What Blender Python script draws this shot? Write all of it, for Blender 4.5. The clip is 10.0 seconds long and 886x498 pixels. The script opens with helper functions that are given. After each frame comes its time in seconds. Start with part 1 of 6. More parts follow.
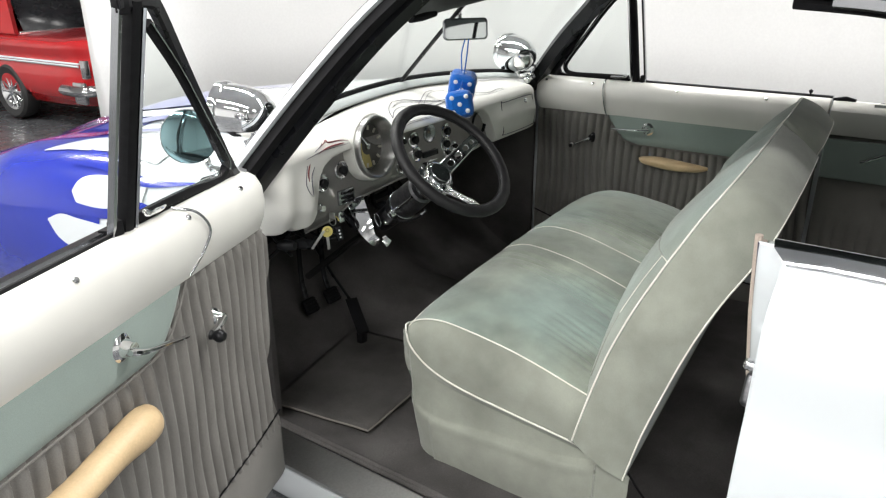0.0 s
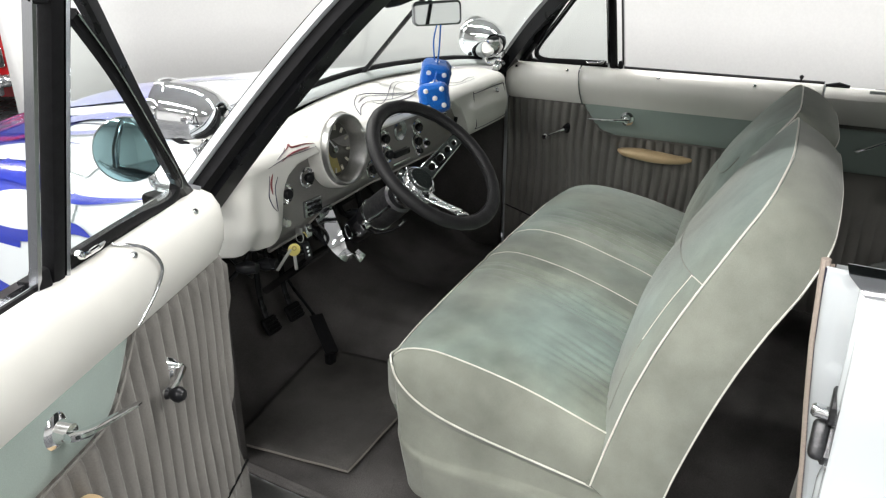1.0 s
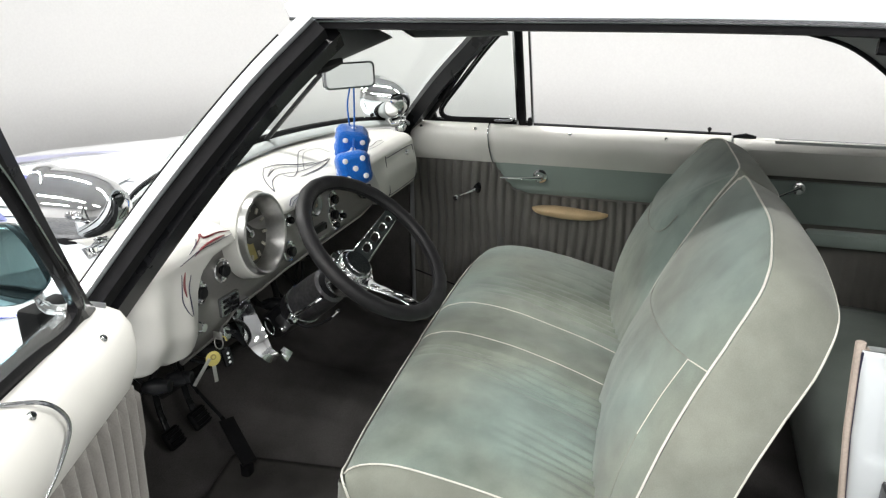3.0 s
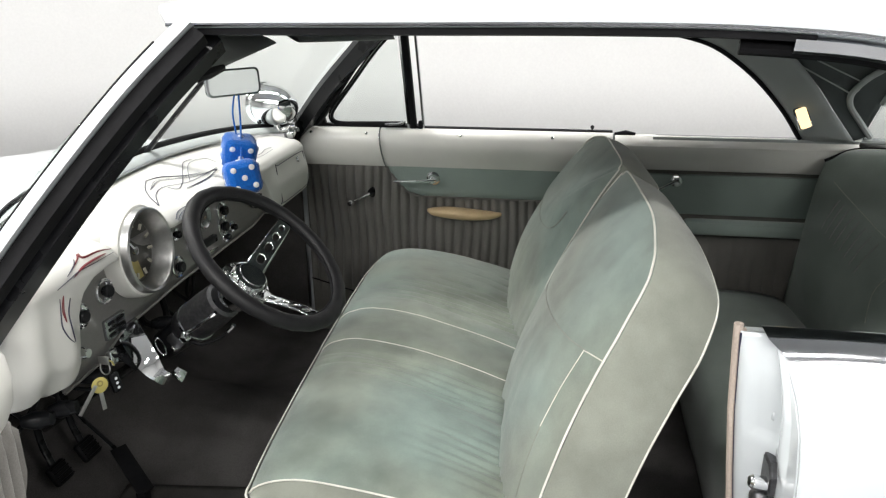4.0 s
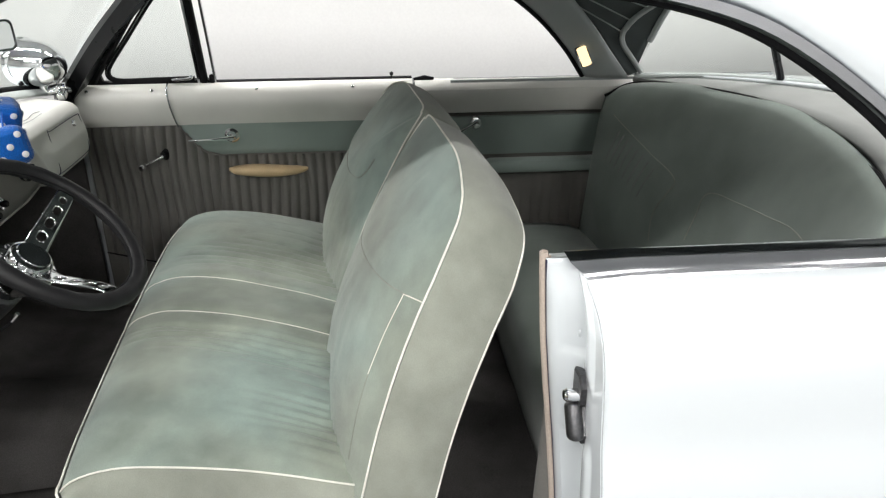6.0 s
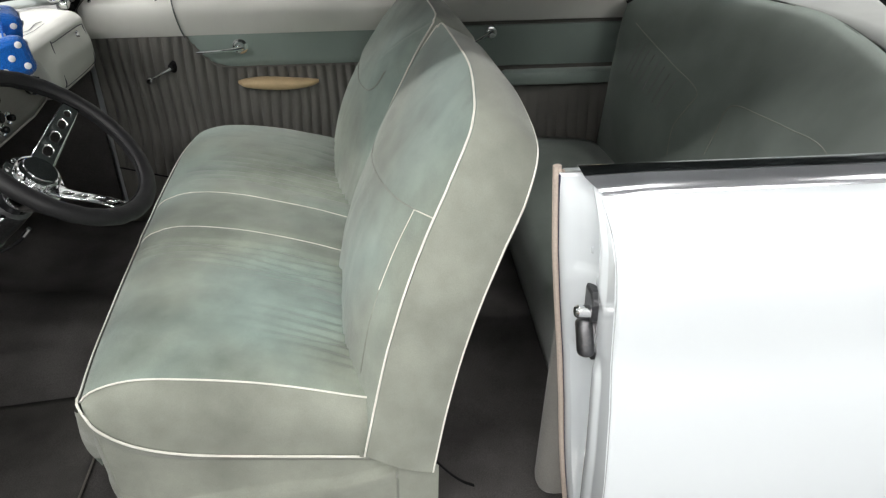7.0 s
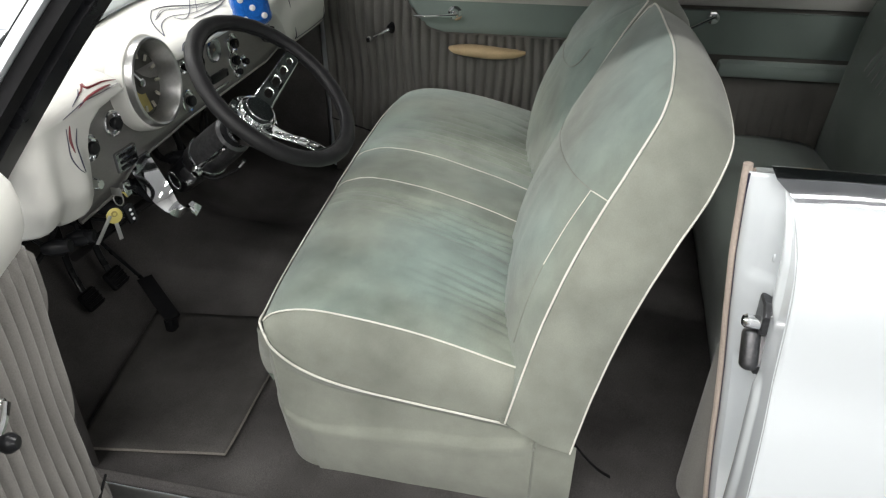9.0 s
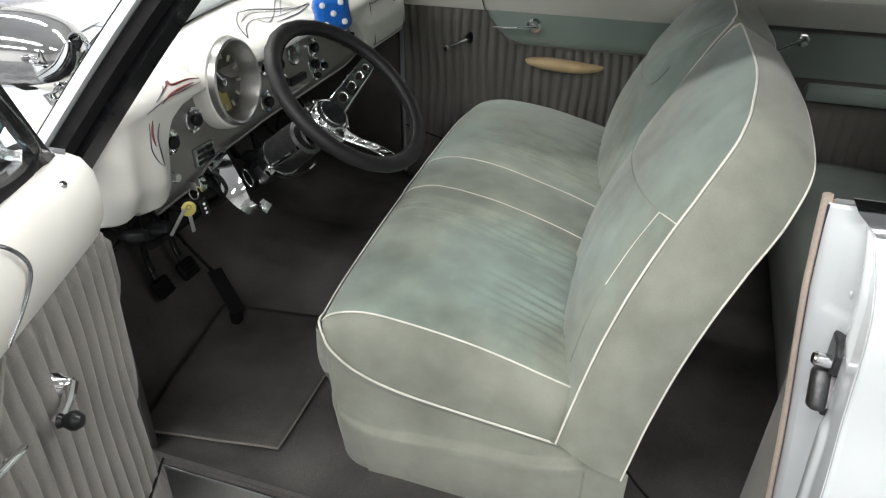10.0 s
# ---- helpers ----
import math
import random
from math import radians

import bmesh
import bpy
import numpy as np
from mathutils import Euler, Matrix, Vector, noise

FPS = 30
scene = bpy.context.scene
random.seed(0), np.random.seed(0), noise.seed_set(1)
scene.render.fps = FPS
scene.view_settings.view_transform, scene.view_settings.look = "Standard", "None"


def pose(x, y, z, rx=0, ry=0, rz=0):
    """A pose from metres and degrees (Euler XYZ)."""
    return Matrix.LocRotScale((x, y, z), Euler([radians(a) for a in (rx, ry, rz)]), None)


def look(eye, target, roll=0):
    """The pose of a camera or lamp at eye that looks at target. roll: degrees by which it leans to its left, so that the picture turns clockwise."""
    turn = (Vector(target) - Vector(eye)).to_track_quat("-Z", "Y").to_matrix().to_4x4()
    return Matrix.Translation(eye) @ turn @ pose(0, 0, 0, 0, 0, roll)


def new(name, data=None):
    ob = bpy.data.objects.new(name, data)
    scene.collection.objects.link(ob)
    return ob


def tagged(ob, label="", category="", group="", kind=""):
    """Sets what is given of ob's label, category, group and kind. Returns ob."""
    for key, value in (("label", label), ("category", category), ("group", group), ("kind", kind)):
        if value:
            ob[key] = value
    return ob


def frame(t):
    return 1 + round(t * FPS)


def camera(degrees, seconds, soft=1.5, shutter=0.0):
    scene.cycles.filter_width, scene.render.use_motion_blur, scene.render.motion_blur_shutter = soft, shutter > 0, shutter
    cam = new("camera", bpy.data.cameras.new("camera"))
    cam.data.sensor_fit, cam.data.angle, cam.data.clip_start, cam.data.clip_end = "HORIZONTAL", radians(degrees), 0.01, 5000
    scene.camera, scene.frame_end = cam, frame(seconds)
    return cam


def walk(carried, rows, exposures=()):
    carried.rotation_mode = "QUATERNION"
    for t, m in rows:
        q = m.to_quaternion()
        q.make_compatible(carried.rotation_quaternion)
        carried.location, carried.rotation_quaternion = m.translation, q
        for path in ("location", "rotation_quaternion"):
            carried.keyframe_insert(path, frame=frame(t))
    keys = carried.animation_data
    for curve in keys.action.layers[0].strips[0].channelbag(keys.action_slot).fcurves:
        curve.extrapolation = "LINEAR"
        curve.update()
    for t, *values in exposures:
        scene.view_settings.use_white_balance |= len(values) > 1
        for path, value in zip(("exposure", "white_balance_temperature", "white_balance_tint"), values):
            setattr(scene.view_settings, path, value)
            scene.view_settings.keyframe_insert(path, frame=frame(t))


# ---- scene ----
cam = camera(63.0, 10.0, soft=1.25)
PATH = [
    (0, (-1.189, -0.205, 1.387), (0.332, 0.87, 0.659), -0.3),
    (0.5, (-1.121, -0.096, 1.391), (0.438, 0.903, 0.635), -0.2),
    (1, (-1.054, 0.008, 1.382), (0.539, 0.935, 0.605), -0.2),
    (1.5, (-1.006, 0.095, 1.384), (0.621, 0.957, 0.604), -0.2),
    (2, (-0.97, 0.17, 1.383), (0.719, 0.965, 0.666), -0.3),
    (3.5, (-0.94, 0.245, 1.393), (0.886, 0.74, 0.743), -0.3),
    (4, (-0.938, 0.24, 1.392), (0.923, 0.582, 0.742), -0.4),
    (4.5, (-0.933, 0.238, 1.394), (0.949, 0.413, 0.741), -0.6),
    (5, (-0.93, 0.239, 1.393), (0.961, 0.241, 0.74), -0.6),
    (5.2, (-0.93, 0.237, 1.391), (0.96, 0.176, 0.74), -0.6),
    (6.5, (-0.922, 0.242, 1.378), (0.872, 0.051, 0.513), -0.6),
    (7, (-0.91, 0.23, 1.372), (0.829, 0.116, 0.39), -0.9),
    (7.5, (-0.915, 0.244, 1.364), (0.803, 0.208, 0.341), -0.4),
    (8, (-0.905, 0.215, 1.367), (0.79, 0.346, 0.313), -0.9),
    (8.5, (-0.909, 0.203, 1.371), (0.771, 0.472, 0.319), -0.7),
    (9, (-0.923, 0.198, 1.37), (0.745, 0.594, 0.341), -0.6),
    (9.5, (-0.923, 0.191, 1.369), (0.73, 0.692, 0.36), -0.3),
    (10, (-0.916, 0.19, 1.371), (0.713, 0.767, 0.364), 0.0),
]
walk(cam, [(t, look(eye, target, roll)) for t, eye, target, roll in PATH], [(0, 0.0), (7.5, 0.0), (8.5, -0.08), (10, -0.14)])

# ---- world and light ----
world = bpy.data.worlds.new("showroom_air")
scene.world = world
world.use_nodes = True
world.node_tree.nodes["Background"].inputs[0].default_value = (0.95, 0.98, 1.0, 1)
world.node_tree.nodes["Background"].inputs[1].default_value = 0.25
LAMP_WATTS = 97.0
CEIL = 4.3
LAMP_ROWS = [(-6.2, -3.4), (-6.2, 0.2), (-6.2, 3.6), (-6.2, 7.0), (-3.1, -0.5), (-3.1, 1.9), (-3.1, 4.3), (-3.1, -4.5), (1.0, -5.8), (1.0, -3.2), (1.0, -0.9), (1.0, 2.1), (1.0, 4.5), (0.0, 7.4), (-3.2, 7.4)]


# ---- materials ----
def material(name, color, rough=0.5, metal=0.0, grain=0.0, grain_scale=200.0, stain=0.0, stain_scale=4.0,
             bump=0.0, bump_scale=300.0, coat=0.0, sheen=0.0, stretch=(1, 1, 1), spec=0.5, rough_var=0.0, bump_detail=3.0, color2=None, color2_scale=3.0, brush=0.0):
    m = bpy.data.materials.new(name)
    m.use_nodes = True
    n, l = m.node_tree.nodes, m.node_tree.links
    b = n["Principled BSDF"]
    b.inputs["Roughness"].default_value = rough
    b.inputs["Metallic"].default_value = metal
    b.inputs["Coat Weight"].default_value = coat
    b.inputs["Coat Roughness"].default_value = 0.06
    b.inputs["Sheen Weight"].default_value = sheen
    b.inputs["Sheen Roughness"].default_value = 0.45
    b.inputs["Specular IOR Level"].default_value = spec
    tc = n.new("ShaderNodeTexCoord")
    mp = n.new("ShaderNodeMapping")
    mp.inputs["Scale"].default_value = stretch
    l.new(tc.outputs["Object"], mp.inputs["Vector"])
    rgb = n.new("ShaderNodeRGB")
    rgb.outputs[0].default_value = (*color, 1)
    last = rgb.outputs[0]
    if color2:
        tex = n.new("ShaderNodeTexNoise")
        tex.inputs["Scale"].default_value = color2_scale
        tex.inputs["Detail"].default_value = 3.0
        l.new(mp.outputs[0], tex.inputs["Vector"])
        r = n.new("ShaderNodeMapRange")
        r.inputs["From Min"].default_value, r.inputs["From Max"].default_value = 0.38, 0.62
        l.new(tex.outputs["Fac"], r.inputs["Value"])
        two = n.new("ShaderNodeMix")
        two.data_type = "RGBA"
        l.new(r.outputs[0], two.inputs[0])
        l.new(last, two.inputs[6])
        two.inputs[7].default_value = (*color2, 1)
        last = two.outputs[2]
    for amount, scale, detail in ((grain, grain_scale, 2.0), (stain, stain_scale, 4.0), (brush, 17.0, 3.0)):
        if amount:
            tex = n.new("ShaderNodeTexNoise")
            tex.inputs["Scale"].default_value = scale
            tex.inputs["Detail"].default_value = detail
            l.new(mp.outputs[0], tex.inputs["Vector"])
            ramp = n.new("ShaderNodeMapRange")
            ramp.inputs["From Min"].default_value, ramp.inputs["From Max"].default_value = 0.3, 0.7
            ramp.inputs["To Min"].default_value, ramp.inputs["To Max"].default_value = 1 - amount, 1 + amount
            l.new(tex.outputs["Fac"], ramp.inputs["Value"])
            mix = n.new("ShaderNodeVectorMath")
            mix.operation = "SCALE"
            l.new(last, mix.inputs[0])
            l.new(ramp.outputs[0], mix.inputs["Scale"])
            last = mix.outputs[0]
    l.new(last, b.inputs["Base Color"])
    if rough_var:
        tex = n.new("ShaderNodeTexNoise")
        tex.inputs["Scale"].default_value = 9.0
        tex.inputs["Detail"].default_value = 5.0
        l.new(mp.outputs[0], tex.inputs["Vector"])
        r = n.new("ShaderNodeMapRange")
        r.inputs["To Min"].default_value, r.inputs["To Max"].default_value = max(0.02, rough - rough_var), rough + rough_var
        l.new(tex.outputs["Fac"], r.inputs["Value"])
        l.new(r.outputs[0], b.inputs["Roughness"])
    if bump:
        tex = n.new("ShaderNodeTexNoise")
        tex.inputs["Scale"].default_value = bump_scale
        tex.inputs["Detail"].default_value = bump_detail
        l.new(mp.outputs[0], tex.inputs["Vector"])
        bp = n.new("ShaderNodeBump")
        bp.inputs["Strength"].default_value = bump
        bp.inputs["Distance"].default_value = 0.002
        l.new(tex.outputs["Fac"], bp.inputs["Height"])
        l.new(bp.outputs[0], b.inputs["Normal"])
    return m


WHITE = material("white_car_paint", (0.665, 0.705, 0.728), 0.22, coat=1.0, stain=0.02, stain_scale=2.0, rough_var=0.03)
CREAM = material("cream_gloss_paint", (0.685, 0.68, 0.64), 0.34, coat=0.3, stain=0.05, stain_scale=7.0, rough_var=0.06)
BLUE = material("blue_flame_paint", (0.012, 0.03, 0.36), 0.2, coat=1.0, stain=0.12, stain_scale=3.0)
STRIPE = material("dark_pinstripe_paint", (0.03, 0.03, 0.06), 0.35)
REDLINE = material("red_pinstripe_paint", (0.16, 0.02, 0.025), 0.35)
VELOUR = material("sage_green_velour", (0.280, 0.312, 0.262), 0.92, grain=0.10, grain_scale=700, stain=0.22, stain_scale=5.0, brush=0.11, color2=(0.240, 0.304, 0.272), color2_scale=2.6, bump=0.25, bump_scale=1400, sheen=0.35, spec=0.15)
VELOUR_SIDE = material("greige_velour_boxing", (0.282, 0.296, 0.254), 0.95, grain=0.08, grain_scale=700, stain=0.20, stain_scale=5.0, brush=0.08, bump=0.25, bump_scale=1400, sheen=0.3, spec=0.15)
# darker copy of VELOUR, with the shade of the car's back in its colour
VELOUR_SHADED = material("shaded_sage_velour", (0.215, 0.250, 0.228), 0.95, grain=0.1, grain_scale=900, stain=0.15, stain_scale=5.0, bump=0.25, bump_scale=1400, sheen=0.25, spec=0.1)
PLEAT = material("grey_pleated_cloth", (0.180, 0.173, 0.160), 0.9, grain=0.10, grain_scale=500, stain=0.10, stain_scale=8.0, bump=0.3, bump_scale=1100, sheen=0.2, spec=0.2)
PANEL_GREEN = material("sage_panel_cloth", (0.262, 0.316, 0.290), 0.85, grain=0.06, grain_scale=800, stain=0.08, stain_scale=5.0, bump=0.2, bump_scale=1200, sheen=0.2, spec=0.25)
PIPING = material("cream_piping_vinyl", (0.80, 0.79, 0.72), 0.5, stain=0.08, stain_scale=20)
CARPET = material("charcoal_carpet", (0.097, 0.092, 0.090), 1.0, grain=0.25, grain_scale=500, stain=0.38, stain_scale=4.5, bump=0.9, bump_scale=700, spec=0.05)
MAT_PILE = material("dark_floor_mat_pile", (0.088, 0.084, 0.080), 1.0, grain=0.22, grain_scale=500, stain=0.35, stain_scale=5.0, bump=0.9, bump_scale=700, spec=0.05)
MAT_EDGE = material("grey_mat_binding", (0.19, 0.175, 0.155), 0.9, grain=0.15, grain_scale=300)
CHROME = material("polished_chrome", (0.82, 0.83, 0.84), 0.06, 1.0, stain=0.05, stain_scale=14, rough_var=0.03)
DARK_CHROME = material("grey_stainless_trim", (0.42, 0.43, 0.45), 0.16, 1.0, stain=0.08, stain_scale=9, rough_var=0.05)
CAST = material("dark_cast_steel", (0.10, 0.10, 0.105), 0.34, 0.85, grain=0.15, grain_scale=160, stain=0.2, stain_scale=40, bump=0.2, bump_scale=260, rough_var=0.1)
STEEL = material("brushed_dash_steel", (0.30, 0.29, 0.28), 0.42, 0.75, grain=0.08, grain_scale=120, stretch=(1, 1, 14), bump=0.12, bump_scale=220, rough_var=0.08)
ALU = material("satin_aluminium", (0.50, 0.50, 0.49), 0.34, 1.0, grain=0.06, grain_scale=150, rough_var=0.06)
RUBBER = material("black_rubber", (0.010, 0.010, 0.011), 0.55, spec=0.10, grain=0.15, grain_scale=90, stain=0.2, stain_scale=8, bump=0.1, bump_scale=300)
GLOSS_BLACK = material("gloss_black_metal", (0.010, 0.0105, 0.012), 0.28, coat=0.04, spec=0.22, stain=0.2, stain_scale=12, rough_var=0.08)
LEATHER = material("black_wheel_foam", (0.010, 0.010, 0.011), 0.5, spec=0.35, grain=0.1, grain_scale=300, bump=0.3, bump_scale=500)
TAN = material("tan_armrest_vinyl", (0.62, 0.46, 0.27), 0.42, grain=0.05, grain_scale=260, stain=0.10, stain_scale=14, bump=0.15, bump_scale=400)
STRIP_PINK = material("pinkish_door_seal", (0.50, 0.42, 0.36), 0.8, grain=0.08, grain_scale=300, stain=0.08, stain_scale=8)
PLUSH = material("blue_plush", (0.008, 0.125, 0.50), 1.0, grain=0.3, grain_scale=420, stain=0.1, stain_scale=14, bump=1.0, bump_scale=420, sheen=0.5, spec=0.1)
DOT = material("white_felt", (0.78, 0.80, 0.82), 0.9, grain=0.06, grain_scale=500)
BRASS = material("yellow_key_plastic", (0.60, 0.52, 0.16), 0.4, stain=0.1, stain_scale=60)
DIAL = material("dark_dial_face", (0.05, 0.048, 0.042), 0.45, stain=0.15, stain_scale=30)
DIAL_MARK = material("pale_dial_marks", (0.45, 0.43, 0.36), 0.6)
DIAL_GOLD = material("aged_gold_dial", (0.36, 0.30, 0.10), 0.45, stain=0.2, stain_scale=40)
HEADLINER = material("dark_grey_headliner", (0.10, 0.115, 0.115), 0.9, grain=0.08, grain_scale=700, stain=0.08, stain_scale=4, bump=0.2, bump_scale=900)
PILLAR_GREY = material("grey_green_garnish", (0.40, 0.43, 0.425), 0.4, stain=0.06, stain_scale=8, coat=0.2)
WALL_PAINT = material("white_wall_paint", (0.70, 0.70, 0.695), 0.85, grain=0.02, grain_scale=60, stain=0.02, stain_scale=0.8, bump=0.05, bump_scale=200)
CONCRETE = material("dark_polished_concrete", (0.075, 0.078, 0.083), 0.28, grain=0.12, grain_scale=60, stain=0.22, stain_scale=1.2, rough_var=0.1)
CEILING_PAINT = material("pale_ceiling_paint", (0.72, 0.72, 0.71), 0.9, stain=0.05, stain_scale=1.0)
RED = material("red_car_paint", (0.42, 0.012, 0.015), 0.2, coat=1.0, stain=0.06, stain_scale=3)
TYRE = material("tyre_rubber", (0.02, 0.02, 0.02), 0.75, grain=0.15, grain_scale=120, bump=0.2, bump_scale=150)
TAIL_RED = material("red_lamp_lens", (0.35, 0.01, 0.01), 0.15, coat=0.5)
VISOR_CLOTH = material("grey_visor_cloth", (0.22, 0.225, 0.22), 0.85, grain=0.06, grain_scale=600, stain=0.06, stain_scale=9)


def glass_material(name, tint, rough=0.0):
    """Clear pane: mostly see-through, with a mirror gloss."""
    m = bpy.data.materials.new(name)
    m.use_nodes = True
    n, l = m.node_tree.nodes, m.node_tree.links
    n.remove(n["Principled BSDF"])
    clear = n.new("ShaderNodeBsdfTransparent")
    clear.inputs[0].default_value = (*tint, 1)
    gloss = n.new("ShaderNodeBsdfGlossy")
    gloss.inputs["Roughness"].default_value = rough
    facing = n.new("ShaderNodeLayerWeight")
    facing.inputs[0].default_value = 0.35
    power = n.new("ShaderNodeMath")
    power.operation = "POWER"
    power.inputs[1].default_value = 4.0
    l.new(facing.outputs["Facing"], power.inputs[0])
    fres = n.new("ShaderNodeMapRange")
    fres.inputs["To Min"].default_value, fres.inputs["To Max"].default_value = 0.03, 0.5
    l.new(power.outputs[0], fres.inputs["Value"])
    mix = n.new("ShaderNodeMixShader")
    l.new(fres.outputs[0], mix.inputs[0])
    l.new(clear.outputs[0], mix.inputs[1])
    l.new(gloss.outputs[0], mix.inputs[2])
    l.new(mix.outputs[0], n["Material Output"].inputs[0])
    return m


GLASS = glass_material("clear_window_glass", (0.95, 0.97, 0.96))
MIRROR = material("mirror_silver", (0.88, 0.90, 0.90), 0.02, 1.0)
MIRROR_TEAL = material("blue_tinted_mirror", (0.36, 0.55, 0.60), 0.04, 1.0)


def glow_material(name, color, power):
    m = bpy.data.materials.new(name)
    m.use_nodes = True
    b = m.node_tree.nodes["Principled BSDF"]
    b.inputs["Base Color"].default_value = (*color, 1)
    b.inputs["Emission Color"].default_value = (*color, 1)
    b.inputs["Emission Strength"].default_value = power
    return m


TUBE_GLOW = glow_material("lit_diffuser", (1.0, 0.98, 0.95), 14.0)
DOME_GLOW = glow_material("warm_dome_lens", (1.0, 0.74, 0.42), 1.5)


# ---- geometry helpers ----
def link(name, verts, faces, mat, parent=None, label="", smooth=True, solid=0.0, sharp=35, offset=0.0):
    me = bpy.data.meshes.new(name)
    me.from_pydata([tuple(v) for v in verts], [], [tuple(f) for f in faces])
    bm = bmesh.new()
    bm.from_mesh(me)
    bmesh.ops.remove_doubles(bm, verts=bm.verts, dist=1e-5)
    bmesh.ops.recalc_face_normals(bm, faces=bm.faces)
    bm.to_mesh(me)
    bm.free()
    if smooth:
        me.polygons.foreach_set("use_smooth", [True] * len(me.polygons))
        me.set_sharp_from_angle(angle=radians(sharp))
    me.materials.append(mat)
    ob = new(name, me)
    if parent is not None:
        ob.parent = parent
        ob.matrix_parent_inverse = Matrix.Translation(-parent.location)
    if label:
        ob["label"] = label
    if solid:
        md = ob.modifiers.new("thickness", "SOLIDIFY")
        md.thickness, md.offset = solid, offset
    return ob


def thing(name, place, label, category, group="", kind=""):
    ob = new(name)
    ob.location = place
    ob.empty_display_size = 0.05
    return tagged(ob, label, category, group, kind)


def joined(*pieces):
    verts, faces = [], []
    for v, f in pieces:
        k = len(verts)
        verts += list(v)
        faces += [tuple(i + k for i in q) for q in f]
    return verts, faces


def grid(fn, nu, nv, closed_u=False, closed_v=False):
    verts = [fn(i / (nu if closed_u else nu - 1), j / (nv if closed_v else nv - 1)) for i in range(nu) for j in range(nv)]
    faces = []
    for i in range(nu if closed_u else nu - 1):
        for j in range(nv if closed_v else nv - 1):
            a, b = i * nv + j, ((i + 1) % nu) * nv + j
            c, d = ((i + 1) % nu) * nv + (j + 1) % nv, i * nv + (j + 1) % nv
            faces.append((a, b, c, d))
    return verts, faces


def spline(pts, n, closed=False):
    """Points along a smooth curve through pts."""
    p = [Vector(q) for q in pts]
    m = len(p)
    out = []
    spans = m if closed else m - 1
    for k in range(n if closed else n + 1):
        x = k / n * spans
        i = min(int(x), spans - 1)
        t = x - i
        if closed:
            a, b, c, d = p[(i - 1) % m], p[i % m], p[(i + 1) % m], p[(i + 2) % m]
        else:
            b, c = p[i], p[i + 1]
            a = p[i - 1] if i > 0 else b * 2 - c
            d = p[i + 2] if i + 2 < m else c * 2 - b
        out.append(0.5 * ((2 * b) + (c - a) * t + (2 * a - 5 * b + 4 * c - d) * t * t + (3 * b - a - 3 * c + d) * t ** 3))
    return out


def tube(pts, r, n=8, closed=False, flat=1.0, caps=True):
    """A round bar along pts; r is a number or one for each point."""
    p = [Vector(q) for q in pts]
    m = len(p)
    rs = r if isinstance(r, (list, tuple)) else [r] * m
    verts, faces = [], []
    prev = None
    for i in range(m):
        t = (p[(i + 1) % m] - p[i - 1]) if closed else (p[min(i + 1, m - 1)] - p[max(i - 1, 0)])
        t.normalize()
        if prev is None:
            prev = t.cross(Vector((0, 0, 1)))
            if prev.length < 0.05:
                prev = t.cross(Vector((1, 0, 0)))
        s = prev - t * prev.dot(t)
        s.normalize()
        prev = s
        q = t.cross(s)
        for k in range(n):
            a = 2 * math.pi * k / n
            verts.append(p[i] + s * math.cos(a) * rs[i] + q * math.sin(a) * rs[i] * flat)
    for i in range(m if closed else m - 1):
        for k in range(n):
            a, b = i * n + k, i * n + (k + 1) % n
            c, d = ((i + 1) % m) * n + (k + 1) % n, ((i + 1) % m) * n + k
            faces.append((a, b, c, d))
    if not closed and caps:
        faces.append(tuple(range(n)))
        faces.append(tuple((m - 1) * n + k for k in range(n)))
    return verts, faces


def sweep(pts, section, side, closed_section=True, caps=True):
    """A profile of (a, b) pairs carried along pts; side(i) gives the direction of a, b is square to it."""
    p = [Vector(q) for q in pts]
    m, n = len(p), len(section)
    verts, faces = [], []
    for i in range(m):
        t = (p[min(i + 1, m - 1)] - p[max(i - 1, 0)]).normalized()
        s = Vector(side(i / (m - 1)) if callable(side) else side)
        s = (s - t * s.dot(t)).normalized()
        q = t.cross(s)
        for a, b in section:
            verts.append(p[i] + s * a + q * b)
    for i in range(m - 1):
        for k in range(n if closed_section else n - 1):
            faces.append((i * n + k, i * n + (k + 1) % n, (i + 1) * n + (k + 1) % n, (i + 1) * n + k))
    if caps and closed_section:
        faces.append(tuple(range(n)))
        faces.append(tuple((m - 1) * n + k for k in range(n)))
    return verts, faces


def revolve(profile, place, axis, n=28, caps=False):
    """Turns (radius, height) pairs about an axis through place."""
    z = Vector(axis).normalized()
    x = z.cross(Vector((0, 0, 1)))
    if x.length < 0.05:
        x = z.cross(Vector((1, 0, 0)))
    x.normalize()
    y = z.cross(x)
    o = Vector(place)
    verts, faces = [], []
    m = len(profile)
    for k in range(n):
        a = 2 * math.pi * k / n
        for r, h in profile:
            verts.append(o + (x * math.cos(a) + y * math.sin(a)) * r + z * h)
    for k in range(n):
        for j in range(m - 1):
            faces.append((k * m + j, ((k + 1) % n) * m + j, ((k + 1) % n) * m + j + 1, k * m + j + 1))
    if caps and profile[0][0] > 1e-6:
        faces.append(tuple(k * m for k in range(n)))
    if caps and profile[-1][0] > 1e-6:
        faces.append(tuple(k * m + m - 1 for k in range(n)))
    return verts, faces


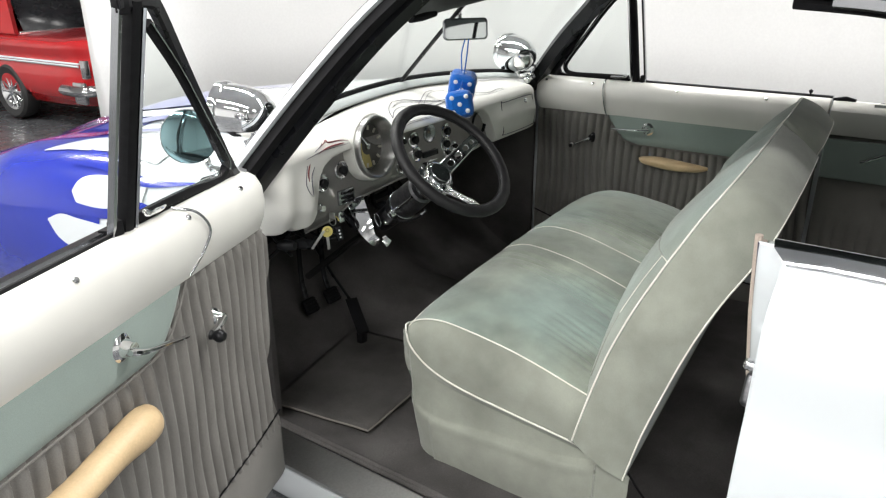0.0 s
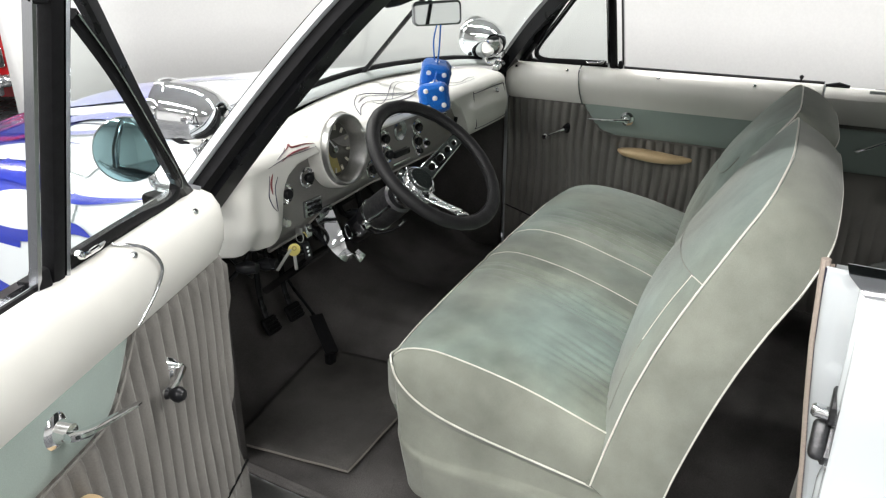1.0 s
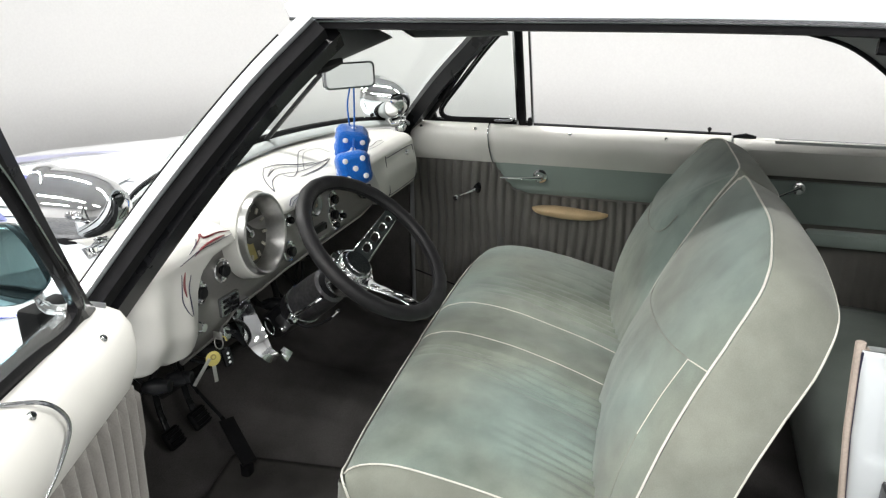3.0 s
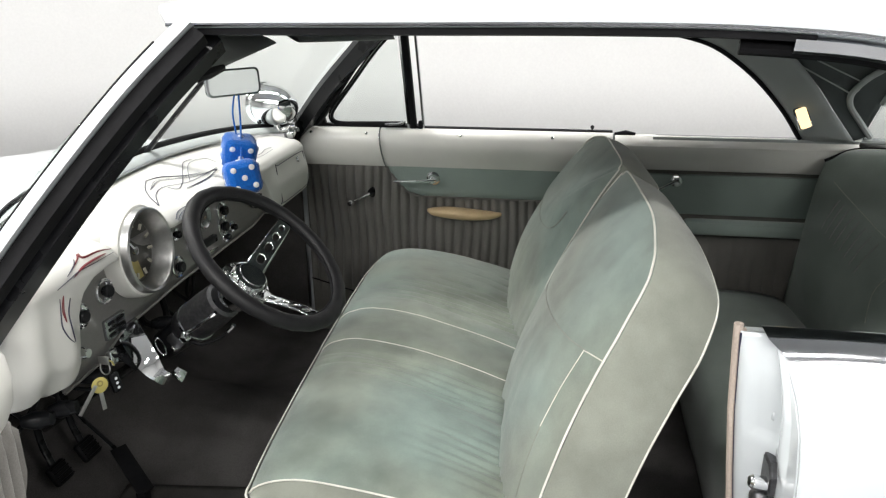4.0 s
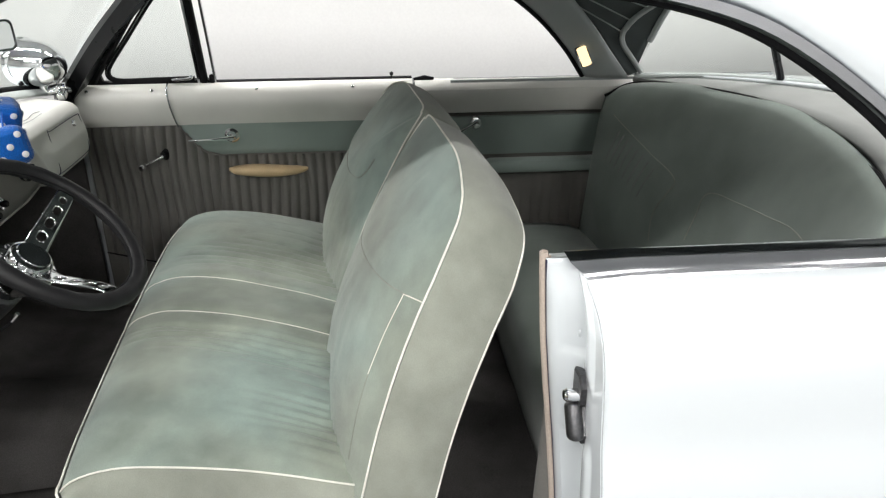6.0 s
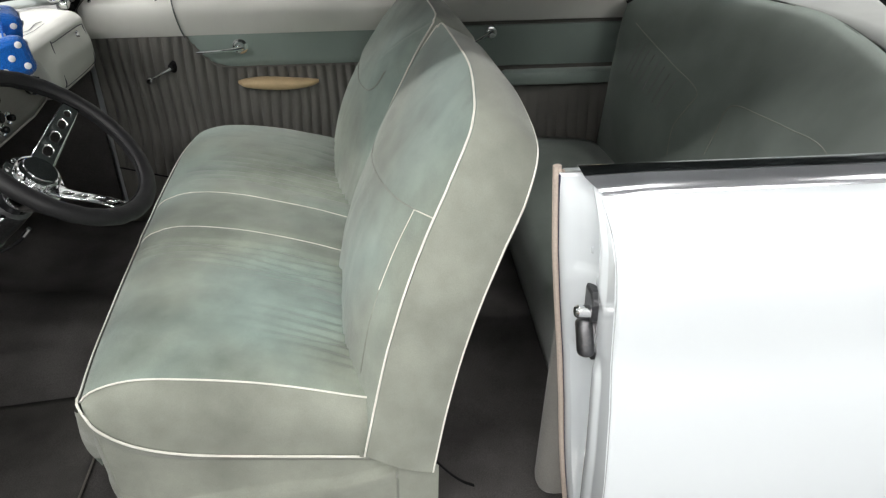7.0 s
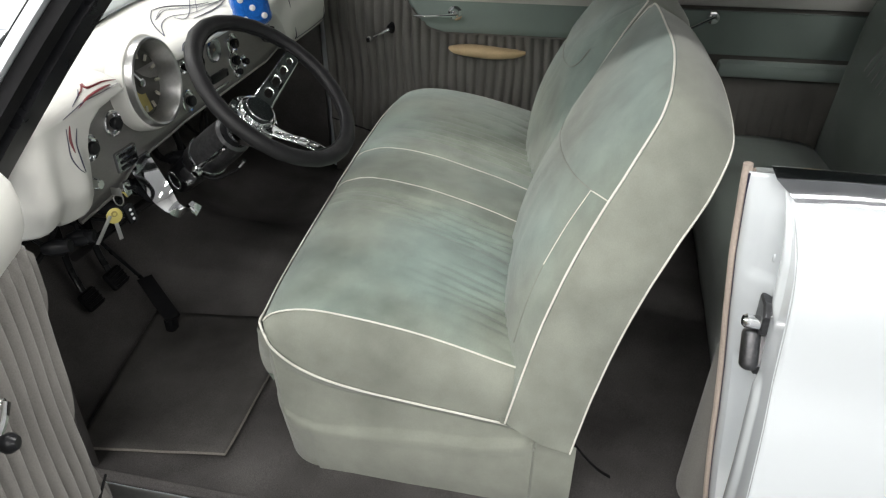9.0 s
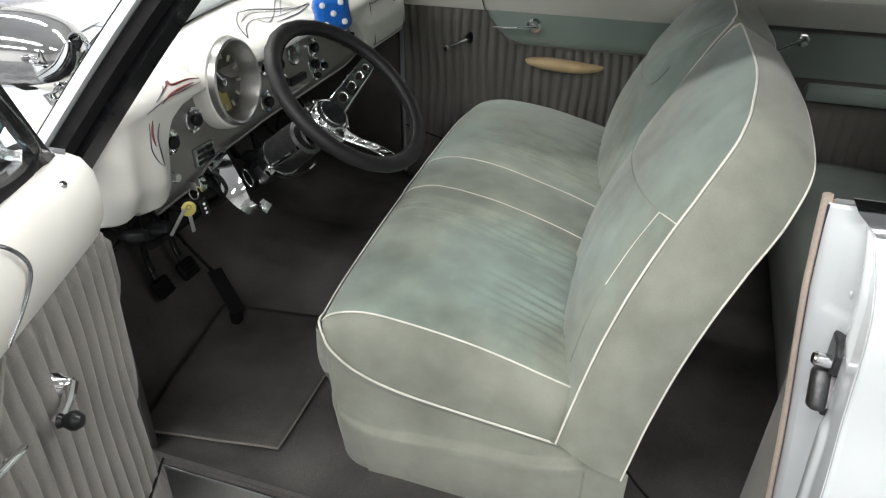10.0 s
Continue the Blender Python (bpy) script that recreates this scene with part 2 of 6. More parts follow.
def box(place, size, bevel=0.004, turn=None, seg=2):
    bm = bmesh.new()
    bmesh.ops.create_cube(bm, size=1.0)
    bmesh.ops.scale(bm, vec=size, verts=bm.verts)
    if bevel:
        bmesh.ops.bevel(bm, geom=bm.edges[:], offset=min(bevel, min(size) * 0.45), segments=seg, affect="EDGES", profile=0.5)
    m = Matrix.Translation(place) @ (turn.to_4x4() if turn is not None else Matrix())
    bm.verts.ensure_lookup_table()
    verts = [m @ v.co for v in bm.verts]
    faces = [tuple(v.index for v in f.verts) for f in bm.faces]
    bm.free()
    return verts, faces


def part(name, geo, mat, parent, label="", **kw):
    return link(name, geo[0], geo[1], mat, parent, label, **kw)


def lerp(a, b, t):
    return a + (b - a) * t


def table(x, *rows):
    """Smooth value at x between rows of (x, value)."""
    if x <= rows[0][0]:
        return rows[0][1]
    for (a, p), (b, q) in zip(rows, rows[1:]):
        if x <= b:
            t = (x - a) / (b - a)
            return lerp(p, q, t)
    return rows[-1][1]


def smooth_step(a, b, x):
    t = min(max((x - a) / (b - a), 0.0), 1.0)
    return t * t * (3 - 2 * t)


XC = 0.72          # the car's middle line
FLOOR_Z = 0.225


def other(p):
    """The same point on the passenger's side."""
    return Vector((2 * XC - p[0], p[1], p[2]))


# ---- showroom ----
def slab(name, lo, hi, mat, kind_label, category):
    c = [(a + b) / 2 for a, b in zip(lo, hi)]
    ob = part(name, box(c, [b - a for a, b in zip(lo, hi)], 0.0), mat, None, smooth=False)
    return tagged(ob, kind_label, category, kind="structure")


slab("floor", (-9, -9, -0.12), (11, 13, 0.0), CONCRETE, "dark grey polished concrete showroom floor", "floor")
slab("ceiling", (-9, -9, CEIL + 0.1), (11, 13, CEIL + 0.3), CEILING_PAINT, "plain pale showroom ceiling", "ceiling")
cove = [(1.50, 4.5)] + [(2.4 + 2.25 * math.sin(t), 2.25 + 2.25 * math.cos(t)) for t in [k * math.pi / 2 / 24 for k in range(25)]] + [(4.65, -1.0), (4.65, -4.0), (4.65, -8.7)]
backdrop = part("wall_side", grid(lambda u, v: Vector((*cove[round(u * 27)], lerp(0.0, CEIL, v))), 28, 6), WALL_PAINT, None, solid=0.12)
tagged(backdrop, "plain white curved backdrop wall round the coupe", "wall", kind="structure")
slab("wall_east", (10.8, -9, 0.0), (11, 13, CEIL), WALL_PAINT, "plain white showroom wall", "wall")
slab("wall_west", (-9, -9, 0.0), (-8.8, 13, CEIL), WALL_PAINT, "plain white showroom wall", "wall")
slab("wall_south", (-9, -9, 0.0), (11, -8.8, CEIL), WALL_PAINT, "plain white showroom wall", "wall")
slab("wall_north", (-9, 12.8, 0.0), (11, 13, CEIL), WALL_PAINT, "plain white showroom wall", "wall")


def ceiling_light(x, y):
    t = thing("ceiling_light", (x, y, CEIL), "long white fluorescent ceiling light, switched on", "lamp", "showroom ceiling lights")
    part("housing", box((x, y, CEIL + 0.05), (0.34, 2.3, 0.09), 0.01), CEILING_PAINT, t)
    part("diffuser", box((x, y, CEIL - 0.005), (0.28, 2.2, 0.02), 0.006), TUBE_GLOW, t, "glowing white diffuser")
    lamp = bpy.data.lights.new("tube_light", "AREA")
    lamp.shape, lamp.size, lamp.size_y, lamp.energy, lamp.color = "RECTANGLE", 0.28, 2.2, LAMP_WATTS, (1.0, 0.985, 0.96)
    ob = new("tube_light", lamp)
    ob.parent = t
    ob.location = (0, 0, -0.03)


for lx, ly in LAMP_ROWS:
    ceiling_light(lx, ly)


# ---- the coupe's body ----
coupe = thing("custom_coupe", (XC, 0.3, 0.0), "white chopped custom coupe with blue flames and its driver door open", "car")

RAIL = [(0.125, 0.86, 1.356), (0.10, 0.55, 1.357), (0.088, 0.20, 1.357), (0.080, 0.0, 1.352), (0.06, -0.15, 1.336), (0.03, -0.30, 1.288),
        (0.0, -0.46, 1.182), (-0.015, -0.56, 1.08), (-0.02, -0.62, 0.99)]
CROWN = [(XC, 1.09, 1.385), (XC, 0.75, 1.455), (XC, 0.40, 1.485), (XC, 0.10, 1.49), (XC, -0.15, 1.485), (XC, -0.38, 1.465), (XC, -0.55, 1.44), (XC, -0.68, 1.41), (XC, -0.80, 1.37)]
rail_line, crown_line = spline(RAIL, 48), spline(CROWN, 48)


def roof_point(u, v, drop=0.0, inset=0.0):
    k = v * 48
    i = min(int(k), 47)
    a, c = rail_line[i].lerp(rail_line[i + 1], k - i), crown_line[i].lerp(crown_line[i + 1], k - i)
    w = 2 * u - 1
    half = XC - a.x - inset
    return Vector((XC + w * half, a.y + (c.y - a.y) * (1 - w * w), a.z + (c.z - a.z) * (1 - abs(w) ** 6) - drop * (0.15 + 0.85 * (1 - abs(w) ** 10))))


part("roof", grid(lambda u, v: roof_point(u, v), 41, 49), WHITE, coupe, "glossy white chopped roof", solid=0.012, offset=0.0)
lining = part("headliner", grid(lambda u, v: roof_point(u, lerp(0.03, 1.0, v), 0.03, 0.015), 31, 41), HEADLINER, coupe, "dark grey cloth headliner", solid=0.006)
for v in (0.22, 0.36, 0.5, 0.64, 0.76, 0.88):
    part("headliner_seam", tube([roof_point(0.02 + 0.96 * i / 24, v, 0.036, 0.02) for i in range(25)], 0.004, 6), PILLAR_GREY, lining)

for flip in (False, True):
    f = (lambda p: other(p)) if flip else (lambda p: Vector(p))
    sx = -1 if flip else 1
    front_rail = [f(p + Vector((0.004, 0, -0.006))) for p in rail_line[1:21]]
    part("rail_seal", sweep(front_rail, [(-0.006, -0.004 * sx), (0.026, -0.007 * sx), (0.03, 0.006 * sx), (-0.006, 0.005 * sx)], (sx, 0, 0)), RUBBER, coupe, "black rubber roof rail seal")
    rear_rail = [f(p + Vector((0.0, 0, -0.012))) for p in rail_line[19:]]
    part("quarter_window_trim", sweep(rear_rail, [(-0.010, -0.009 * sx), (0.0, -0.013 * sx), (0.020, -0.010 * sx), (0.024, 0.008 * sx), (0.0, 0.008 * sx), (-0.010, 0.005 * sx)], (sx, 0, 0)), DARK_CHROME, coupe, "stainless trim round the quarter window")
    drip = [f(p + Vector((-0.006, 0.0, 0.004))) for p in rail_line[0:24]]
    part("drip_moulding", tube(drip, 0.003, 6), DARK_CHROME, coupe)

A_NEAR = [(-0.190, 1.105, 0.900), (-0.163, 1.078, 0.950), (-0.060, 0.985, 1.110), (0.040, 0.889, 1.255), (0.116, 0.812, 1.352)]
A_FAR = [(1.475, 1.205, 0.945), (1.405, 1.045, 1.125), (1.358, 0.905, 1.262), (1.318, 0.812, 1.352)]
for flip in (False, True):
    f = (lambda p: other(p)) if flip else (lambda p: Vector(p))
    sx = -1 if flip else 1
    line = spline(A_FAR if flip else A_NEAR, 20)
    up = (0, 0.72, 0.69)
    sec = lambda a0, a1, b0, b1: [(a0, b0 * sx), (a1, b0 * sx), (a1, b1 * sx), (a0, b1 * sx)]
    part("a_pillar", sweep(line, [(0.004, -0.014 * sx), (0.016, -0.019 * sx), (0.022, -0.011 * sx), (0.024, 0.016 * sx), (0.004, 0.028 * sx)], up), WHITE, coupe, "white windscreen pillar")
    part("screen_edge_rubber", tube([p + Vector((-0.003 * sx, 0.020, 0.021)) for p in line[:-2]], 0.003, 6), RUBBER, coupe)
    part("pillar_bead", tube([p + Vector((-0.016 * sx, 0.006, 0.004)) for p in line], 0.0035, 6), DARK_CHROME, coupe)
    part("pillar_seal", sweep(line, [(-0.024, -0.010 * sx), (0.002, -0.015 * sx), (0.002, 0.014 * sx), (-0.020, 0.018 * sx)], up), RUBBER, coupe, "black rubber door seal")
    part("pillar_garnish", sweep([p + Vector((0.052 * sx, 0.004, -0.006)) for p in line], [(-0.03, -0.026), (0.014, -0.026), (0.03, 0.0), (0.012, 0.022), (-0.026, 0.022)], up), GLOSS_BLACK, coupe, "dark inner pillar moulding")

# windscreen
BASE = [(0.005, 1.205, 0.985), (0.28, 1.278, 1.018), (XC, 1.318, 1.035), (2 * XC - 0.28, 1.278, 1.018), (2 * XC - 0.005, 1.205, 0.985)]
HEAD = [(0.15, 0.85, 1.352), (0.40, 0.975, 1.362), (XC, 1.05, 1.366), (2 * XC - 0.40, 0.975, 1.362), (2 * XC - 0.15, 0.85, 1.352)]
base_line, head_line = spline(BASE, 32), spline(HEAD, 32)


def screen_point(u, v):
    k = u * 32
    i = min(int(k), 31)
    a, b = base_line[i].lerp(base_line[i + 1], k - i), head_line[i].lerp(head_line[i + 1], k - i)
    bow = math.sin(math.pi * v) * 0.018
    return a.lerp(b, v) + Vector((0, bow * 0.7, bow * 0.7))


pane = part("windscreen", grid(screen_point, 33, 13), GLASS, coupe, "clear raked windscreen glass", solid=0.005)
pane.visible_shadow = False
part("screen_rubber", tube([p + Vector((0, 0.004, 0.0)) for p in base_line], 0.010, 8), RUBBER, coupe, "black windscreen rubber")
part("screen_bright_trim", tube([p + Vector((0, 0.016, -0.006)) for p in base_line], 0.006, 6), CHROME, coupe)
part("centre_bar", tube(spline([(XC, 1.312, 1.032), (XC, 1.155, 1.19), (XC, 0.99, 1.352)], 10), 0.010, 10, flat=0.6), GLOSS_BLACK, coupe, "dark windscreen centre bar")
part("screen_garnish", grid(lambda u, v: base_line[min(int(u * 32), 32)] + Vector((0, -0.006 - 0.036 * v, -0.006 - 0.014 * v + 0.006 * math.sin(v * math.pi))), 33, 7), PILLAR_GREY, coupe, "grey metal moulding under the windscreen", solid=0.006)
part("header", sweep([p + Vector((0, -0.01, -0.008)) for p in head_line], [(-0.05, -0.012), (0.02, -0.014), (0.03, 0.012), (-0.04, 0.014)], (0, 0.8, 0.3)), GLOSS_BLACK, coupe, "dark windscreen header")
for k in (0.1, 0.86):
    blade = [screen_point(k + 0.0, 0.02) + Vector((0, 0.02, 0.006)), screen_point(k + 0.08, 0.05) + Vector((0, 0.02, 0.01)), screen_point(k + 0.2, 0.06) + Vector((0, 0.02, 0.01))]
    part("wiper", tube(spline(blade, 10), 0.005, 6), GLOSS_BLACK, coupe, "dark wiper lying on the glass")

# nose: wings, bonnet and cowl in one painted skin
def nose_section(y):
    zc = table(y, (1.15, 1.025), (1.5, 1.012), (1.88, 0.974), (2.28, 0.918), (2.8, 0.795), (3.06, 0.69), (3.4, 0.46))
    zf = table(y, (1.15, 0.955), (1.5, 0.94), (1.9, 0.905), (2.25, 0.856), (2.6, 0.765), (3.0, 0.625), (3.4, 0.41))
    h = table(y, (1.15, 0.885), (1.5, 0.93), (2.2, 0.96), (2.9, 0.93), (3.2, 0.84), (3.4, 0.7))
    return [(h - 0.05, 0.24), (h, 0.48), (h + 0.005, zf - 0.24), (h - 0.02, zf - 0.12), (h - 0.085, zf - 0.035), (h - 0.19, zf), (h - 0.34, zf + 0.005), (0.40, (zf + zc) / 2), (0.2, zc - 0.008), (0, zc)]


nose_cache = {}


def nose_point(s, y):
    """s from 0 at the driver's lower edge to 1 at the middle."""
    key = round(y, 4)
    if key not in nose_cache:
        nose_cache[key] = spline([(XC - x, y, z) for x, z in nose_section(y)], 60)
    k = s * 60
    i = min(int(k), 59)
    return nose_cache[key][i].lerp(nose_cache[key][i + 1], k - i)


def nose_lift(s, y, d):
    e = 0.004
    p = nose_point(s, y)
    a = nose_point(min(s + e, 1), y) - nose_point(max(s - e, 0), y)
    b = nose_point(s, y + 0.01) - nose_point(s, y - 0.01)
    n = a.cross(b).normalized()
    if n.dot(Vector((XC, y, 0.3)) - p) > 0:
        n = -n
    return p + n * d


def nose_full(u, v):
    # the skin begins at the foot of the windscreen, and further back along the wings
    s = 2 * u
    foot = nose_point(s, 1.3) if s <= 1 else other(nose_point(2 - s, 1.3))
    k = min(max((foot.x - 0.005) / (2 * XC - 0.01), 0), 1)
    inside = smooth_step(0.0, 0.06, k) * smooth_step(1.0, 0.94, k)
    y = lerp(lerp(1.16, base_line[round(k * 32)].y - 0.004, inside), 3.4, v)
    return nose_point(s, y) if s <= 1 else other(nose_point(2 - s, y))


nose = part("front_bodywork", grid(nose_full, 81, 57), WHITE, coupe, "white bonnet and front wings")
part("bonnet_gap", tube([nose_lift(0.70 + 0.02 * (k / 20), 1.42 + 1.7 * k / 20, 0.0005) for k in range(21)], 0.002, 5), STRIPE, nose)


def lick(name, path, widths, mat, lift):
    """A painted tongue on the wing: a centre path of (s, y) and half widths along it."""
    pts = spline([(a, b, 0) for a, b in path], 36)
    ws = spline([(w, 0, 0) for w in widths], 36)

    def f(u, v):
        i = min(round(u * 36), 36)
        p = pts[i]
        t = pts[min(i + 1, 36)] - pts[max(i - 1, 0)]
        d = Vector((t.x * 1.4, t.y, 0))
        q = Vector((-d.y, d.x, 0)).normalized()
        w = max(ws[i].x, 0.0004) * (2 * v - 1)
        return nose_lift(min(max(p.x + q.x * w / 1.4, 0.01), 0.99), p.y + q.y * w, lift)
    part(name, grid(f, 37, 7), mat, nose)


def blue_front(u, v):
    s = lerp(0.01, 0.99, u)
    start = table(s, (0.0, 1.62), (0.58, 1.62), (0.62, 1.90), (0.72, 1.94), (0.75, 2.02), (0.80, 2.10), (0.92, 2.16), (1.0, 2.24))
    return nose_lift(s, lerp(start, 3.38, v), 0.002)


part("flame_field", grid(blue_front, 91, 41), BLUE, nose, "blue flame paint")
lick("white_flame_gap", [(0.345, 1.45), (0.348, 1.58), (0.350, 1.68), (0.347, 1.735), (0.344, 1.762)], [0.052, 0.066, 0.064, 0.046, 0.003], WHITE, 0.0045)
lick("white_flame_gap", [(0.220, 1.40), (0.222, 1.58), (0.235, 1.72), (0.248, 1.81), (0.258, 1.87)], [0.055, 0.056, 0.050, 0.042, 0.003], WHITE, 0.0045)
lick("white_flame_gap", [(0.480, 2.04), (0.505, 1.95), (0.525, 1.84), (0.530, 1.72), (0.520, 1.58), (0.51, 1.45)], [0.002, 0.034, 0.060, 0.064, 0.075, 0.09], WHITE, 0.0045)
lick("white_flame_gap", [(0.768, 2.34), (0.768, 2.16), (0.766, 1.98), (0.766, 1.84), (0.77, 1.66), (0.77, 1.48)], [0.002, 0.028, 0.034, 0.042, 0.06, 0.08], WHITE, 0.0045)
lick("flame_tongue", [(0.455, 1.80), (0.440, 1.68), (0.412, 1.56), (0.390, 1.48), (0.388, 1.40), (0.407, 1.24)], [0.046, 0.036, 0.024, 0.018, 0.012, 0.001], BLUE, 0.006)
lick("flame_tongue", [(0.302, 1.80), (0.294, 1.68), (0.294, 1.58), (0.314, 1.50), (0.322, 1.44), (0.306, 1.38)], [0.030, 0.020, 0.019, 0.020, 0.017, 0.001], BLUE, 0.006)
lick("flame_tongue", [(0.712, 2.02), (0.732, 1.90), (0.728, 1.79), (0.706, 1.69), (0.685, 1.60)], [0.036, 0.022, 0.020, 0.014, 0.001], BLUE, 0.006)
lick("flame_tongue", [(0.622, 2.00), (0.640, 1.86), (0.655, 1.77), (0.668, 1.69), (0.682, 1.60)], [0.050, 0.028, 0.020, 0.014, 0.001], BLUE, 0.006)
lick("flame_tongue", [(0.860, 2.34), (0.858, 2.12), (0.842, 1.97), (0.822, 1.86), (0.81, 1.68)], [0.10, 0.085, 0.050, 0.026, 0.001], BLUE, 0.006)
lick("flame_tongue", [(0.935, 2.36), (0.940, 2.14), (0.948, 1.98), (0.958, 1.84), (0.955, 1.66)], [0.06, 0.050, 0.028, 0.014, 0.001], BLUE, 0.006)
for ds in (0.0, 0.03):
    lick("pinstripe", [(0.78 + ds, 1.45), (0.80 + ds, 1.8), (0.79 + ds, 2.2), (0.82 + ds, 2.6)], [0.0015, 0.003, 0.003, 0.001], STRIPE, 0.002)

# rear quarters
QX = [(-0.030, 0.953), (-0.048, 0.950), (-0.078, 0.943), (-0.118, 0.925), (-0.145, 0.895), (-0.160, 0.85), (-0.172, 0.76), (-0.19, 0.69), (-0.205, 0.57), (-0.205, 0.40), (-0.185, 0.24), (-0.15, 0.16)]
q_line = spline([(x, 0, z) for x, z in QX], 36)


def quarter_point(u, v):
    p = q_line[round(u * 36)]
    y = lerp(-0.046, -2.3, v)
    round_in = 0.006 * max(0.0, 1 - v * 60)
    tail = 0.25 * smooth_step(0.45, 1.0, v) ** 1.5
    return Vector((p.x + round_in + tail, y + (0.004 if v == 0 else 0), p.z - 0.10 * smooth_step(0.5, 1, v)))


for flip in (False, True):
    f = (lambda p: other(p)) if flip else (lambda p: Vector(p))
    sx = -1 if flip else 1
    part("quarter_panel", grid(lambda u, v: f(quarter_point(u, v * v)), 37, 31), WHITE, coupe, "white rear quarter panel", solid=0.01)
    belt = [f((-0.016, lerp(-0.050, -1.1, k / 20), 0.966)) for k in range(21)]
    bv, bf = sweep(belt, [(-0.034, -0.020 * sx), (-0.030, -0.008 * sx), (-0.016, 0.010 * sx), (0.004, 0.017 * sx), (0.018, 0.014 * sx), (0.020, -0.004 * sx), (-0.020, -0.026 * sx)], (sx, 0, 0.0))
    bv = [v + Vector((0, 0.034 * smooth_step(0.945, 0.985, v.z), 0)) if i < 7 else v for i, v in enumerate(bv)]
    part("belt_moulding", (bv, bf), DARK_CHROME, coupe, "dark stainless belt moulding")
    part("window_ledge", sweep([f((0.006, lerp(-0.004, -0.62, k / 12), 0.962)) for k in range(13)], [(0.006, -0.02), (0.02, -0.02), (0.02, 0.004), (0.006, 0.004)], (sx, 0, 0)), PILLAR_GREY, coupe)

# driver's lock pillar with striker and seal


def pillar_lean(z):
    return table(z, (0.2, -0.072), (0.38, -0.050), (0.45, -0.043), (0.55, -0.035), (0.65, -0.025), (0.75, -0.013), (0.85, -0.003), (0.97, 0.004))


def jamb_point(u, v):
    z = lerp(0.972, 0.2, v)
    edge = table(z, (0.2, -0.18), (0.4, -0.20), (0.57, -0.196), (0.69, -0.178), (0.76, -0.160), (0.85, -0.146), (0.895, -0.132), (0.925, -0.10), (0.945, -0.06), (0.958, -0.028), (0.972, -0.012))
    inner = table(z, (0.2, 0.016), (0.5, 0.014), (0.75, 0.002), (0.97, -0.002))
    depth = -0.046 * smooth_step(0.04, 0.34, u)
    across = smooth_step(0.10, 0.14, u) * (1 - smooth_step(0.50, 0.60, u))
    lower = smooth_step(0.0, 0.018, table(u, (0.1, 0.705), (0.5, 0.640)) - z)
    upper = smooth_step(0.825, 0.840, z) * smooth_step(0.955, 0.93, z)
    hollow = across * (0.022 * lower + 0.010 * upper) - 0.006 * smooth_step(0.52, 0.60, u) * (1 - smooth_step(0.66, 0.76, u)) * (1 - smooth_step(0.70, 0.73, z) * (1 - smooth_step(0.80, 0.84, z)))
    return Vector((lerp(inner, edge, u), pillar_lean(z) * (1 - smooth_step(0.15, 0.60, u)) + depth - hollow, z))


part("lock_pillar", grid(jamb_point, 60, 110), WHITE, coupe, "white painted door lock pillar", solid=0.004, offset=-1)
part("door_seal", tube([(table(z, (0.2, 0.022), (0.5, 0.020), (0.75, 0.008), (0.97, 0.003)), 0.006 + pillar_lean(z), z) for z in [0.18 + 0.8 * k / 24 for k in range(25)]], 0.0065, 8), STRIP_PINK, coupe, "pinkish tan door seal")
part("seal_backing", sweep([(table(z, (0.2, 0.026), (0.5, 0.024), (0.75, 0.013), (0.97, 0.009)), pillar_lean(z), z) for z in [0.18 + 0.79 * k / 24 for k in range(25)]], [(-0.003, -0.006), (0.004, -0.006), (0.004, 0.006), (-0.003, 0.006)], (1, 0, 0)), STRIP_PINK, coupe)
part("seal_groove", tube([(table(z, (0.2, 0.014), (0.5, 0.012), (0.75, 0.0), (0.97, -0.005)), 0.0035 + pillar_lean(z), z) for z in [0.18 + 0.79 * k / 24 for k in range(25)]], 0.0016, 5), STRIPE, coupe)
plate = [(-0.04, 0.813), (-0.068, 0.815), (-0.083, 0.801), (-0.081, 0.773), (-0.069, 0.763), (-0.096, 0.73), (-0.092, 0.714), (-0.065, 0.711), (-0.055, 0.723), (-0.054, 0.737), (-0.04, 0.752)]
pn = len(plate)
pv = [Vector((x, -0.048, z)) for x, z in plate] + [Vector((x, -0.036, z)) for x, z in plate] + [Vector((-0.066 + (x + 0.066) * 0.9, -0.0335, 0.762 + (z - 0.762) * 0.93)) for x, z in plate]
pf = [tuple(range(2 * pn, 3 * pn))] + [(j * pn + i, j * pn + (i + 1) % pn, (j + 1) * pn + (i + 1) % pn, (j + 1) * pn + i) for j in range(2) for i in range(pn)]
striker = part("striker", (pv, pf), CAST, coupe, "steel door striker with dovetail", sharp=30)
part("striker_pin", revolve([(0.0, 0.024), (0.007, 0.024), (0.010, 0.020), (0.010, 0.0)], (-0.070, -0.036, 0.783), (0, 1, 0.1), 18), CHROME, striker)
part("striker_wedge", box((-0.074, -0.029, 0.742), (0.034, 0.022, 0.058), 0.009, Euler((0, radians(32), 0)).to_matrix(), 4), CAST, striker, "worn rounded wedge")
part("striker_screw", revolve([(0, 0.004), (0.008, 0.003), (0.011, 0.0)], (-0.055, -0.0335, 0.756), (0, 1, 0), 16), CHROME, striker)
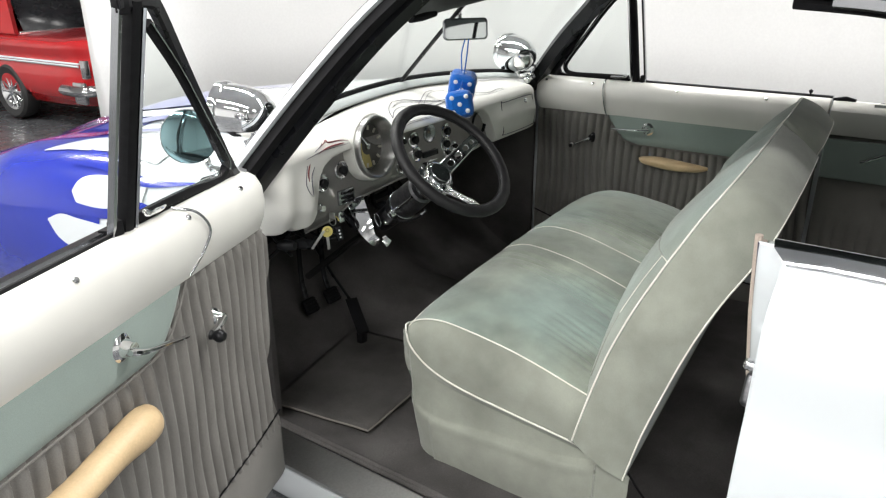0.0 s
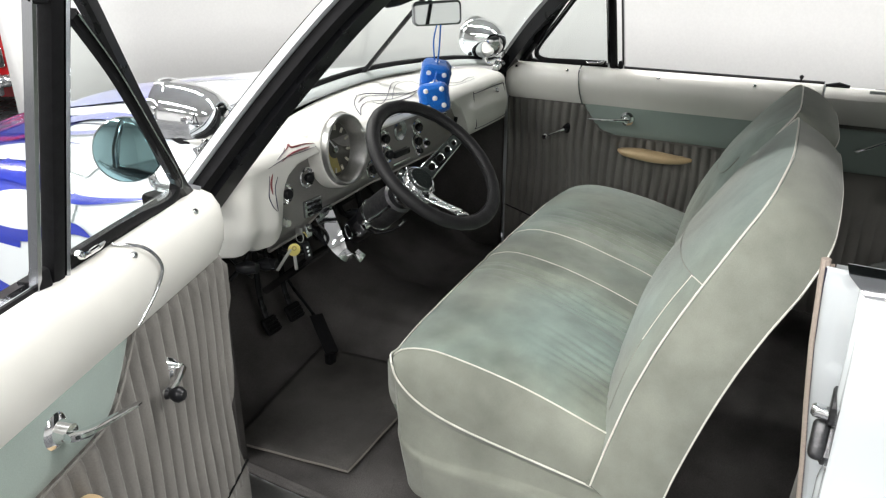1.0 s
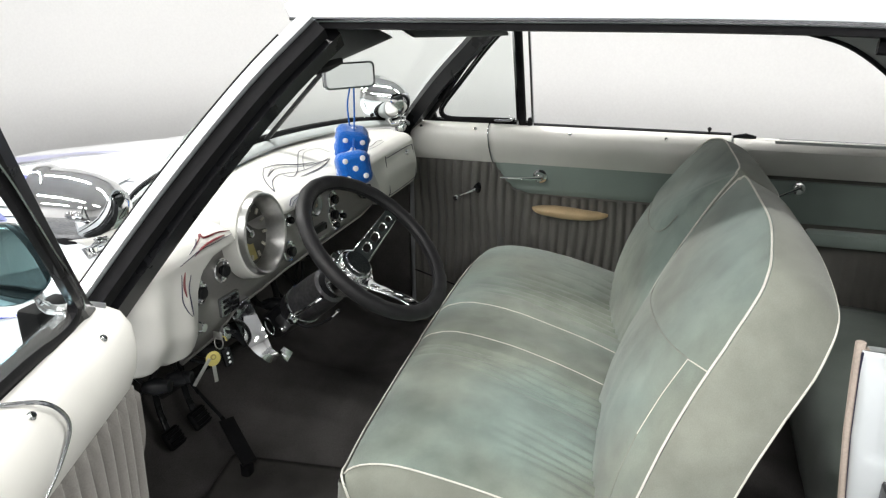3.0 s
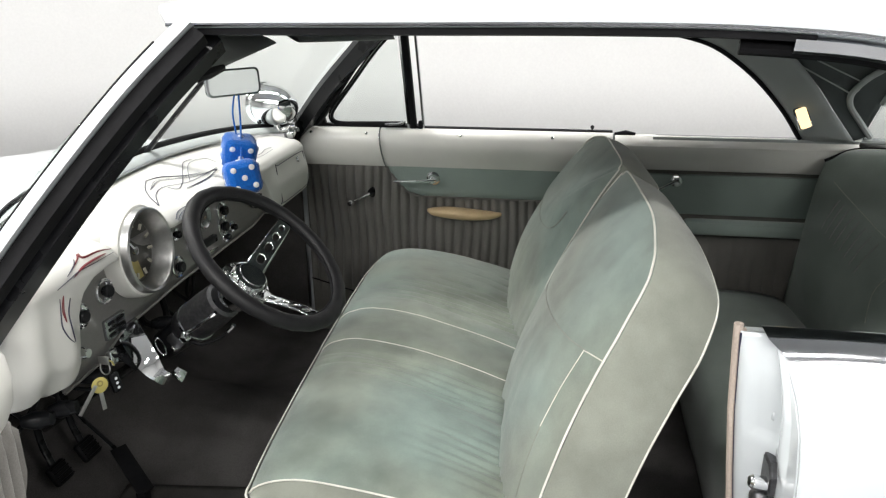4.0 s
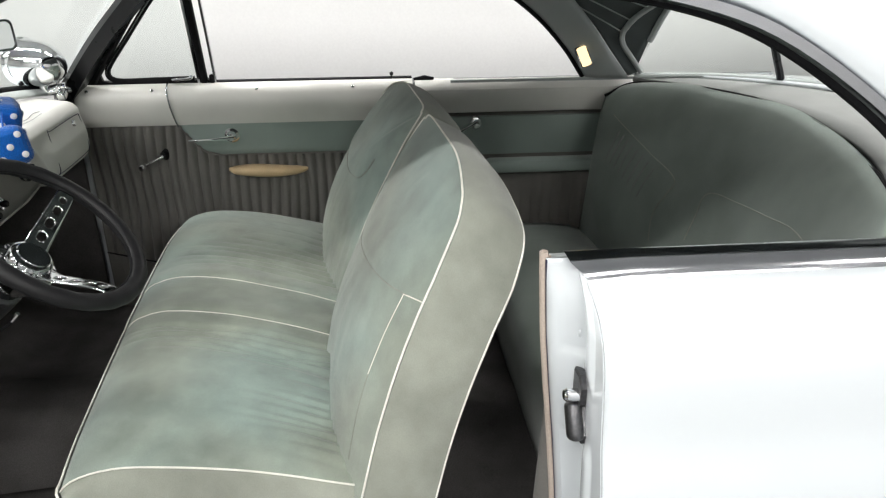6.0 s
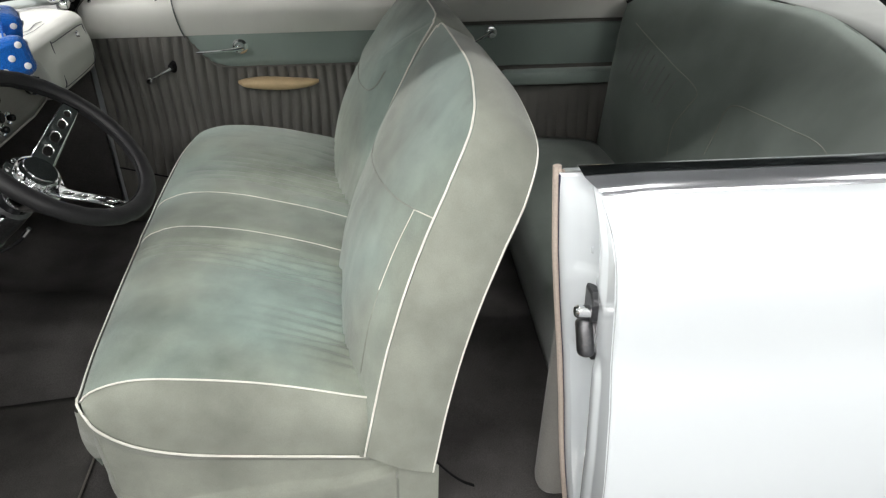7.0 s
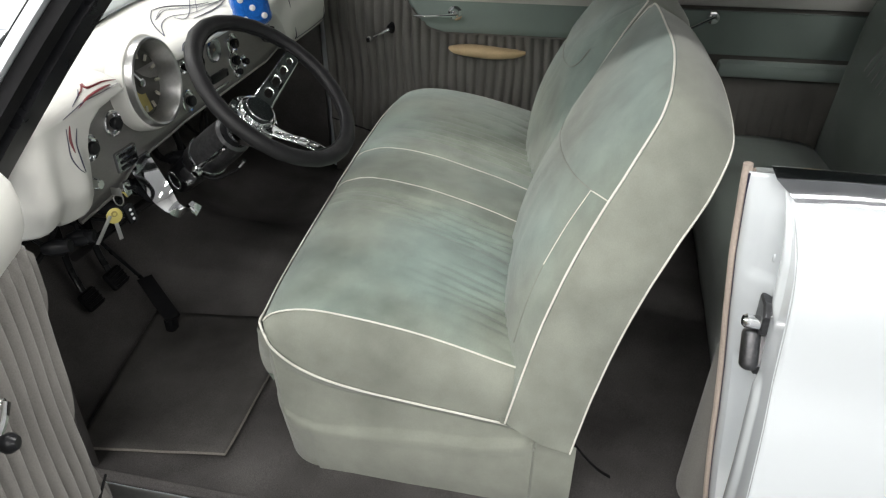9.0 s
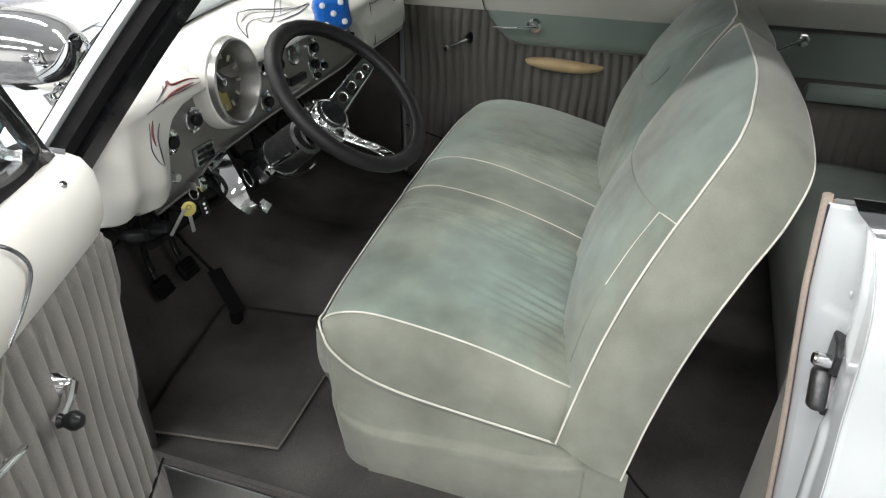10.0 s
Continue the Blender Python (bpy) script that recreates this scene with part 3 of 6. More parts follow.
for x, z in ((-0.030, 0.865), (-0.048, 0.872), (-0.064, 0.842)):
    on = min((jamb_point(k / 60, (0.972 - z) / 0.772) for k in range(61)), key=lambda p: abs(p.x - x))
    part("pillar_bolt", revolve([(0, 0.003), (0.006, 0.0025), (0.008, 0.0)], on, (0, 1, 0), 14), WHITE, coupe)

# sills, floor pan and firewall
part("sill_plate", sweep([(-0.155, y, 0.222) for y in (1.22, 0.8, 0.4, -0.04)], [(-0.05, -0.01), (-0.045, 0.004), (-0.01, 0.006), (-0.005, 0.002), (0.012, 0.002), (0.016, 0.006), (0.045, 0.006), (0.05, -0.01)], (-1, 0, 0)), ALU, coupe, "ribbed aluminium sill plate")
part("sill", box((-0.125, 0.58, 0.165), (0.16, 1.3, 0.10), 0.02), WHITE, coupe)
part("sill", box((2 * XC + 0.125, 0.58, 0.165), (0.16, 1.3, 0.10), 0.02), WHITE, coupe)


def floor_point(u, v):
    x = lerp(-0.10, 2 * XC + 0.10, u)
    y = lerp(-0.75, 1.9, v)
    hump = 0.10 * math.exp(-((x - XC) / 0.17) ** 2) * smooth_step(0.5, 1.3, y) + 0.03 * math.exp(-((x - XC) / 0.17) ** 2)
    toe = 0.0
    yy = y
    if y > 1.30:
        t = (y - 1.30) / 0.6
        toe = 0.62 * t ** 1.25
        yy = 1.30 + 0.45 * math.sin(min(t, 1) * math.pi / 2)
    edge = 0.012 * smooth_step(-0.04, -0.10, x)
    return Vector((x, yy, FLOOR_Z + hump * (1 - smooth_step(1.3, 1.8, y)) + toe + edge + 0.003 * noise.noise(Vector((x * 9, y * 9, 0)))))


part("floor_carpet", grid(floor_point, 61, 71), CARPET, coupe, "worn charcoal floor carpet", solid=0.012)
part("firewall", box((XC, 1.80, 0.55), (1.5, 0.02, 0.66), 0.0), CARPET, coupe, "dark carpeted firewall")
part("kick_panel", box((-0.075, 1.47, 0.51), (0.02, 0.68, 0.56), 0.004), CARPET, coupe)
part("kick_panel", box((2 * XC + 0.005, 1.50, 0.51), (0.02, 0.62, 0.56), 0.004), CARPET, coupe)
# white painted jamb; the black material stands in for the shadow on it
part("hinge_pillar", box((-0.115, 1.215, 0.57), (0.09, 0.05, 0.70), 0.01), RUBBER, coupe, "hinge pillar behind the door edge, blackened for its shadow")
part("sill_carpet_lip", tube([(-0.088, y, FLOOR_Z + 0.014) for y in (1.25, 0.8, 0.4, 0.0)], 0.010, 8), CARPET, coupe)
part("underbody", box((XC, 0.4, 0.15), (1.6, 2.7, 0.03), 0.0), RUBBER, coupe)
part("rear_deck", grid(lambda u, v: Vector((lerp(-0.0, 2 * XC, u), lerp(-0.62 - 0.45 * (1 - (2 * u - 1) ** 2), -2.3, v), 0.985 + 0.03 * (1 - (2 * u - 1) ** 2) - 0.18 * v * v)), 21, 15), WHITE, coupe, "white boot lid", solid=0.01)

# passenger side behind the door
side = part("rear_side_trim", grid(lambda u, v: Vector((1.425 - 0.006 * abs(math.sin(u * math.pi * 24)) * (1 if v < 0.62 else 0), lerp(0.115, -0.75, u), lerp(0.24, 0.875, v))), 145, 12), PLEAT, coupe, "grey pleated rear side trim", solid=0.01)
part("side_band", box((1.414, -0.30, 0.80), (0.018, 0.83, 0.13), 0.006), PANEL_GREEN, side)
part("side_sill_band", sweep([(1.425, y, 0.925) for y in (0.112, -0.2, -0.45, -0.62)], [(-0.04, -0.055), (0.0, -0.058), (0.032, -0.03), (0.036, 0.0), (0.022, 0.045), (-0.03, 0.06)], (-1, 0, 0)), CREAM, coupe, "cream painted metal sill moulding")
part("side_armrest", box((1.395, -0.33, 0.70), (0.06, 0.42, 0.045), 0.014), PANEL_GREEN, coupe, "padded rear side armrest")
crank = part("rear_window_crank", revolve([(0, 0.02), (0.018, 0.016), (0.022, 0.0)], (1.412, -0.085, 0.845), (-1, 0, 0), 16), CHROME, coupe)
part("crank_arm", tube([(1.388, -0.085, 0.848), (1.378, -0.04, 0.825), (1.375, 0.0, 0.805)], 0.005, 8), CHROME, crank)
part("driver_side_pad", box((0.062, -0.262, 0.50), (0.07, 0.50, 0.45), 0.034, Euler((radians(3), 0, 0)).to_matrix(), 5), PLEAT, coupe, "padded grey side trim behind the door")
part("pad_piping", tube(spline([(0.026, -0.03, 0.60), (0.026, -0.02, 0.68), (0.026, -0.045, 0.72), (0.026, -0.12, 0.728), (0.026, -0.3, 0.735)], 20), 0.0022, 6), PIPING, coupe)

ARC = [(1.35, -0.02, 1.302), (1.37, -0.15, 1.262), (1.39, -0.27, 1.18), (1.415, -0.37, 1.08), (1.43, -0.44, 0.985)]
BACK_EDGE = [(1.335, -0.22, 1.345), (1.345, -0.33, 1.27), (1.36, -0.43, 1.17), (1.372, -0.51, 1.07), (1.385, -0.58, 0.985)]
for flip in (False, True):
    f = (lambda p: other(p)) if flip else (lambda p: Vector(p))
    back = spline([f(p) for p in BACK_EDGE], 24)
    if not flip:
        arc = spline([f(p) for p in ARC], 24)
        part("c_pillar_trim", grid(lambda u, v: arc[round(u * 24)].lerp(back[round(u * 24)], v) + Vector((-0.012 * math.sin(v * math.pi), 0, 0)), 25, 7), PILLAR_GREY, coupe, "grey green rear pillar trim", solid=0.012)
        part("window_rubber", tube([p + Vector((-0.004, 0.0, 0)) for p in arc], 0.009, 8), RUBBER, coupe)
    if not flip:
        corner = spline([(1.385, -0.622, 1.000), (1.375, -0.578, 1.053), (1.365, -0.549, 1.088), (1.355, -0.538, 1.118), (1.345, -0.544, 1.143), (1.32, -0.566, 1.178), (1.28, -0.60, 1.213), (1.22, -0.633, 1.242), (1.10, -0.68, 1.285), (0.98, -0.71, 1.325)], 40)
        part("rear_glass_rubber", tube(corner, 0.009, 8), PILLAR_GREY, coupe, "grey garnish round the rear glass")
        upper = spline(list(reversed(BACK_EDGE)) + [(1.28, -0.22, 1.40), (1.10, -0.30, 1.45)], 40)
        sail = part("sail_panel", grid(lambda u, v: corner[round(u * 40)].lerp(upper[round(u * 40)], v) + Vector((0.006, 0, 0.004)), 41, 6), HEADLINER, coupe, "dark cloth beside the rear glass", solid=0.004)
        for k in (16, 21, 26):
            part("sail_seam", tube([corner[k].lerp(upper[k], v / 5) + Vector((-0.002, 0, -0.004)) for v in range(6)], 0.0022, 5), PILLAR_GREY, sail)
    else:
        part("quarter_window_rubber", tube([p + Vector((0.022, 0.004, -0.022)) for p in rail_line[17:]], 0.010, 8), RUBBER, coupe, "black quarter window rubber")

# rear window, wrapped round, with two bars
RB = [(0.055, -0.60, 0.985), (0.15, -0.80, 1.0), (0.40, -1.02, 1.012), (XC, -1.08, 1.015), (2 * XC - 0.40, -1.02, 1.012), (2 * XC - 0.15, -0.80, 1.0), (2 * XC - 0.055, -0.60, 0.985)]
rb = spline(RB, 36)


def rear_top(i):
    u = i / 36
    return roof_point(0.03 + 0.94 * u, 1.0, 0.02, 0.03)


rear_pane = part("rear_window", grid(lambda u, v: rb[round(u * 36)].lerp(rear_top(round(u * 36)), v), 37, 7), GLASS, coupe, "clear wraparound rear window", solid=0.004)
rear_pane.visible_shadow = False
part("rear_window_rubber", tube(rb, 0.008, 8), PILLAR_GREY, coupe)
part("rear_window_rubber", tube([rear_top(i) for i in range(37)], 0.010, 8), PILLAR_GREY, coupe)
for i in (10, 26):  # slim bars
    part("rear_window_bar", tube([rb[i], rb[i].lerp(rear_top(i), 0.5), rear_top(i)], 0.011, 8), GLOSS_BLACK, coupe)
part("parcel_shelf", grid(lambda u, v: rb[round(u * 36)].lerp(Vector((lerp(0.10, 2 * XC - 0.10, u), -0.58 - 0.22 * (1 - (2 * u - 1) ** 2), 1.0)), v) + Vector((0, 0, -0.012)), 37, 5), VISOR_CLOTH, coupe, "grey green cloth parcel shelf", solid=0.01)
dome = part("courtesy_lamp", box((1.378, -0.425, 1.055), (0.020, 0.040, 0.070), 0.006, Euler((-0.42, 0.25, -0.25)).to_matrix()), CHROME, coupe, "small lamp glowing on the rear pillar")
part("lens", box((1.372, -0.425, 1.055), (0.020, 0.030, 0.062), 0.005, Euler((-0.42, 0.25, -0.25)).to_matrix()), DOME_GLOW, dome, "warm glowing lens")

# wheels and closed ends of the coupe
for wy in (2.35, -1.45):
    for wx, s in ((-0.10, -1), (2 * XC + 0.10, 1)):
        ty = part("tyre", revolve([(0.19, -0.02), (0.20, 0.05), (0.29, 0.075), (0.325, 0.05), (0.33, -0.04), (0.30, -0.09), (0.19, -0.09)], (wx, wy, 0.33), (s, 0, 0), 36), TYRE, coupe, "black tyre")
        part("hubcap", revolve([(0, 0.075), (0.08, 0.07), (0.16, 0.045), (0.195, 0.05), (0.20, 0.02)], (wx, wy, 0.33), (s, 0, 0), 32), CHROME, ty, "chrome hubcap")
part("front_apron", grid(lambda u, v: Vector((nose_full(u, 1.0).x, 3.40 + 0.02 * math.sin(v * math.pi), lerp(nose_full(u, 1.0).z, 0.22, v))), 41, 7), WHITE, coupe, "white front apron", solid=0.01)
part("front_bumper", tube(spline([(-0.08, 3.20, 0.42), (0.05, 3.42, 0.42), (XC, 3.50, 0.42), (2 * XC - 0.05, 3.42, 0.42), (2 * XC + 0.08, 3.20, 0.42)], 24), 0.055, 10, flat=0.7), CHROME, coupe, "chrome front bumper")
part("tail_panel", box((XC, -2.31, 0.52), (1.30, 0.03, 0.70), 0.02), WHITE, coupe, "white tail panel")
part("rear_bumper", tube(spline([(0.02, -2.20, 0.42), (0.10, -2.36, 0.42), (XC, -2.42, 0.42), (2 * XC - 0.10, -2.36, 0.42), (2 * XC - 0.02, -2.20, 0.42)], 24), 0.055, 10, flat=0.7), CHROME, coupe, "chrome rear bumper")


# ---- doors ----
def door(place, name, label, P, window):
    """P(u, w, z): u back along the door, w inwards from the panel, z up."""
    t = thing(name, place, label, "car door", "coupe doors")
    opened = window == "down"
    wo = [(0.985, -0.030), (0.955, -0.052), (0.92, -0.10), (0.86, -0.125), (0.70, -0.15), (0.45, -0.16), (0.30, -0.14), (0.20, -0.10)]

    def shell(u, v):
        # a closed loop: up the outside, over the belt, down the inside
        k = v * 10
        if k <= 7:
            i = min(int(k), 6)
            z, w = [lerp(a, b, k - i) for a, b in zip(wo[7 - i], wo[6 - i])]
        elif k <= 8:
            z, w = 0.985, lerp(-0.030, -0.012, k - 7)
        else:
            z, w = lerp(0.985, 0.20, (k - 8) / 2), -0.012
        return P(lerp(0.035 if opened else -0.01, 1.06, u), w, z)
    g = grid(shell, 12, 41)
    n = 41
    g[1].append(tuple(range(n)))
    g[1].append(tuple(11 * n + k for k in range(n)))
    part("door_shell", g, WHITE, t, "white painted door shell")
    # painted sill moulding with a rounded front end
    prof = [(-0.028, 0.984), (0.000, 0.988), (0.020, 0.980), (0.034, 0.958), (0.038, 0.925), (0.033, 0.888), (0.020, 0.860), (-0.010, 0.858)]
    us = [0.0, 0.004, 0.012, 0.025, 0.06, 0.3, 0.6, 0.9, 1.05]

    def sill(i, j):
        u = us[i]
        k = math.sqrt(max(0.0, 1 - (1 - min(u / 0.025, 1)) ** 2)) if u < 0.025 else 1.0
        w, z = prof[j]
        return P(u, lerp(0.004, w, 0.35 + 0.65 * k), lerp(0.93, z, 0.6 + 0.4 * k))
    verts = [sill(i, j) for i in range(len(us)) for j in range(8)]
    faces = [(i * 8 + j, i * 8 + (j + 1) % 8, (i + 1) * 8 + (j + 1) % 8, (i + 1) * 8 + j) for i in range(len(us) - 1) for j in range(8)]
    faces += [tuple(range(8)), tuple((len(us) - 1) * 8 + j for j in range(8))]
    garnish = part("sill_moulding", (verts, faces), CREAM, t, "cream painted sill moulding", sharp=50)
    for u in ((0.089, 0.275, 0.56, 0.88) if opened else (0.045, 0.24, 0.56, 0.86)):
        o = P(u, 0.026, 0.972)
        d = P(u, 1.0, 1.4) - P(u, 0.0, 0.4)
        part("screw", revolve([(0, 0.0035), (0.004, 0.003), (0.006, 0.0)], o, d, 10), CHROME, garnish)
    # pleats
    rolls = 33

    def band_start(z):
        """Where the plain band begins along the door, at a height."""
        return table(z, (0.758, 0.45), (0.763, 0.402), (0.782, 0.366), (0.815, 0.335), (0.862, 0.304), (0.878, 0.297))

    def pleat(u, v):
        zz = lerp(0.335, 0.876, v)
        front = table(zz, (0.33, 0.018), (0.42, 0.024), (0.52, 0.034), (0.65, 0.014), (0.76, -0.010), (0.83, -0.012), (0.876, 0.006)) if opened else 0.012
        uu = lerp(front, 1.04, u)
        x = abs(math.sin((uu + 0.0035 * math.sin(zz * 17 + 9 * uu) + 0.004 * noise.noise(Vector((uu * 11, zz * 4, 8)))) / 1.04 * math.pi * rolls))
        return P(uu, 0.000 + 0.020 * x ** 0.55 * (1 - 0.6 * smooth_step(0.745, 0.765, zz) * smooth_step(band_start(zz) - 0.002, band_start(zz) + 0.012, uu)) * min(1, v * 30, (1 - v) * 60) + 0.002 * noise.noise(Vector((uu * 20, zz * 6, 1))), zz)
    part("pleated_panel", grid(pleat, rolls * 10 + 1, 25), PLEAT, t, "grey tuck and roll cloth panel", sharp=180)

    def band(u, v):
        z = lerp(0.760, 0.878, v)
        uu = lerp(band_start(z) - 0.002, 1.045, u)
        puff = min(1, u * 25, v * 7, (1 - v) * 7)
        return P(uu, 0.013 + 0.008 * math.sqrt(max(puff, 0)), z)
    part("upper_band", grid(band, 61, 13), PANEL_GREEN, t, "plain sage green cloth band")
    strap = [(0.285, 0.0, 0.991), (0.262, 0.030, 0.980), (0.243, 0.041, 0.955), (0.240, 0.043, 0.930), (0.262, 0.036, 0.898), (0.292, 0.024, 0.866)]
    if opened:
        part("sill_strap", tube(spline([P(*q) for q in strap], 24), 0.0026, 8), DARK_CHROME, t, "slim bright strap over the sill")
    else:
        part("sill_strap", tube(spline([P(0.285, 0.000, 0.991), P(0.286, 0.024, 0.982), P(0.288, 0.040, 0.960), P(0.292, 0.042, 0.925), P(0.299, 0.036, 0.885), P(0.304, 0.024, 0.857)], 20), 0.0024, 8), DARK_CHROME, t, "slim bright strap over the sill")
    part("band_piping", tube(spline([P(0.304, 0.024, 0.862), P(0.335, 0.021, 0.815), P(0.365, 0.020, 0.782), P(0.405, 0.020, 0.762), P(0.52, 0.020, 0.759), P(0.8, 0.020, 0.757), P(1.04, 0.020, 0.757)], 40), 0.0021, 6), PLEAT, t, "cloth covered piping")
    kz_at = lambda u: table(u, (0.0, 0.396), (0.1, 0.379), (0.29, 0.364), (0.6, 0.345), (1.04, 0.335)) if opened else table(u, (0.0, 0.436), (0.07, 0.417), (0.28, 0.360), (0.6, 0.318), (1.04, 0.30))
    part("kick_pad", grid(lambda u, v: P(lerp(0.012, 1.04, u), 0.010 + 0.008 * math.sqrt(max(0, min(1, v * 8, (1 - v) * 8))), lerp(0.205, kz_at(lerp(0.012, 1.04, u)), v)), 30, 12), PLEAT, t, "plain carpeted kick strip")
    part("kick_seam", tube([P(0.01 + 0.0515 * k, 0.0185, kz_at(0.01 + 0.0515 * k) + 0.001) for k in range(21)], 0.0026, 6), RUBBER, t)
    # armrest
    pts = [(0.445, 0.020, 0.712), (0.47, 0.036, 0.715), (0.52, 0.040, 0.716), (0.575, 0.040, 0.713), (0.63, 0.034, 0.709), (0.675, 0.024, 0.707), (0.70, 0.014, 0.706)]
    up_half = 0.55
    rad = [(0.006, 0.006), (0.024, 0.017), (0.032, 0.024), (0.033, 0.025), (0.030, 0.021), (0.022, 0.015), (0.006, 0.006)]
    if window == "down":
        pts = [(0.455, 0.018, 0.680), (0.467, 0.032, 0.680), (0.506, 0.042, 0.688), (0.57, 0.040, 0.684), (0.65, 0.036, 0.672), (0.73, 0.030, 0.670), (0.81, 0.014, 0.676)]
        rad = [(0.010, 0.012), (0.026, 0.031), (0.031, 0.037), (0.027, 0.031), (0.027, 0.028), (0.026, 0.026), (0.006, 0.006)]
        up_half = 0.8
    line = spline(pts, 28)
    rr = spline([(a, b, 0) for a, b in rad], 28)

    def arm(u, v):
        i = round(u * 28)
        a = 2 * math.pi * v
        return P(line[i].x, line[i].y + rr[i].x * math.cos(a), line[i].z + rr[i].y * math.sin(a) * (1.0 if math.sin(a) < 0 else up_half))
    part("armrest", grid(arm, 29, 20, closed_v=True), TAN, t, "tan padded armrest")
    # latch handle
    inw = P(0, 1, 0) - P(0, 0, 0)
    hu = 0.488 if opened else 0.466
    ros = part("handle_rosette", revolve([(0, 0.030), (0.012, 0.028), (0.016, 0.012), (0.026, 0.006), (0.029, 0.0)], P(hu, 0.014, 0.822), inw, 24), CHROME, t)
    tip = 0.778 if opened else 0.815
    part("handle_lever", tube(spline([P(hu + 0.014, 0.044, 0.824), P(hu - 0.018, 0.052, lerp(0.824, tip, 0.25)), P(hu - 0.072, 0.052, lerp(0.824, tip, 0.6)), P(hu - 0.130, 0.048, tip)], 12), [0.009, 0.0115, 0.011, 0.010, 0.009, 0.0082, 0.0076, 0.007, 0.0066, 0.0064, 0.0064, 0.0066, 0.004], 10, flat=0.6), CHROME, ros, "chrome lever")
    # window crank
    down = window == "down"
    cu, cz = (0.214, 0.745) if down else (0.245, 0.765)
    ros = part("crank_rosette", revolve([(0, 0.022), (0.008, 0.020), (0.011, 0.009), (0.017, 0.004), (0.020, 0.0)], P(cu, 0.012, cz), inw, 24), CHROME if down else GLOSS_BLACK, t)
    kx, kz = (0.062, -0.007) if down else (-0.062, -0.030)
    part("crank_arm", tube(spline([P(cu, 0.030, cz), P(cu + kx * 0.5, 0.038, cz + kz * 0.5), P(cu + kx, 0.040, cz + kz)], 8), [0.010, 0.0095, 0.009, 0.0085, 0.008, 0.008, 0.008, 0.009, 0.009], 10, flat=0.6), CHROME, ros, "chrome crank arm")
    part("crank_knob", revolve([(0, 0.030), (0.008, 0.0285), (0.0125, 0.022), (0.013, 0.016), (0.008, 0.006), (0.010, 0.0)], P(cu + kx, 0.040, cz + kz), inw, 18), GLOSS_BLACK if down else CHROME, ros)
    # vent frame, leaning inwards with the glass
    INW = P(0, 1, 0) - P(0, 0, 0)
    lean = 0.22 if window == "down" else 0.34
    L = lambda u, z, d=0.0: P(u, -0.012 + (z - 0.98) * lean + d, z)
    XD = P(1, 0, 0) - P(0, 0, 0)
    part("vent_post", sweep([L(0.396, 0.965), L(0.396, 1.15), L(0.395, 1.345)], [(-0.009, -0.008), (-0.006, -0.011), (0.008, -0.011), (0.011, -0.006), (0.011, 0.008), (0.006, 0.011), (-0.006, 0.011), (-0.009, 0.008)], XD), RUBBER, t, "black vent window post")
    part("post_bead", sweep([L(0.380, 0.985, 0.002), L(0.380, 1.15, 0.002), L(0.379, 1.335, 0.002)], [(-0.003, -0.006), (0.005, -0.008), (0.006, 0.009), (0.002, 0.011), (-0.002, 0.009), (-0.004, 0.004)], XD), DARK_CHROME, t, "bright bead on the post")
    part("glass_channel", sweep([L(0.431, 0.985), L(0.431, 1.15), L(0.430, 1.335)], [(-0.0035, -0.006), (0.0035, -0.006), (0.0035, 0.006), (-0.0035, 0.006)], XD), DARK_CHROME, t, "slim bright glass channel")
    for zc in (1.0, 1.338):
        part("channel_clip", box(L(0.422, zc), (0.022, 0.016, 0.026), 0.004), RUBBER, t)
    loop = [L(0.372, 1.000), L(0.22, 1.000), L(0.125, 0.991), L(0.092, 0.996), L(0.080, 1.013), L(0.096, 1.042), L(0.175, 1.126), L(0.272, 1.230), L(0.360, 1.311)] if opened else [L(0.368, 1.002), L(0.22, 0.999), L(0.150, 0.998), L(0.118, 1.006), L(0.112, 1.026), L(0.132, 1.058), L(0.20, 1.136), L(0.285, 1.234), L(0.362, 1.310)]
    part("vent_rubber", sweep(spline(loop, 72), [(-0.005, -0.008), (0.004, -0.008), (0.006, 0.0), (0.004, 0.007), (-0.005, 0.007)], INW), RUBBER, t, "black vent window rubber")
    part("vent_edge_bead", tube([p + INW * 0.008 for p in spline(loop, 72)[34:]], 0.0018, 6), DARK_CHROME, t)
    outer = [L(0.034, 0.983, -0.002), L(0.066, 1.012, -0.002), L(0.203, 1.172, -0.002), L(0.266, 1.248, -0.002), L(0.332, 1.328, -0.002), L(0.356, 1.344, -0.002), L(0.40, 1.346, -0.002), L(0.432, 1.346, -0.002)] if opened else [L(0.050, 0.985, -0.002), L(0.076, 1.018, -0.002), L(0.19, 1.160, -0.002), L(0.288, 1.280, -0.002), L(0.326, 1.326, -0.002), L(0.350, 1.342, -0.002), L(0.40, 1.346, -0.002), L(0.425, 1.346, -0.002)]
    part("vent_frame", sweep(spline(outer, 48), [(-0.008, -0.012), (0.004, -0.015), (0.008, -0.010), (0.008, 0.007), (0.004, 0.012), (-0.008, 0.011)], INW), GLOSS_BLACK, t, "dark slanted vent frame")
    part("frame_corner", (lambda q: (q + [p - INW * 0.014 for p in q], [(0, 1, 2, 3, 4, 5), (11, 10, 9, 8, 7, 6)] + [(i, (i + 1) % 6, (i + 1) % 6 + 6, i + 6) for i in range(6)]))([L(0.026, 0.978, 0.004), L(0.20, 0.985, 0.004), L(0.115, 0.992, 0.004), L(0.090, 1.000, 0.004), L(0.086, 1.028, 0.004), L(0.070, 1.02, 0.004)]), RUBBER, t, smooth=False)
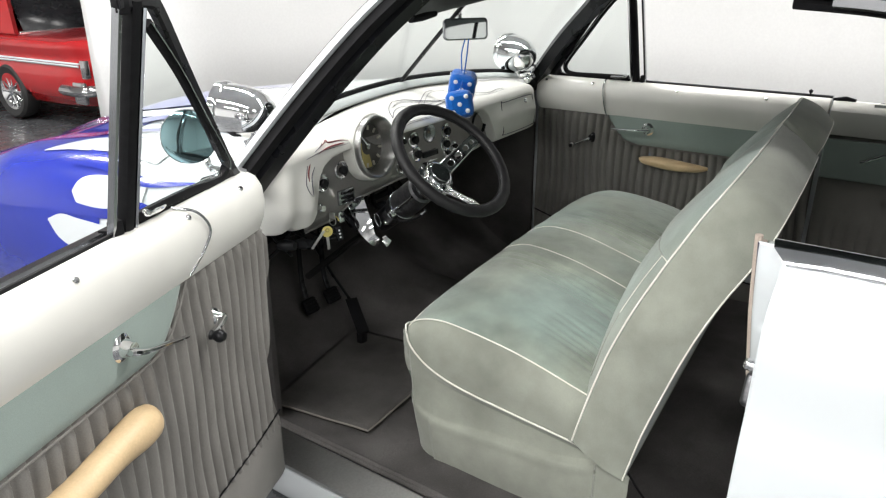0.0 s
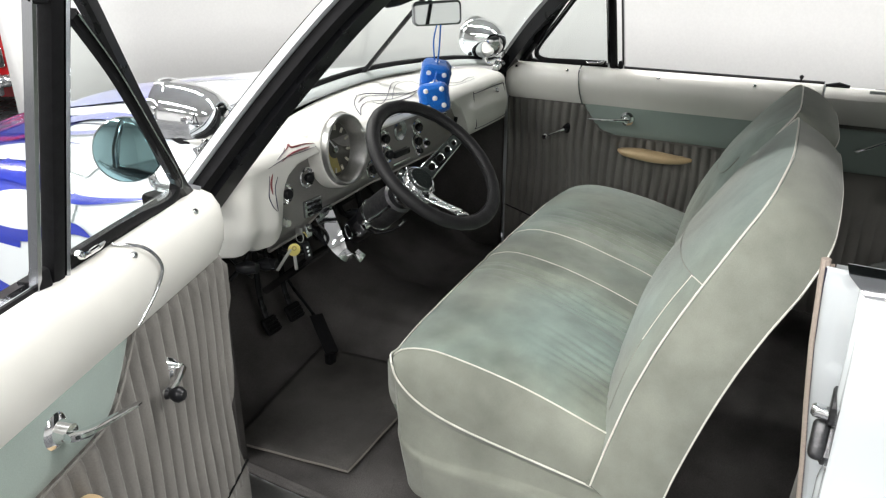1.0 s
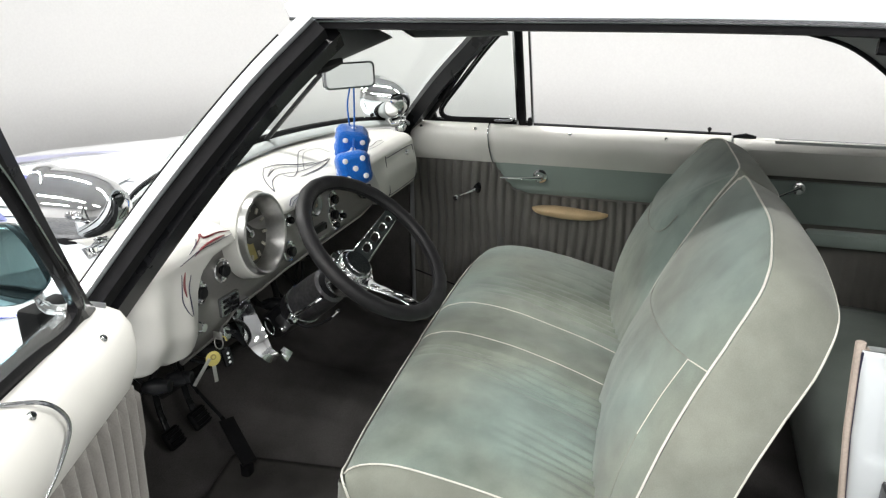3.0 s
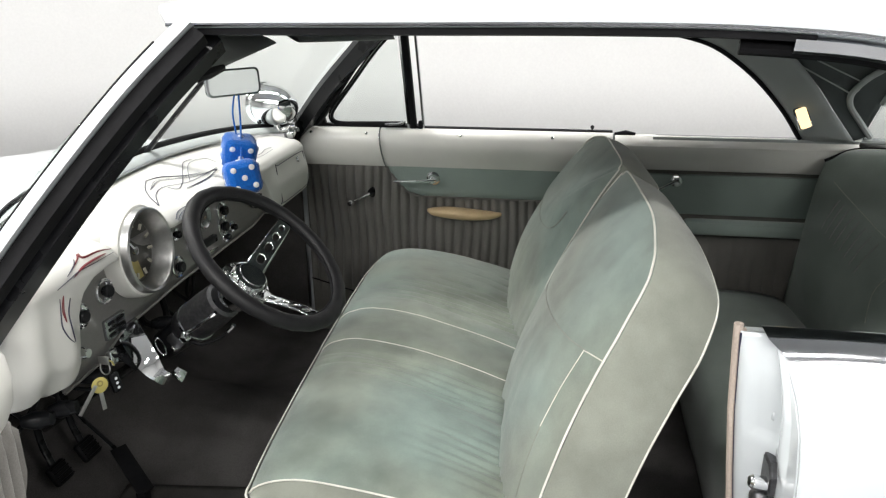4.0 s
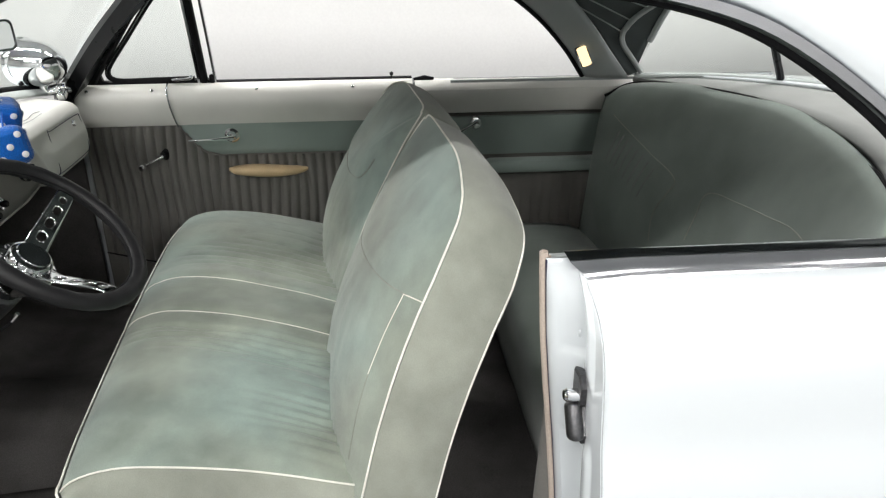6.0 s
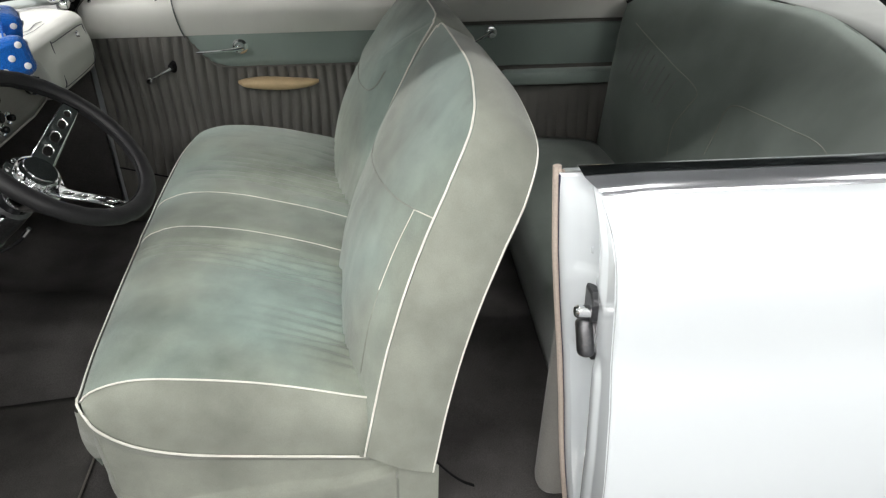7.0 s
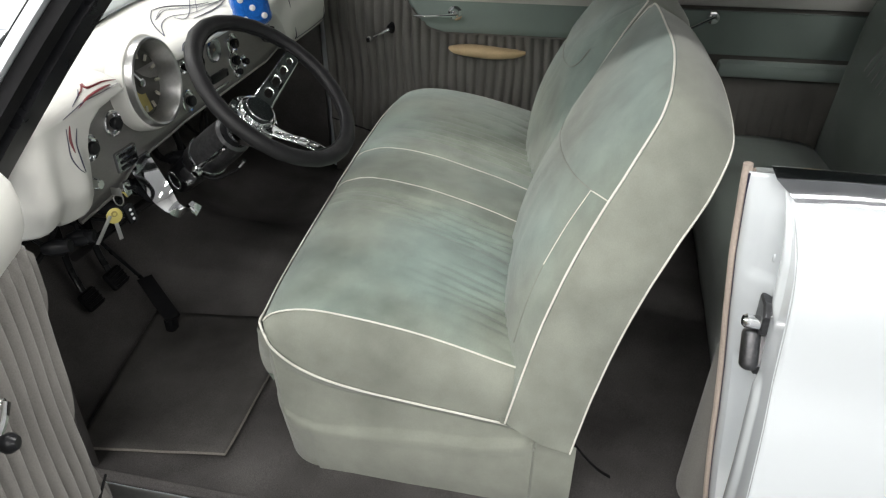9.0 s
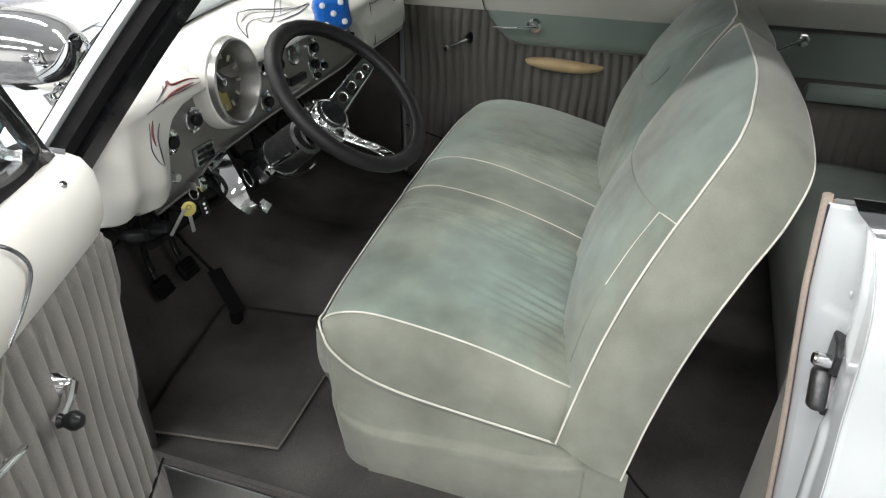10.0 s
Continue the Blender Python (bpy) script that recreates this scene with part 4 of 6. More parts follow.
    part("vent_sill", sweep([P(0.012, -0.024, 0.980), P(0.10, -0.024, 0.984), P(0.2, -0.024, 0.986), P(0.42, -0.024, 0.986)], [(-0.024, -0.010), (-0.020, 0.006), (0.016, 0.006), (0.020, -0.010)], INW), RUBBER, t, "wide black rubber under the vent window")
    vp = part("vent_pane", ([L(0.376, 0.99), L(0.09, 0.99), L(0.19, 1.13), L(0.368, 1.305)], [(0, 1, 2, 3)]), GLASS, t, "clear vent window pane", solid=0.004, smooth=False)
    vp.visible_shadow = False
    part("vent_catch", tube(spline([L(0.30, 1.000, 0.008), L(0.325, 1.001, 0.012), L(0.355, 1.004, 0.014), L(0.366, 1.012, 0.012)], 9), [0.0025, 0.0035, 0.0045, 0.0045, 0.004, 0.004, 0.005, 0.006, 0.006, 0.004], 10), CHROME, t, "chrome vent catch")
    part("belt_rubber", tube([P(0.39, -0.014, 0.987), P(0.7, -0.014, 0.987), P(1.05, -0.014, 0.987)], 0.005, 6), RUBBER, t)
    part("belt_trim", sweep([P(0.05, -0.040, 0.984), P(0.4, -0.040, 0.984), P(1.05, -0.040, 0.984)], [(-0.012, -0.006), (0.010, -0.008), (0.013, 0.0), (0.008, 0.006), (-0.010, 0.005)], P(0, 1, 0) - P(0, 0, 0)), DARK_CHROME, t, "dark stainless belt trim")
    if window == "up":
        top = [L(0.36, 1.318), L(0.60, 1.325), L(0.90, 1.325), L(1.06, 1.322)]
        part("window_frame", sweep(top, [(-0.012, -0.022), (0.012, -0.022), (0.012, 0.022), (-0.012, 0.022)], P(0, 1, 0) - P(0, 0, 0)), RUBBER, t, "black window frame")
    o = P(0.985, -0.008, 0.985)
    part("lock_knob", revolve([(0.003, 0.0), (0.003, 0.012), (0.006, 0.016), (0.0065, 0.022), (0, 0.026)], o, (0, 0, 1), 12), GLOSS_BLACK, t)
    return t


HINGE = Vector((-0.204, 0.994, 0.0))
BACKWARD, INWARD = Vector((-0.9348, -0.3551, 0)), Vector((0.3551, -0.9348, 0))
door((-0.204, 0.994, 0.2), "driver_door", "white coupe door swung open, grey pleated panel and tan armrest", lambda u, w, z: HINGE + BACKWARD * u + INWARD * w + Vector((0, 0, z)), "down")
door((1.43, 1.17, 0.2), "passenger_door", "white coupe door, closed, grey pleated panel and tan armrest", lambda u, w, z: Vector((1.43 - w, 1.17 - u, z)), "up")
qt = part("quarter_latch", tube([(1.43, 0.115, 0.985), (1.43, 0.08, 0.990), (1.43, 0.05, 0.986)], [0.005, 0.008, 0.005], 8), GLOSS_BLACK, coupe)
top_line = spline([(1.318, 0.11, 1.325), (1.326, 0.0, 1.318), (1.35, -0.06, 1.302)], 8)
part("quarter_window_head", tube(top_line, 0.014, 8), RUBBER, coupe)

# round mirror on the driver's door
peep = thing("round_door_mirror", (-0.30, 1.06, 0.97), "round chrome peep mirror with blue tinted glass on the open door", "mirror")
pa = Vector((-0.62, -0.74, 0.13)).normalized()
pc = Vector((-0.292, 1.066, 1.064))
part("mirror_case", revolve([(0, -0.03), (0.032, -0.026), (0.053, -0.014), (0.0565, 0.0), (0.056, 0.005), (0.0542, 0.006)], pc, pa, 32), CHROME, peep, "chrome case")
part("mirror_glass", revolve([(0.0544, 0.0045), (0.044, 0.0064), (0.022, 0.0076), (0, 0.008)], pc, pa, 32), MIRROR_TEAL, peep, "blue tinted mirror glass")
part("mirror_arm", tube(spline([pc - pa * 0.022, pc - pa * 0.034 + Vector((0.022, -0.012, -0.042)), (-0.272, 1.030, 0.998), (-0.238, 1.000, 0.992), (-0.222, 0.985, 0.985)], 16), 0.0075, 10), CHROME, peep, "curved chrome arm")


# ---- spotlights on the pillars ----
def spotlight(c, label, sx):
    t = thing("spotlight", (c[0], c[1], c[2] - 0.08), label, "spotlight", "pillar spotlights")
    ax = Vector((0.35 * sx, -0.93, -0.10)).normalized()
    c = Vector(c)
    part("bowl", revolve([(0, 0.092), (0.020, 0.089), (0.038, 0.078), (0.052, 0.060), (0.062, 0.034), (0.0665, 0.004), (0.067, -0.030), (0.070, -0.034), (0.0715, -0.040), (0.0705, -0.052), (0.064, -0.055)], c, ax, 48), CHROME, t, "polished chrome bullet shell")
    part("lens", revolve([(0.066, -0.053), (0.045, -0.062), (0.02, -0.067), (0, -0.068)], c, ax, 32), MIRROR, t, "clear lens")
    foot = c + ax * 0.010 + Vector((0, 0, -0.066))
    base = c + Vector((-0.012 * sx, -0.062, -0.072))
    part("stalk", tube(spline([foot + Vector((0, 0, 0.01)), foot + Vector((0.0, -0.012, -0.016)), base], 10), [0.014, 0.014, 0.013, 0.012, 0.011, 0.011, 0.011, 0.011, 0.012, 0.013, 0.013], 12), CHROME, t)
    part("swivel", revolve([(0, 0.018), (0.009, 0.016), (0.012, 0.009), (0.010, 0.003), (0.010, -0.003), (0.012, -0.009), (0.009, -0.016), (0, -0.018)], base, (1, 0.3, 0.1), 20), CHROME, t)
    part("clamp", box(base + Vector((0.018 * sx, 0.0, -0.014)), (0.046, 0.026, 0.024), 0.008, Euler((0, radians(30 * sx), 0)).to_matrix(), 4), CHROME, t)
    part("clamp_bolt", revolve([(0, 0.010), (0.006, 0.009), (0.008, 0.0)], base + Vector((0.004 * sx, -0.012, -0.010)), (-0.3 * sx, -1, 0.2), 12), DARK_CHROME, t)


spotlight((-0.050, 1.192, 1.062), "polished chrome pillar spotlight by the open door", 1)
spotlight((1.325, 1.222, 1.072), "polished chrome pillar spotlight on the far pillar", -1)


# ---- front bench ----
SKEW = 0.075
bench = thing("front_bench_seat", (XC, 0.5, FLOOR_Z), "sage green velour split bench seat with cream piping", "car seat")
X0, X1 = 0.022, 2 * XC - 0.022
TOP = [(0.772, 0.425), (0.790, 0.470), (0.788, 0.530), (0.762, 0.582), (0.690, 0.607), (0.595, 0.606), (0.50, 0.592), (0.405, 0.570), (0.316, 0.545), (0.25, 0.53)]
top_prof = spline([(0, a, b) for a, b in TOP], 40)
LOW = [(0.758, 0.572), (0.741, 0.535), (0.692, 0.498), (0.610, 0.473), (0.48, 0.458), (0.38, 0.449), (0.29, 0.440), (0.25, 0.436)]
low_prof = spline([(0, a, b) for a, b in LOW], 30)


def skew(p):
    return p + Vector((0, SKEW * (p.x - 0.05), 0))


# loose gathers in the cloth: place across the seat, depth, where along the cushion each begins
FOLDS = [(0.545, 1.0, 0.25), (0.52, 0.7, 0.30), (0.497, 1.0, 0.28), (0.472, 0.8, 0.42), (0.450, 0.9, 0.38), (0.425, 0.6, 0.55), (0.392, 0.5, 0.62),
         (0.345, 0.5, 0.66), (0.322, 0.8, 0.60), (0.300, 0.9, 0.62), (0.278, 0.8, 0.58), (0.255, 0.9, 0.60), (0.232, 0.7, 0.64), (0.205, 0.6, 0.68), (0.172, 0.4, 0.72),
         (0.875, 0.8, 0.36), (0.905, 0.9, 0.42), (0.935, 0.9, 0.36), (0.968, 0.8, 0.44), (1.0, 0.9, 0.40), (1.035, 0.7, 0.46), (1.075, 0.6, 0.50), (1.13, 0.5, 0.58), (1.19, 0.5, 0.60), (1.26, 0.4, 0.62)]


def cushion(u, v):
    x = lerp(X0 + 0.03, X1 - 0.03, u)
    p = top_prof[round(v * 40)]
    d = min(u, 1 - u) * (X1 - X0)
    crown = 0.020 * (1 - math.exp(-d / 0.10)) * smooth_step(0.0, 0.35, v)
    z = p.z + crown - (0.016 * smooth_step(0.72, 1.0, u) + 0.022 * math.exp(-(1 - u) / 0.035)) * smooth_step(0.05, 0.3, v)
    # shallow channels round the middle panel, and loose folds towards the back
    for xs in (0.555, 0.737):
        bend = xs + 0.12 * (p.y - 0.55)
        z -= 0.005 * math.exp(-((x - bend) / 0.008) ** 2) * smooth_step(0.2, 0.35, v)
        z += 0.005 * math.exp(-((x - bend - 0.03) / 0.03) ** 2) * smooth_step(0.2, 0.4, v)
    mid = 0.646 + 0.12 * (p.y - 0.55)
    z += 0.002 * math.exp(-((x - mid) / 0.060) ** 4) * smooth_step(0.2, 0.4, v)
    fold = 0.0
    for xf, a, begin in FOLDS:
        wave = xf - 0.07 + 0.12 * (p.y - 0.40) + 0.016 * noise.noise(Vector((xf * 30, p.y * 6, 0)))
        fold += a * math.exp(-((x - wave) / 0.0066) ** 2) * smooth_step(begin, begin + 0.35, v) * (0.75 + 0.5 * noise.noise(Vector((xf * 50, p.y * 14, 4))))
    z -= 0.0165 * fold
    z += 0.004 * noise.noise(Vector((x * 5, p.y * 6, 3)))
    y = p.y + 0.022 * math.sin(u * math.pi) * (1 - smooth_step(0.1, 0.4, v))
    return Vector((x, y + SKEW * (x - 0.05), z))


cush = part("cushion", grid(cushion, 381, 41), VELOUR, bench, "sage green velour cushion top", sharp=180)
for xs in (0.555, 0.737):
    ln = []
    for k in range(25):
        v = lerp(0.16, 0.96, k / 24)
        y = top_prof[round(v * 40)].y
        q = cushion((xs + 0.12 * (y - 0.55) - X0 - 0.03) / (X1 - X0 - 0.06), round(v * 40) / 40)
        ln.append(q + Vector((0, 0, 0.0022)))
    part("cushion_welt", tube(ln, 0.0011, 6), PIPING, cush)
for flip in (False, True):
    f = (lambda p: other(p)) if flip else (lambda p: Vector(p))
    rim_pt = lambda i: cushion(1.0 if flip else 0.0, i / 40)
    low_pt = lambda p: skew(f((X0 - 0.002, p.y, p.z - (0.03 if flip else 0.0))))
    out_x = Vector((1 if flip else -1, 0, 0))

    def end_face(u, v):
        a, b = rim_pt(round(lerp(12, 40, u))), low_pt(low_prof[round(u * 28 * 30 / 28)])
        return a.lerp(b, v) + out_x * (math.sin(v * math.pi) * 0.010 * smooth_step(0.0, 0.3, u)) + Vector((0, 0, 0.006 * math.sin(v * math.pi)))
    part("cushion_end", grid(end_face, 29, 9), VELOUR_SIDE, bench, "greige velour end panel", sharp=180)

    def corner(u, v):
        a, b = low_pt(low_prof[round(u * 14)]), rim_pt(round(lerp(12, 2, u)))
        return a.lerp(b, v) + Vector((0, 0.010 * math.sin(v * math.pi), 0)) + out_x * (0.006 * math.sin(v * math.pi))
    part("cushion_corner", grid(corner, 15, 9), VELOUR_SIDE, bench, sharp=180)
    part("upper_piping", tube([rim_pt(i) + out_x * 0.001 + Vector((0, 0, 0.0025)) for i in range(12, 41)], 0.0017, 8), PIPING, bench, "cream piping")
# one long welt: back to front along an end, across the front and back again
side_low = [skew(Vector((X0 - 0.006, p.y + 0.002, p.z))) for p in low_prof]
far_low = [skew(other((X0 - 0.006, p.y + 0.002, p.z - 0.03))) for p in low_prof]
front_welt = [cushion(k / 40, 11 / 40) + Vector((0, 0.004, 0.002)) for k in range(1, 40)]
near_tip, far_tip = skew(Vector((X0 + 0.012, 0.772, 0.580))), cushion(1.0, 11 / 40) + Vector((0.014, 0.0, -0.004))
welt = spline(side_low[:1:-1] + [near_tip] + front_welt + [far_tip] + far_low[2:], 260)
part("edge_piping", tube(welt, [lerp(0.0017, 0.0023, smooth_step(0.60, 0.69, abs(p.x - XC))) for p in welt], 8), PIPING, bench, "cream piping round the cushion edge")
hem = spline([skew(Vector((X0 - 0.004, 0.185, 0.412)))] + side_low[:1:-1] + [near_tip] + front_welt + [far_tip] + far_low[2:] + [skew(other((X0 - 0.004, 0.185, 0.412)))], 280)


def skirt(u, v):
    # hangs from the welt to a base with rounded front corners
    a = hem[round(u * 280)]
    y0 = a.y - SKEW * (a.x - 0.05)
    r, hw, yf = 0.085, (X1 - X0) / 2 - 0.010, 0.774
    x, y = (a.x - XC) * 0.985, 0.19 + (y0 - 0.185) * 0.985
    dx, dy = max(abs(x) - (hw - r), 0.0), max(y - (yf - r), 0.0)
    if dx > 0 and dy > 0 and math.hypot(dx, dy) > r:
        k = r / math.hypot(dx, dy)
        x, y = math.copysign(hw - r + dx * k, x), yf - r + dy * k
    b = skew(Vector((XC + x, y, FLOOR_Z + 0.003)))
    p = a.lerp(b, 1 - (1 - v) ** 1.35)
    side = smooth_step(0.55, 0.69, abs(a.x - XC))
    c = table(y0, (0.24, 0.02), (0.29, 0.14), (0.36, 0.23), (0.50, 0.30), (0.62, 0.36), (0.76, 0.42)) + 0.012 * math.sin(u * 37)
    fade = table(y0, (0.58, 1.0), (0.70, 0.45), (0.76, 0.15))
    crease = -0.015 * fade * smooth_step(0.0, 0.08, v) * (1 - smooth_step(c - 0.004, c + 0.018, v)) + 0.003 * math.exp(-((v - c - 0.05) / 0.05) ** 2)
    puff = crease + 0.008 * math.sin(v * math.pi) ** 2 + 0.006 * noise.noise(p * 7) * math.sin(v * math.pi)
    out = Vector((math.copysign(1, a.x - XC), 0, 0)) * side + Vector((0, 1, 0)) * (1 - side)
    return p + out * puff + Vector((0, 0, -0.0015))


part("seat_base", grid(skirt, 281, 81), VELOUR_SIDE, bench, "greige velour seat skirt", sharp=180)


def back_rest(xa, xb, flip, label):
    """One half of the split back, from its outer side xa to the middle xb."""
    f = (lambda p: other(p)) if flip else (lambda p: Vector(p))
    def outline(n, rear):
        ri = 0.06 if rear else 0.05
        H = 0.560 if rear else 0.613
        if rear:
            pts = [(xa + 0.004, 0.014), (xa + 0.020, 0.12), (xa + 0.042, 0.22), (xa + 0.057, 0.335), (xa + 0.072, 0.405), (xa + 0.097, 0.468), (xa + 0.137, 0.518), (xa + 0.19, 0.543)]
        else:
            pts = [(xa + 0.004, 0.032), (xa + 0.012, 0.12), (xa + 0.030, 0.24), (xa + 0.050, 0.32), (xa + 0.076, 0.40), (xa + 0.098, 0.48), (xa + 0.128, 0.550), (xa + 0.168, 0.578), (xa + 0.22, 0.594)]
        pts += [(lerp(xa, xb, 0.48), H), (lerp(xa, xb, 0.7), H + 0.003)]
        pts += [(xb - ri + ri * math.sin(t), H + 0.002 - ri + ri * math.cos(t)) for t in (0.1, 0.7, 1.2)]
        pts += [(xb, 0.40), (xb, 0.2), (xb, 0.014 if rear else 0.032)]
        return spline([(a, b, 0) for a, b in pts], n)
    N = 96
    out, out_b = outline(N, False), outline(N, True)
    xm = (xa + xb) / 2

    def set_back(h):
        """How far the front and the rear welt sit from the seat's leaning plane."""
        return (table(h, (0.03, -0.003), (0.24, -0.003), (0.32, 0.0), (0.40, 0.005), (0.48, 0.008), (0.55, 0.007), (0.60, 0.008)),
                0.129 + table(h, (0.0, -0.011), (0.12, -0.011), (0.22, -0.006), (0.335, -0.002), (0.41, 0.003), (0.47, 0.010), (0.52, 0.010), (0.56, 0.004)))

    def place(x, h, d):
        y = 0.318 - 0.225 * h - 0.42 * h ** 3
        q = f((x, y - d, 0.420 + h - max(d, 0) * lerp(0.26, 0.08, min(h / 0.6, 1))))
        return q + Vector((0, SKEW * (q.x - 0.05), 0))

    def relief(x, h, k):
        rise = 0.068 * (1 - (1 - k) ** 2.0) * lerp(0.80, 0.95, smooth_step(0.0, 0.30, h)) * lerp(0.85, 1.0, smooth_step(0.6, 0.3, h))
        folds = 0.0012 * math.sin((x - xa) * 120 + 5 * noise.noise(Vector((x * 9, h * 5, 2)))) * smooth_step(xa + 0.22, xa + 0.32, x) * smooth_step(0.42, 0.30, h)
        yoke = table(x - xa, (0.09, 0.442), (0.20, 0.425), (0.38, 0.408), (0.55, 0.408), (0.60, 0.45))
        rise += 0.006 * smooth_step(yoke - 0.006, yoke + 0.012, h) * smooth_step(0.0, 0.25, k)
        return set_back(h)[0] + 0.003 - rise + folds + 0.005 * noise.noise(Vector((x * 5, h * 5, 7)))
    samples = []

    def front(u, v):
        o = out[round(u * N)]
        x, h = lerp(o.x, xm, v), lerp(o.y, 0.27 + 0.25 * (o.y - 0.3), v)
        d = relief(x, h, v)
        samples.append((x, h, d))
        return place(x, h, d)
    ob = part("backrest", grid(front, N + 1, 34), VELOUR, bench, label, sharp=180)

    def boxing(u, v):
        o = out[round(u * N)].lerp(out_b[round(u * N)], v)
        puff = 0.010 * math.sin(v * math.pi)
        nx = -1 if o.x < xm else 1
        side = smooth_step(0.0, 0.12, abs(o.x - xm) - abs(xb - xa) / 2 + 0.12)
        return place(o.x + nx * puff * side, o.y + puff * (1 - side) * smooth_step(0.45, 0.58, o.y), lerp(set_back(o.y)[0] + 0.003, set_back(o.y)[1] + 0.002, v))
    part("boxing", grid(boxing, N + 1, 9), VELOUR_SIDE, ob, "greige velour side boxing")
    part("back_panel", grid(lambda u, v: place(lerp(out_b[round(u * N)].x, xm, v * 0.99), lerp(out_b[round(u * N)].y, 0.3, v * 0.99), lerp(set_back(out_b[round(u * N)].y)[1] + 0.002, 0.139, v)), N + 1, 8), VELOUR_SHADED, ob, "rear panel in the shaded velour colour")
    part("base_panel", grid(lambda u, v: place(lerp(xa + 0.004, xb, u), lerp(0.032, 0.014, v), lerp(-0.012, 0.120, v)), 9, 5), VELOUR_SIDE, ob)
    part("front_piping", tube([place(o.x, o.y, set_back(o.y)[0]) for o in out], 0.0020, 8), PIPING, ob, "cream piping")
    part("rear_piping", tube([place(o.x, o.y, set_back(o.y)[1]) for o in out_b], 0.0019, 8), PIPING, ob, "cream piping")
    # stitched yoke and insert seams
    def on_face(x, h):
        d = sum(s[2] for s in sorted(samples, key=lambda s: (s[0] - x) ** 2 + (s[1] - h) ** 2)[:5]) / 5
        return place(x, h, d - 0.0008)
    def stitched(name, pts, r, mat):
        part(name, tube(spline([on_face(a, b) for a, b in pts], 24), r, 6), mat, ob)
    stitched("yoke_seam", [(xa + 0.089, 0.442), (xa + 0.11, 0.438), (xa + 0.142, 0.432)], 0.0012, PIPING)
    stitched("yoke_seam", [(xa + 0.134, 0.434), (xa + 0.20, 0.425), (xa + 0.29, 0.415), (xa + 0.38, 0.408), (xa + 0.47, 0.402), (xa + 0.55, 0.408), (xa + 0.59, 0.432), (xa + 0.605, 0.47)], 0.0012, VELOUR_SIDE)
    stitched("insert_seam", [(xa + 0.142, 0.432), (xa + 0.129, 0.368), (xa + 0.114, 0.30)], 0.0009, PIPING)
    stitched("insert_seam", [(xa + 0.114, 0.30), (xa + 0.100, 0.23), (xa + 0.085, 0.15)], 0.0010, VELOUR_SIDE)
    return ob


back_rest(0.003, 0.705, False, "sage green velour driver backrest")
back_rest(0.003, 0.705, True, "sage green velour passenger backrest")
part("seat_strap", tube(spline([(0.020, 0.186, 0.415), (0.022, 0.165, 0.385), (0.030, 0.140, 0.352), (0.034, 0.118, 0.335)], 8), 0.004, 6, flat=0.4), RUBBER, bench)

# ---- rear bench ----
rear = thing("rear_bench_seat", (XC, -0.5, FLOOR_Z), "sage velour rear bench, shade of the back put into its colour", "car seat")
RT = [(0.035, -0.47, 0.90), (0.065, -0.57, 0.965), (0.30, -0.68, 0.995), (XC, -0.76, 1.01), (2 * XC - 0.30, -0.68, 0.995), (2 * XC - 0.12, -0.58, 0.972), (2 * XC - 0.09, -0.50, 0.93)]
rt = spline(RT, 48)


def rear_face(u, v):
    a = rt[round(u * 48)]
    w = abs(2 * u - 1)
    b = Vector((lerp(0.05, 2 * XC - 0.11, u), -0.44 - 0.06 * (1 - w * w), 0.42))
    p = a.lerp(b, v)
    puff = 0.055 * math.sin(min(v * 1.15, 1) * math.pi) ** 0.6 * (1 - w ** 6)
    return p + Vector((0, puff, puff * 0.3 + 0.004 * noise.noise(p * 5)))


# same velour as the front bench, darkened to paint in the rear's shade
rb_ob = part("backrest", grid(rear_face, 49, 25), VELOUR_SHADED, rear, "sage velour rear backrest in shaded colour", solid=0.02)
part("backrest_piping", tube([p + Vector((0, 0.004, 0.004)) for p in rt], 0.005, 6), RUBBER, rb_ob)
def rear_on(u, v):
    """A point on the smooth rear backrest, between the grid's own points."""
    a, b = u * 48, v * 24
    i, j = min(int(a), 47), min(int(b), 23)
    low = rear_face(i / 48, j / 24).lerp(rear_face((i + 1) / 48, j / 24), a - i)
    high = rear_face(i / 48, (j + 1) / 24).lerp(rear_face((i + 1) / 48, (j + 1) / 24), a - i)
    return low.lerp(high, b - j) + Vector((0, 0.010, 0.005))


for row in (((0.84, 0.18), (0.74, 0.28), (0.67, 0.34), (0.595, 0.405), (0.60, 0.48), (0.62, 0.58), (0.62, 0.70)),
            ((0.525, 0.60), (0.522, 0.50), (0.52, 0.40), (0.46, 0.36), (0.39, 0.31), (0.32, 0.26), (0.22, 0.25))):
    part("insert_seam", tube([rear_on(p.x, p.y) for p in spline([(a, b, 0) for a, b in row], 40)], 0.0014, 6), VELOUR_SIDE, rb_ob)
for k in range(8):
    u0, v0 = lerp(0.79, 0.645, k / 7), lerp(0.27, 0.40, k / 7)
    part("tuck_seam", tube([rear_on(u0 + 0.035 * j / 6, lerp(v0, v0 + 0.15, j / 6)) for j in range(7)], 0.0018, 5), VISOR_CLOTH, rb_ob)


def rear_cushion(u, v):
    x = lerp(0.10, 2 * XC - 0.10, u)
    pr = spline([(0, -0.48, 0.44), (0, -0.40, 0.485), (0, -0.25, 0.50), (0, -0.14, 0.485), (0, -0.10, 0.43), (0, -0.12, 0.24)], 20)[round(v * 20)]
    return Vector((x, pr.y, pr.z + 0.015 * math.sin(u * math.pi) + 0.004 * noise.noise(Vector((x * 5, pr.y * 5, 2)))))


